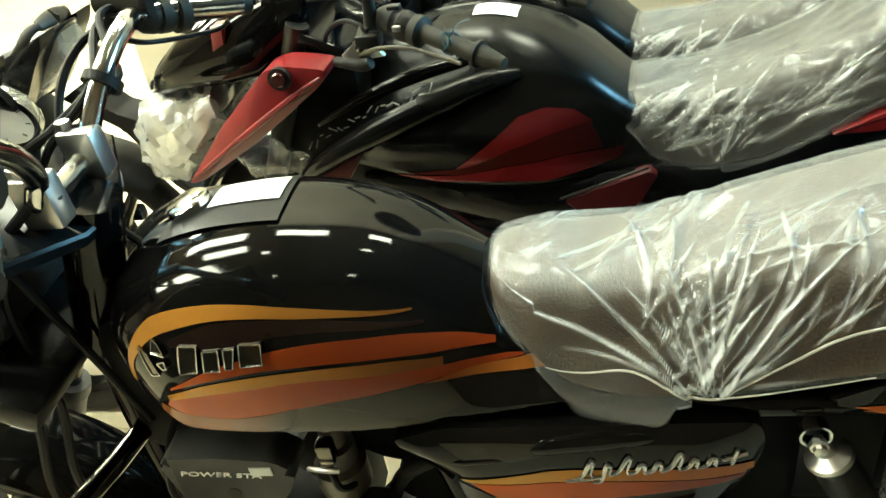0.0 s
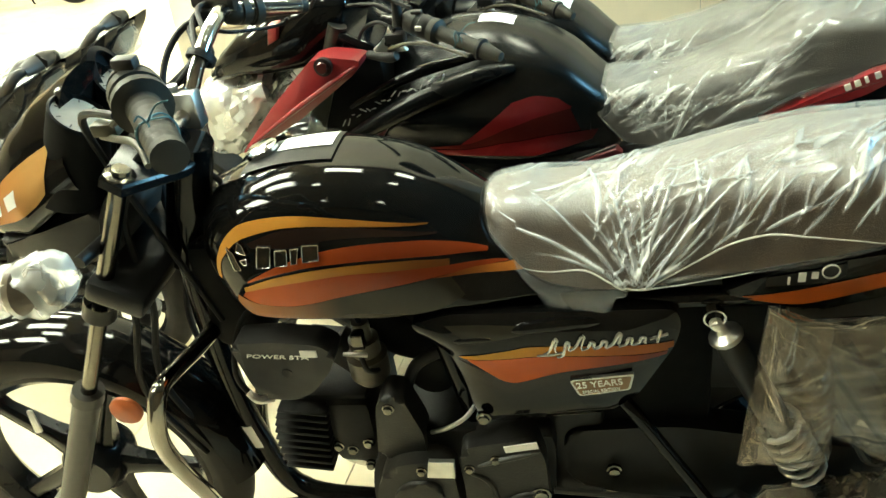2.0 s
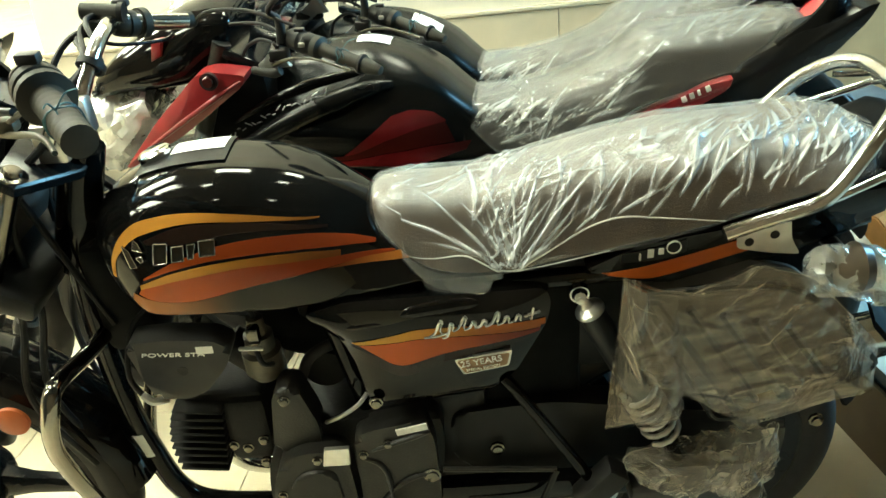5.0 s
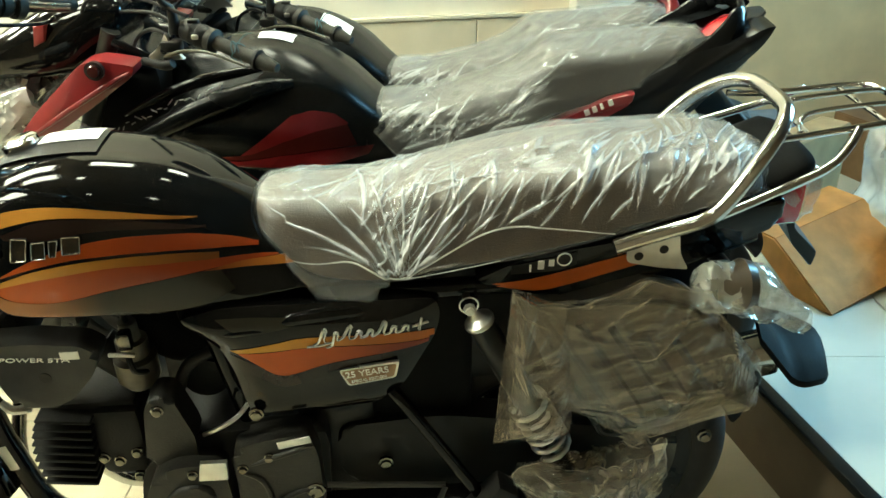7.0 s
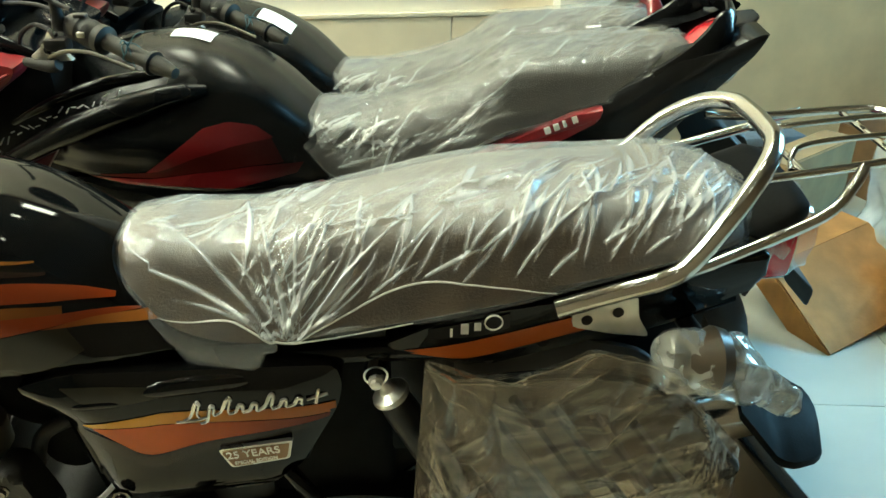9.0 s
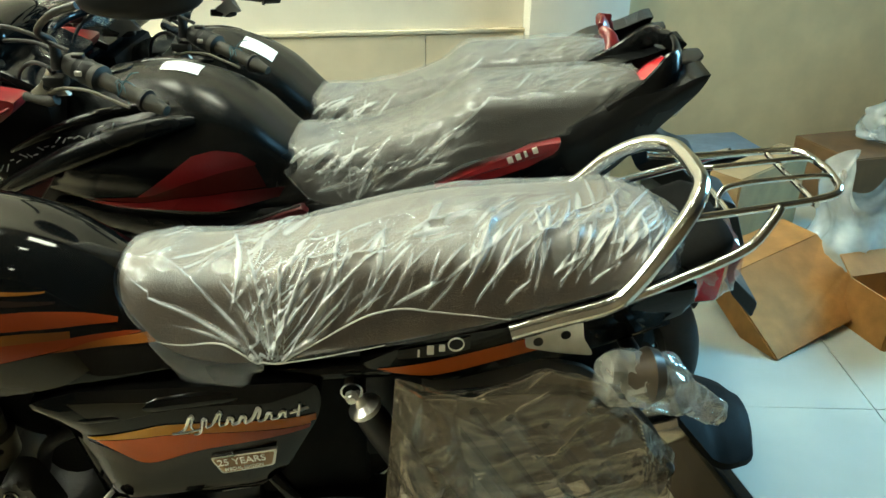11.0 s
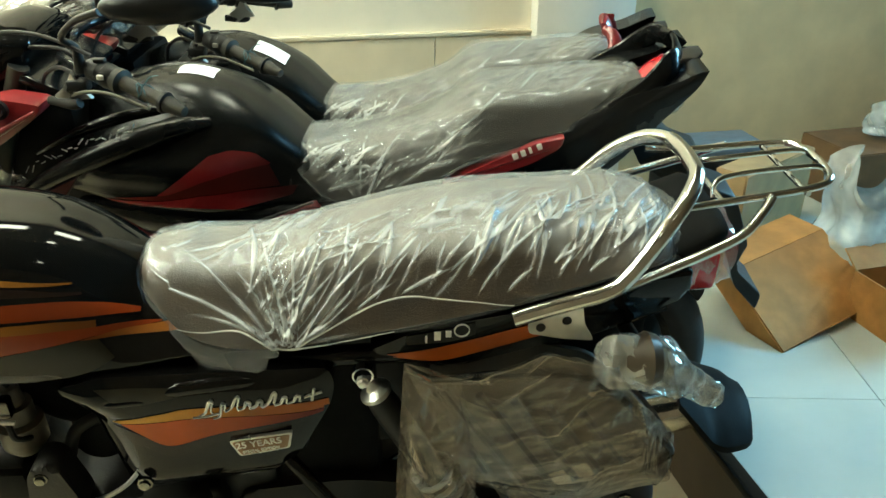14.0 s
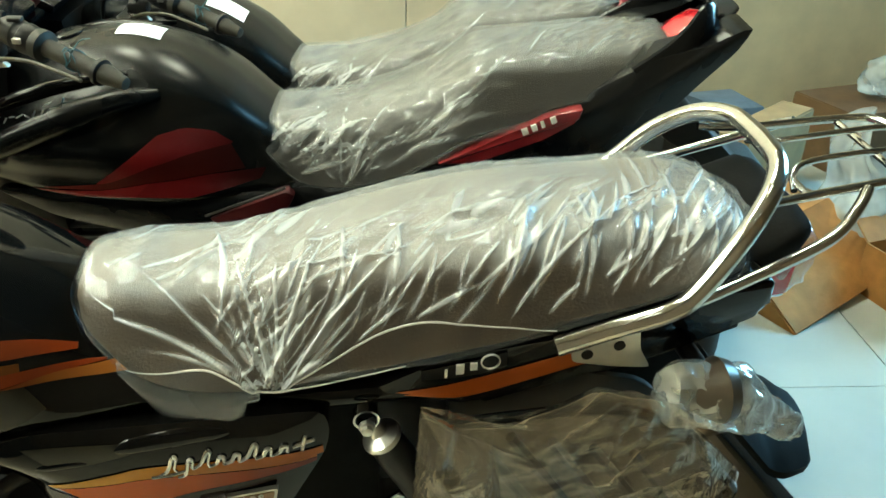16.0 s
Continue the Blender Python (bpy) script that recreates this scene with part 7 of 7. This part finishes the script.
    part("frame", tube([(0.45, 0, 0.9), (0.5, 0, 0.6), (0.56, 0, 0.25), (0.9, 0, 0.25), (0.95, 0, 0.6), (1.4, 0, 0.85)], 0.025, 12), SATIN_BLACK, t)
    part("under_tail", box((0.95, -0.09, 0.6), (1.38, 0.09, 0.78), None, 0.04), BLACK_PLASTIC, t)
    part("swing_arm", box((0.86, -0.13, 0.29), (1.46, -0.09, 0.34), None, 0.01), SATIN_BLACK, t)
    part("swing_arm", box((0.86, 0.09, 0.29), (1.46, 0.13, 0.34), None, 0.01), SATIN_BLACK, t)
    part("rear_mudguard", arc_fender(XR, R, 0.345, 0.08, 60, 140), BLACK_PLASTIC, t)
    part("plate_hanger", plate(rounded([(1.5, 0.79), (1.56, 0.82), (1.64, 0.74), (1.7, 0.72), (1.745, 0.61), (1.722, 0.57), (1.74, 0.545), (1.795, 0.495), (1.79, 0.455), (1.735, 0.515), (1.695, 0.61), (1.65, 0.69)], 0.01, 2), -0.05, 0.05, 0.004), BLACK_PLASTIC, t, "black number plate hanger")
    part("exhaust", tube([(0.9, 0.14, 0.3), (1.1, 0.15, 0.33), (1.5, 0.17, 0.45)], [0.02, 0.045, 0.05], 16), SATIN_BLACK, t)
    part("side_stand", tube([(0.8, -0.1, 0.25), (0.82, -0.2, 0.1), (0.83, -0.27, 0.012)], 0.012, 10), SATIN_BLACK, t)
    if detail:
        part("polythene_scrap", bag((0.3, -0.15, 0.83), (0.34, -0.16, 0.8), 0.03, 0.035, (0.4, -0.15, 0.775), 8.0), FILM_CLEAR, t, "crumpled scrap of polythene")
    return t


def stand_at(x, y, yaw, lean=6):
    return Matrix.Translation((x, y, 0)) @ Matrix.Rotation(radians(yaw), 4, "Z") @ Matrix.Rotation(radians(lean), 4, "X")


sport_bike(stand_at(-0.6178, 1.4364, -13), "black and red motorcycle with a stepped seat under polythene", RED, DULL_RED, SATIN_BLACK)
sport_bike(stand_at(-0.53, 1.78, -17.0), "black motorcycle with a red grab handle, seat under polythene", SATIN_BLACK, None, RED, detail=False, wrapped=True, bar_at=(0.09, 0.05, -0.03), label_x=0.738, label_y=-0.045)
row = sport_bike(stand_at(-2.305, 1.85, -13) @ Matrix.Scale(0.9, 4), "dusty black motorcycle with a pale tail lamp", DUSTY_PANEL, None, DUSTY_PANEL, False, DUSTY_LENS, False)
part("polythene_bag", bag((1.35, -0.17, 0.86), (1.45, -0.19, 0.79), 0.07, 0.085, (1.53, -0.2, 0.66), 6.0, 0.75, 50, 48, 0.02, 14), FILM_BAG_WARM, row, "dusty crumpled polythene bag", True, 25)
copy_thing(row, stand_at(-2.3, 2.278, -13))
far = copy_thing(row, stand_at(-4.1, 8.4, 176, 4))
far["label"] = "black motorcycle parked across the hall"

# ---------------------------------------------------------------- cartons and bags on the raised floor
def carton(label, corner, u, v, w, thick=0.004, open_top=True, mat=None, bulge=0.0):
    """A cardboard box from a corner and three edge vectors, with four flaps when it is open."""
    t = thing("cardboard_box", label, "box", Matrix.Translation(corner), "cardboard boxes")
    U, V, W = Vector(u), Vector(v), Vector(w)
    def slab(o, a, b):
        n = a.cross(b).normalized() * thick
        bm = bmesh.new()
        ring = [o, o + a, o + a + b, o + b]
        loft([ring, [p + n for p in ring]], bm)
        return bm
    O = Vector((0, 0, 0))
    for o, a, b in ((O, U, W), (O + V, W, U), (O, W, V), (O + U, V, W)):
        part("side_panel", slab(o, a, b), mat or CARD, t, "", False)
    part("bottom_panel", slab(O, V, U), mat or CARD, t, "", False)
    if open_top:
        for o, a, b in ((W, U, (W * 0.35 - V * 0.3)), (W + V, (W * 0.3 + V * 0.35), U)):
            part("flap", slab(o, a, b), mat or CARD, t, "", False)
    else:
        part("lid", slab(W, U, V), mat or CARD, t, "", False)
    if bulge:                                   # the broad side is creased from corner to edge and bellies out
        n = (U.cross(W)).normalized() * bulge
        bm = bmesh.new()
        q = [bm.verts.new(p) for p in (O, U, U + W, W, U + W * 0.5 + n)]
        for ids in ((0, 1, 4), (0, 4, 2), (0, 2, 3), (1, 2, 4)):
            bm.faces.new([q[i] for i in ids])
        bmesh.ops.bevel(bm, geom=[e for e in bm.edges if q[0] in e.verts and q[4] in e.verts], offset=0.012, segments=4, affect="EDGES")
        part("bellied_panel", bm, mat or CARD, t, "soft creased side", True, 50)
    return t


carton("brown cardboard carton lying tilted on the white floor", (1.335, 1.112, STEP_Z + 0.001), (0.355, 0.129, 0.03), (-0.03, 0.11, 0.0), (-0.06, 0.19, 0.13), open_top=False, bulge=0.03)
carton("tall beige cardboard carton standing by the partition", (1.48, 1.6, STEP_Z), (0.35, 0.19, 0), (-0.045, 0.083, 0), (0, 0, 0.265), open_top=False, mat=CARD_PALE)
carton("dark brown cardboard carton standing by the partition", (2.04, 1.83, STEP_Z), (0.5, 0.04, 0), (-0.03, 0.26, 0), (0, 0, 0.21), open_top=False, mat=CARD_DARK)
carton("low brown cardboard carton on the white floor", (1.62, 1.1, STEP_Z), (0.3, 0.02, 0), (-0.01, 0.15, 0), (0, 0, 0.13))
case = thing("storage_case", "black case with a blue-grey lid by the partition", "case", Matrix.Translation((1.62, 2.05, STEP_Z)))
part("body", box((-0.17, -0.09, 0), (0.17, 0.09, 0.19), None, 0.012), BLACK_PLASTIC, case)
part("lid", box((-0.175, -0.095, 0.191), (0.175, 0.095, 0.222), None, 0.01), BLUE_GREY, case, "blue-grey lid")


def loose_bag(label, base, size, seed, film):
    """A slack polythene bag standing on the floor or on a box."""
    rings = []
    for i in range(36):
        f = i / 35
        ring = []
        for k in range(60):
            a = 2 * math.pi * k / 60
            r = (1 - 0.35 * f + 0.2 * math.sin(3 * a + seed) * f + 0.22 * noise.noise(Vector((math.cos(a) * 2, math.sin(a) * 2, f * 3 + seed)))) * (0.25 + 0.75 * min(f / 0.15, 1))
            top = size[2] * f * (1 + 0.25 * math.sin(2 * a + seed) * f)
            ring.append(Vector((size[0] * r * math.cos(a), size[1] * r * math.sin(a), top)))
        rings.append(ring)
    bm = crumple(loft(rings, None, False), 0.012, 7, seed)
    z0 = min(v.co.z for v in bm.verts)
    for v in bm.verts:
        v.co.z -= z0
    ob = part("polythene_bag", bm, film, None, "", True, 60)
    ob.matrix_basis = Matrix.Translation(base)
    return tagged(ob, label, "bag", "loose bags")


loose_bag("white slack polythene bag standing behind the low carton", (1.77, 1.42, STEP_Z), (0.19, 0.14, 0.32), 2.0, FILM_WHITE)
loose_bag("clear bubble polythene bundle on the dark carton", (2.26, 1.95, STEP_Z + 0.2145), (0.1, 0.09, 0.15), 6.0, FILM_WHITE)

# ---------------------------------------------------------------- floor and wall pieces
tiles(floor, FLOOR, -9, STEP_X, -1.6, 11, 0.0, 0.6, -13)
tiles(floor_raised, MARBLE, STEP_X + 0.02, 6, -1.6, WALL_Y + 0.02, STEP_Z, 0.6, -13)

dado = setting("dado", box((-0.93, WALL_Y - 0.012, 0), (1.0, WALL_Y - 0.001, 0.76)), GROUT, "tiled lower part of the wall", "dado")
for i in range(4):
    for j in range(2):
        x0, x1 = max(-0.93, -1.12 + 0.6 * i), min(1.0, -0.52 + 0.6 * i)
        part("tile", box((x0 + 0.0015, WALL_Y - 0.02, 0.19 + 0.3 * j - (0.19 if j == 0 else 0)), (x1 - 0.0015, WALL_Y - 0.0125, 0.4885 + 0.288 * j), None, 0.0015, None, 1), WALL_TILE, dado, "", False)
setting("ledge", box((-0.93, WALL_Y - 0.024, 0.7775), (1.0, WALL_Y - 0.0005, 0.79), None, 0.002), WALL_TILE, "thin tile edge on top of the dado", "trim")
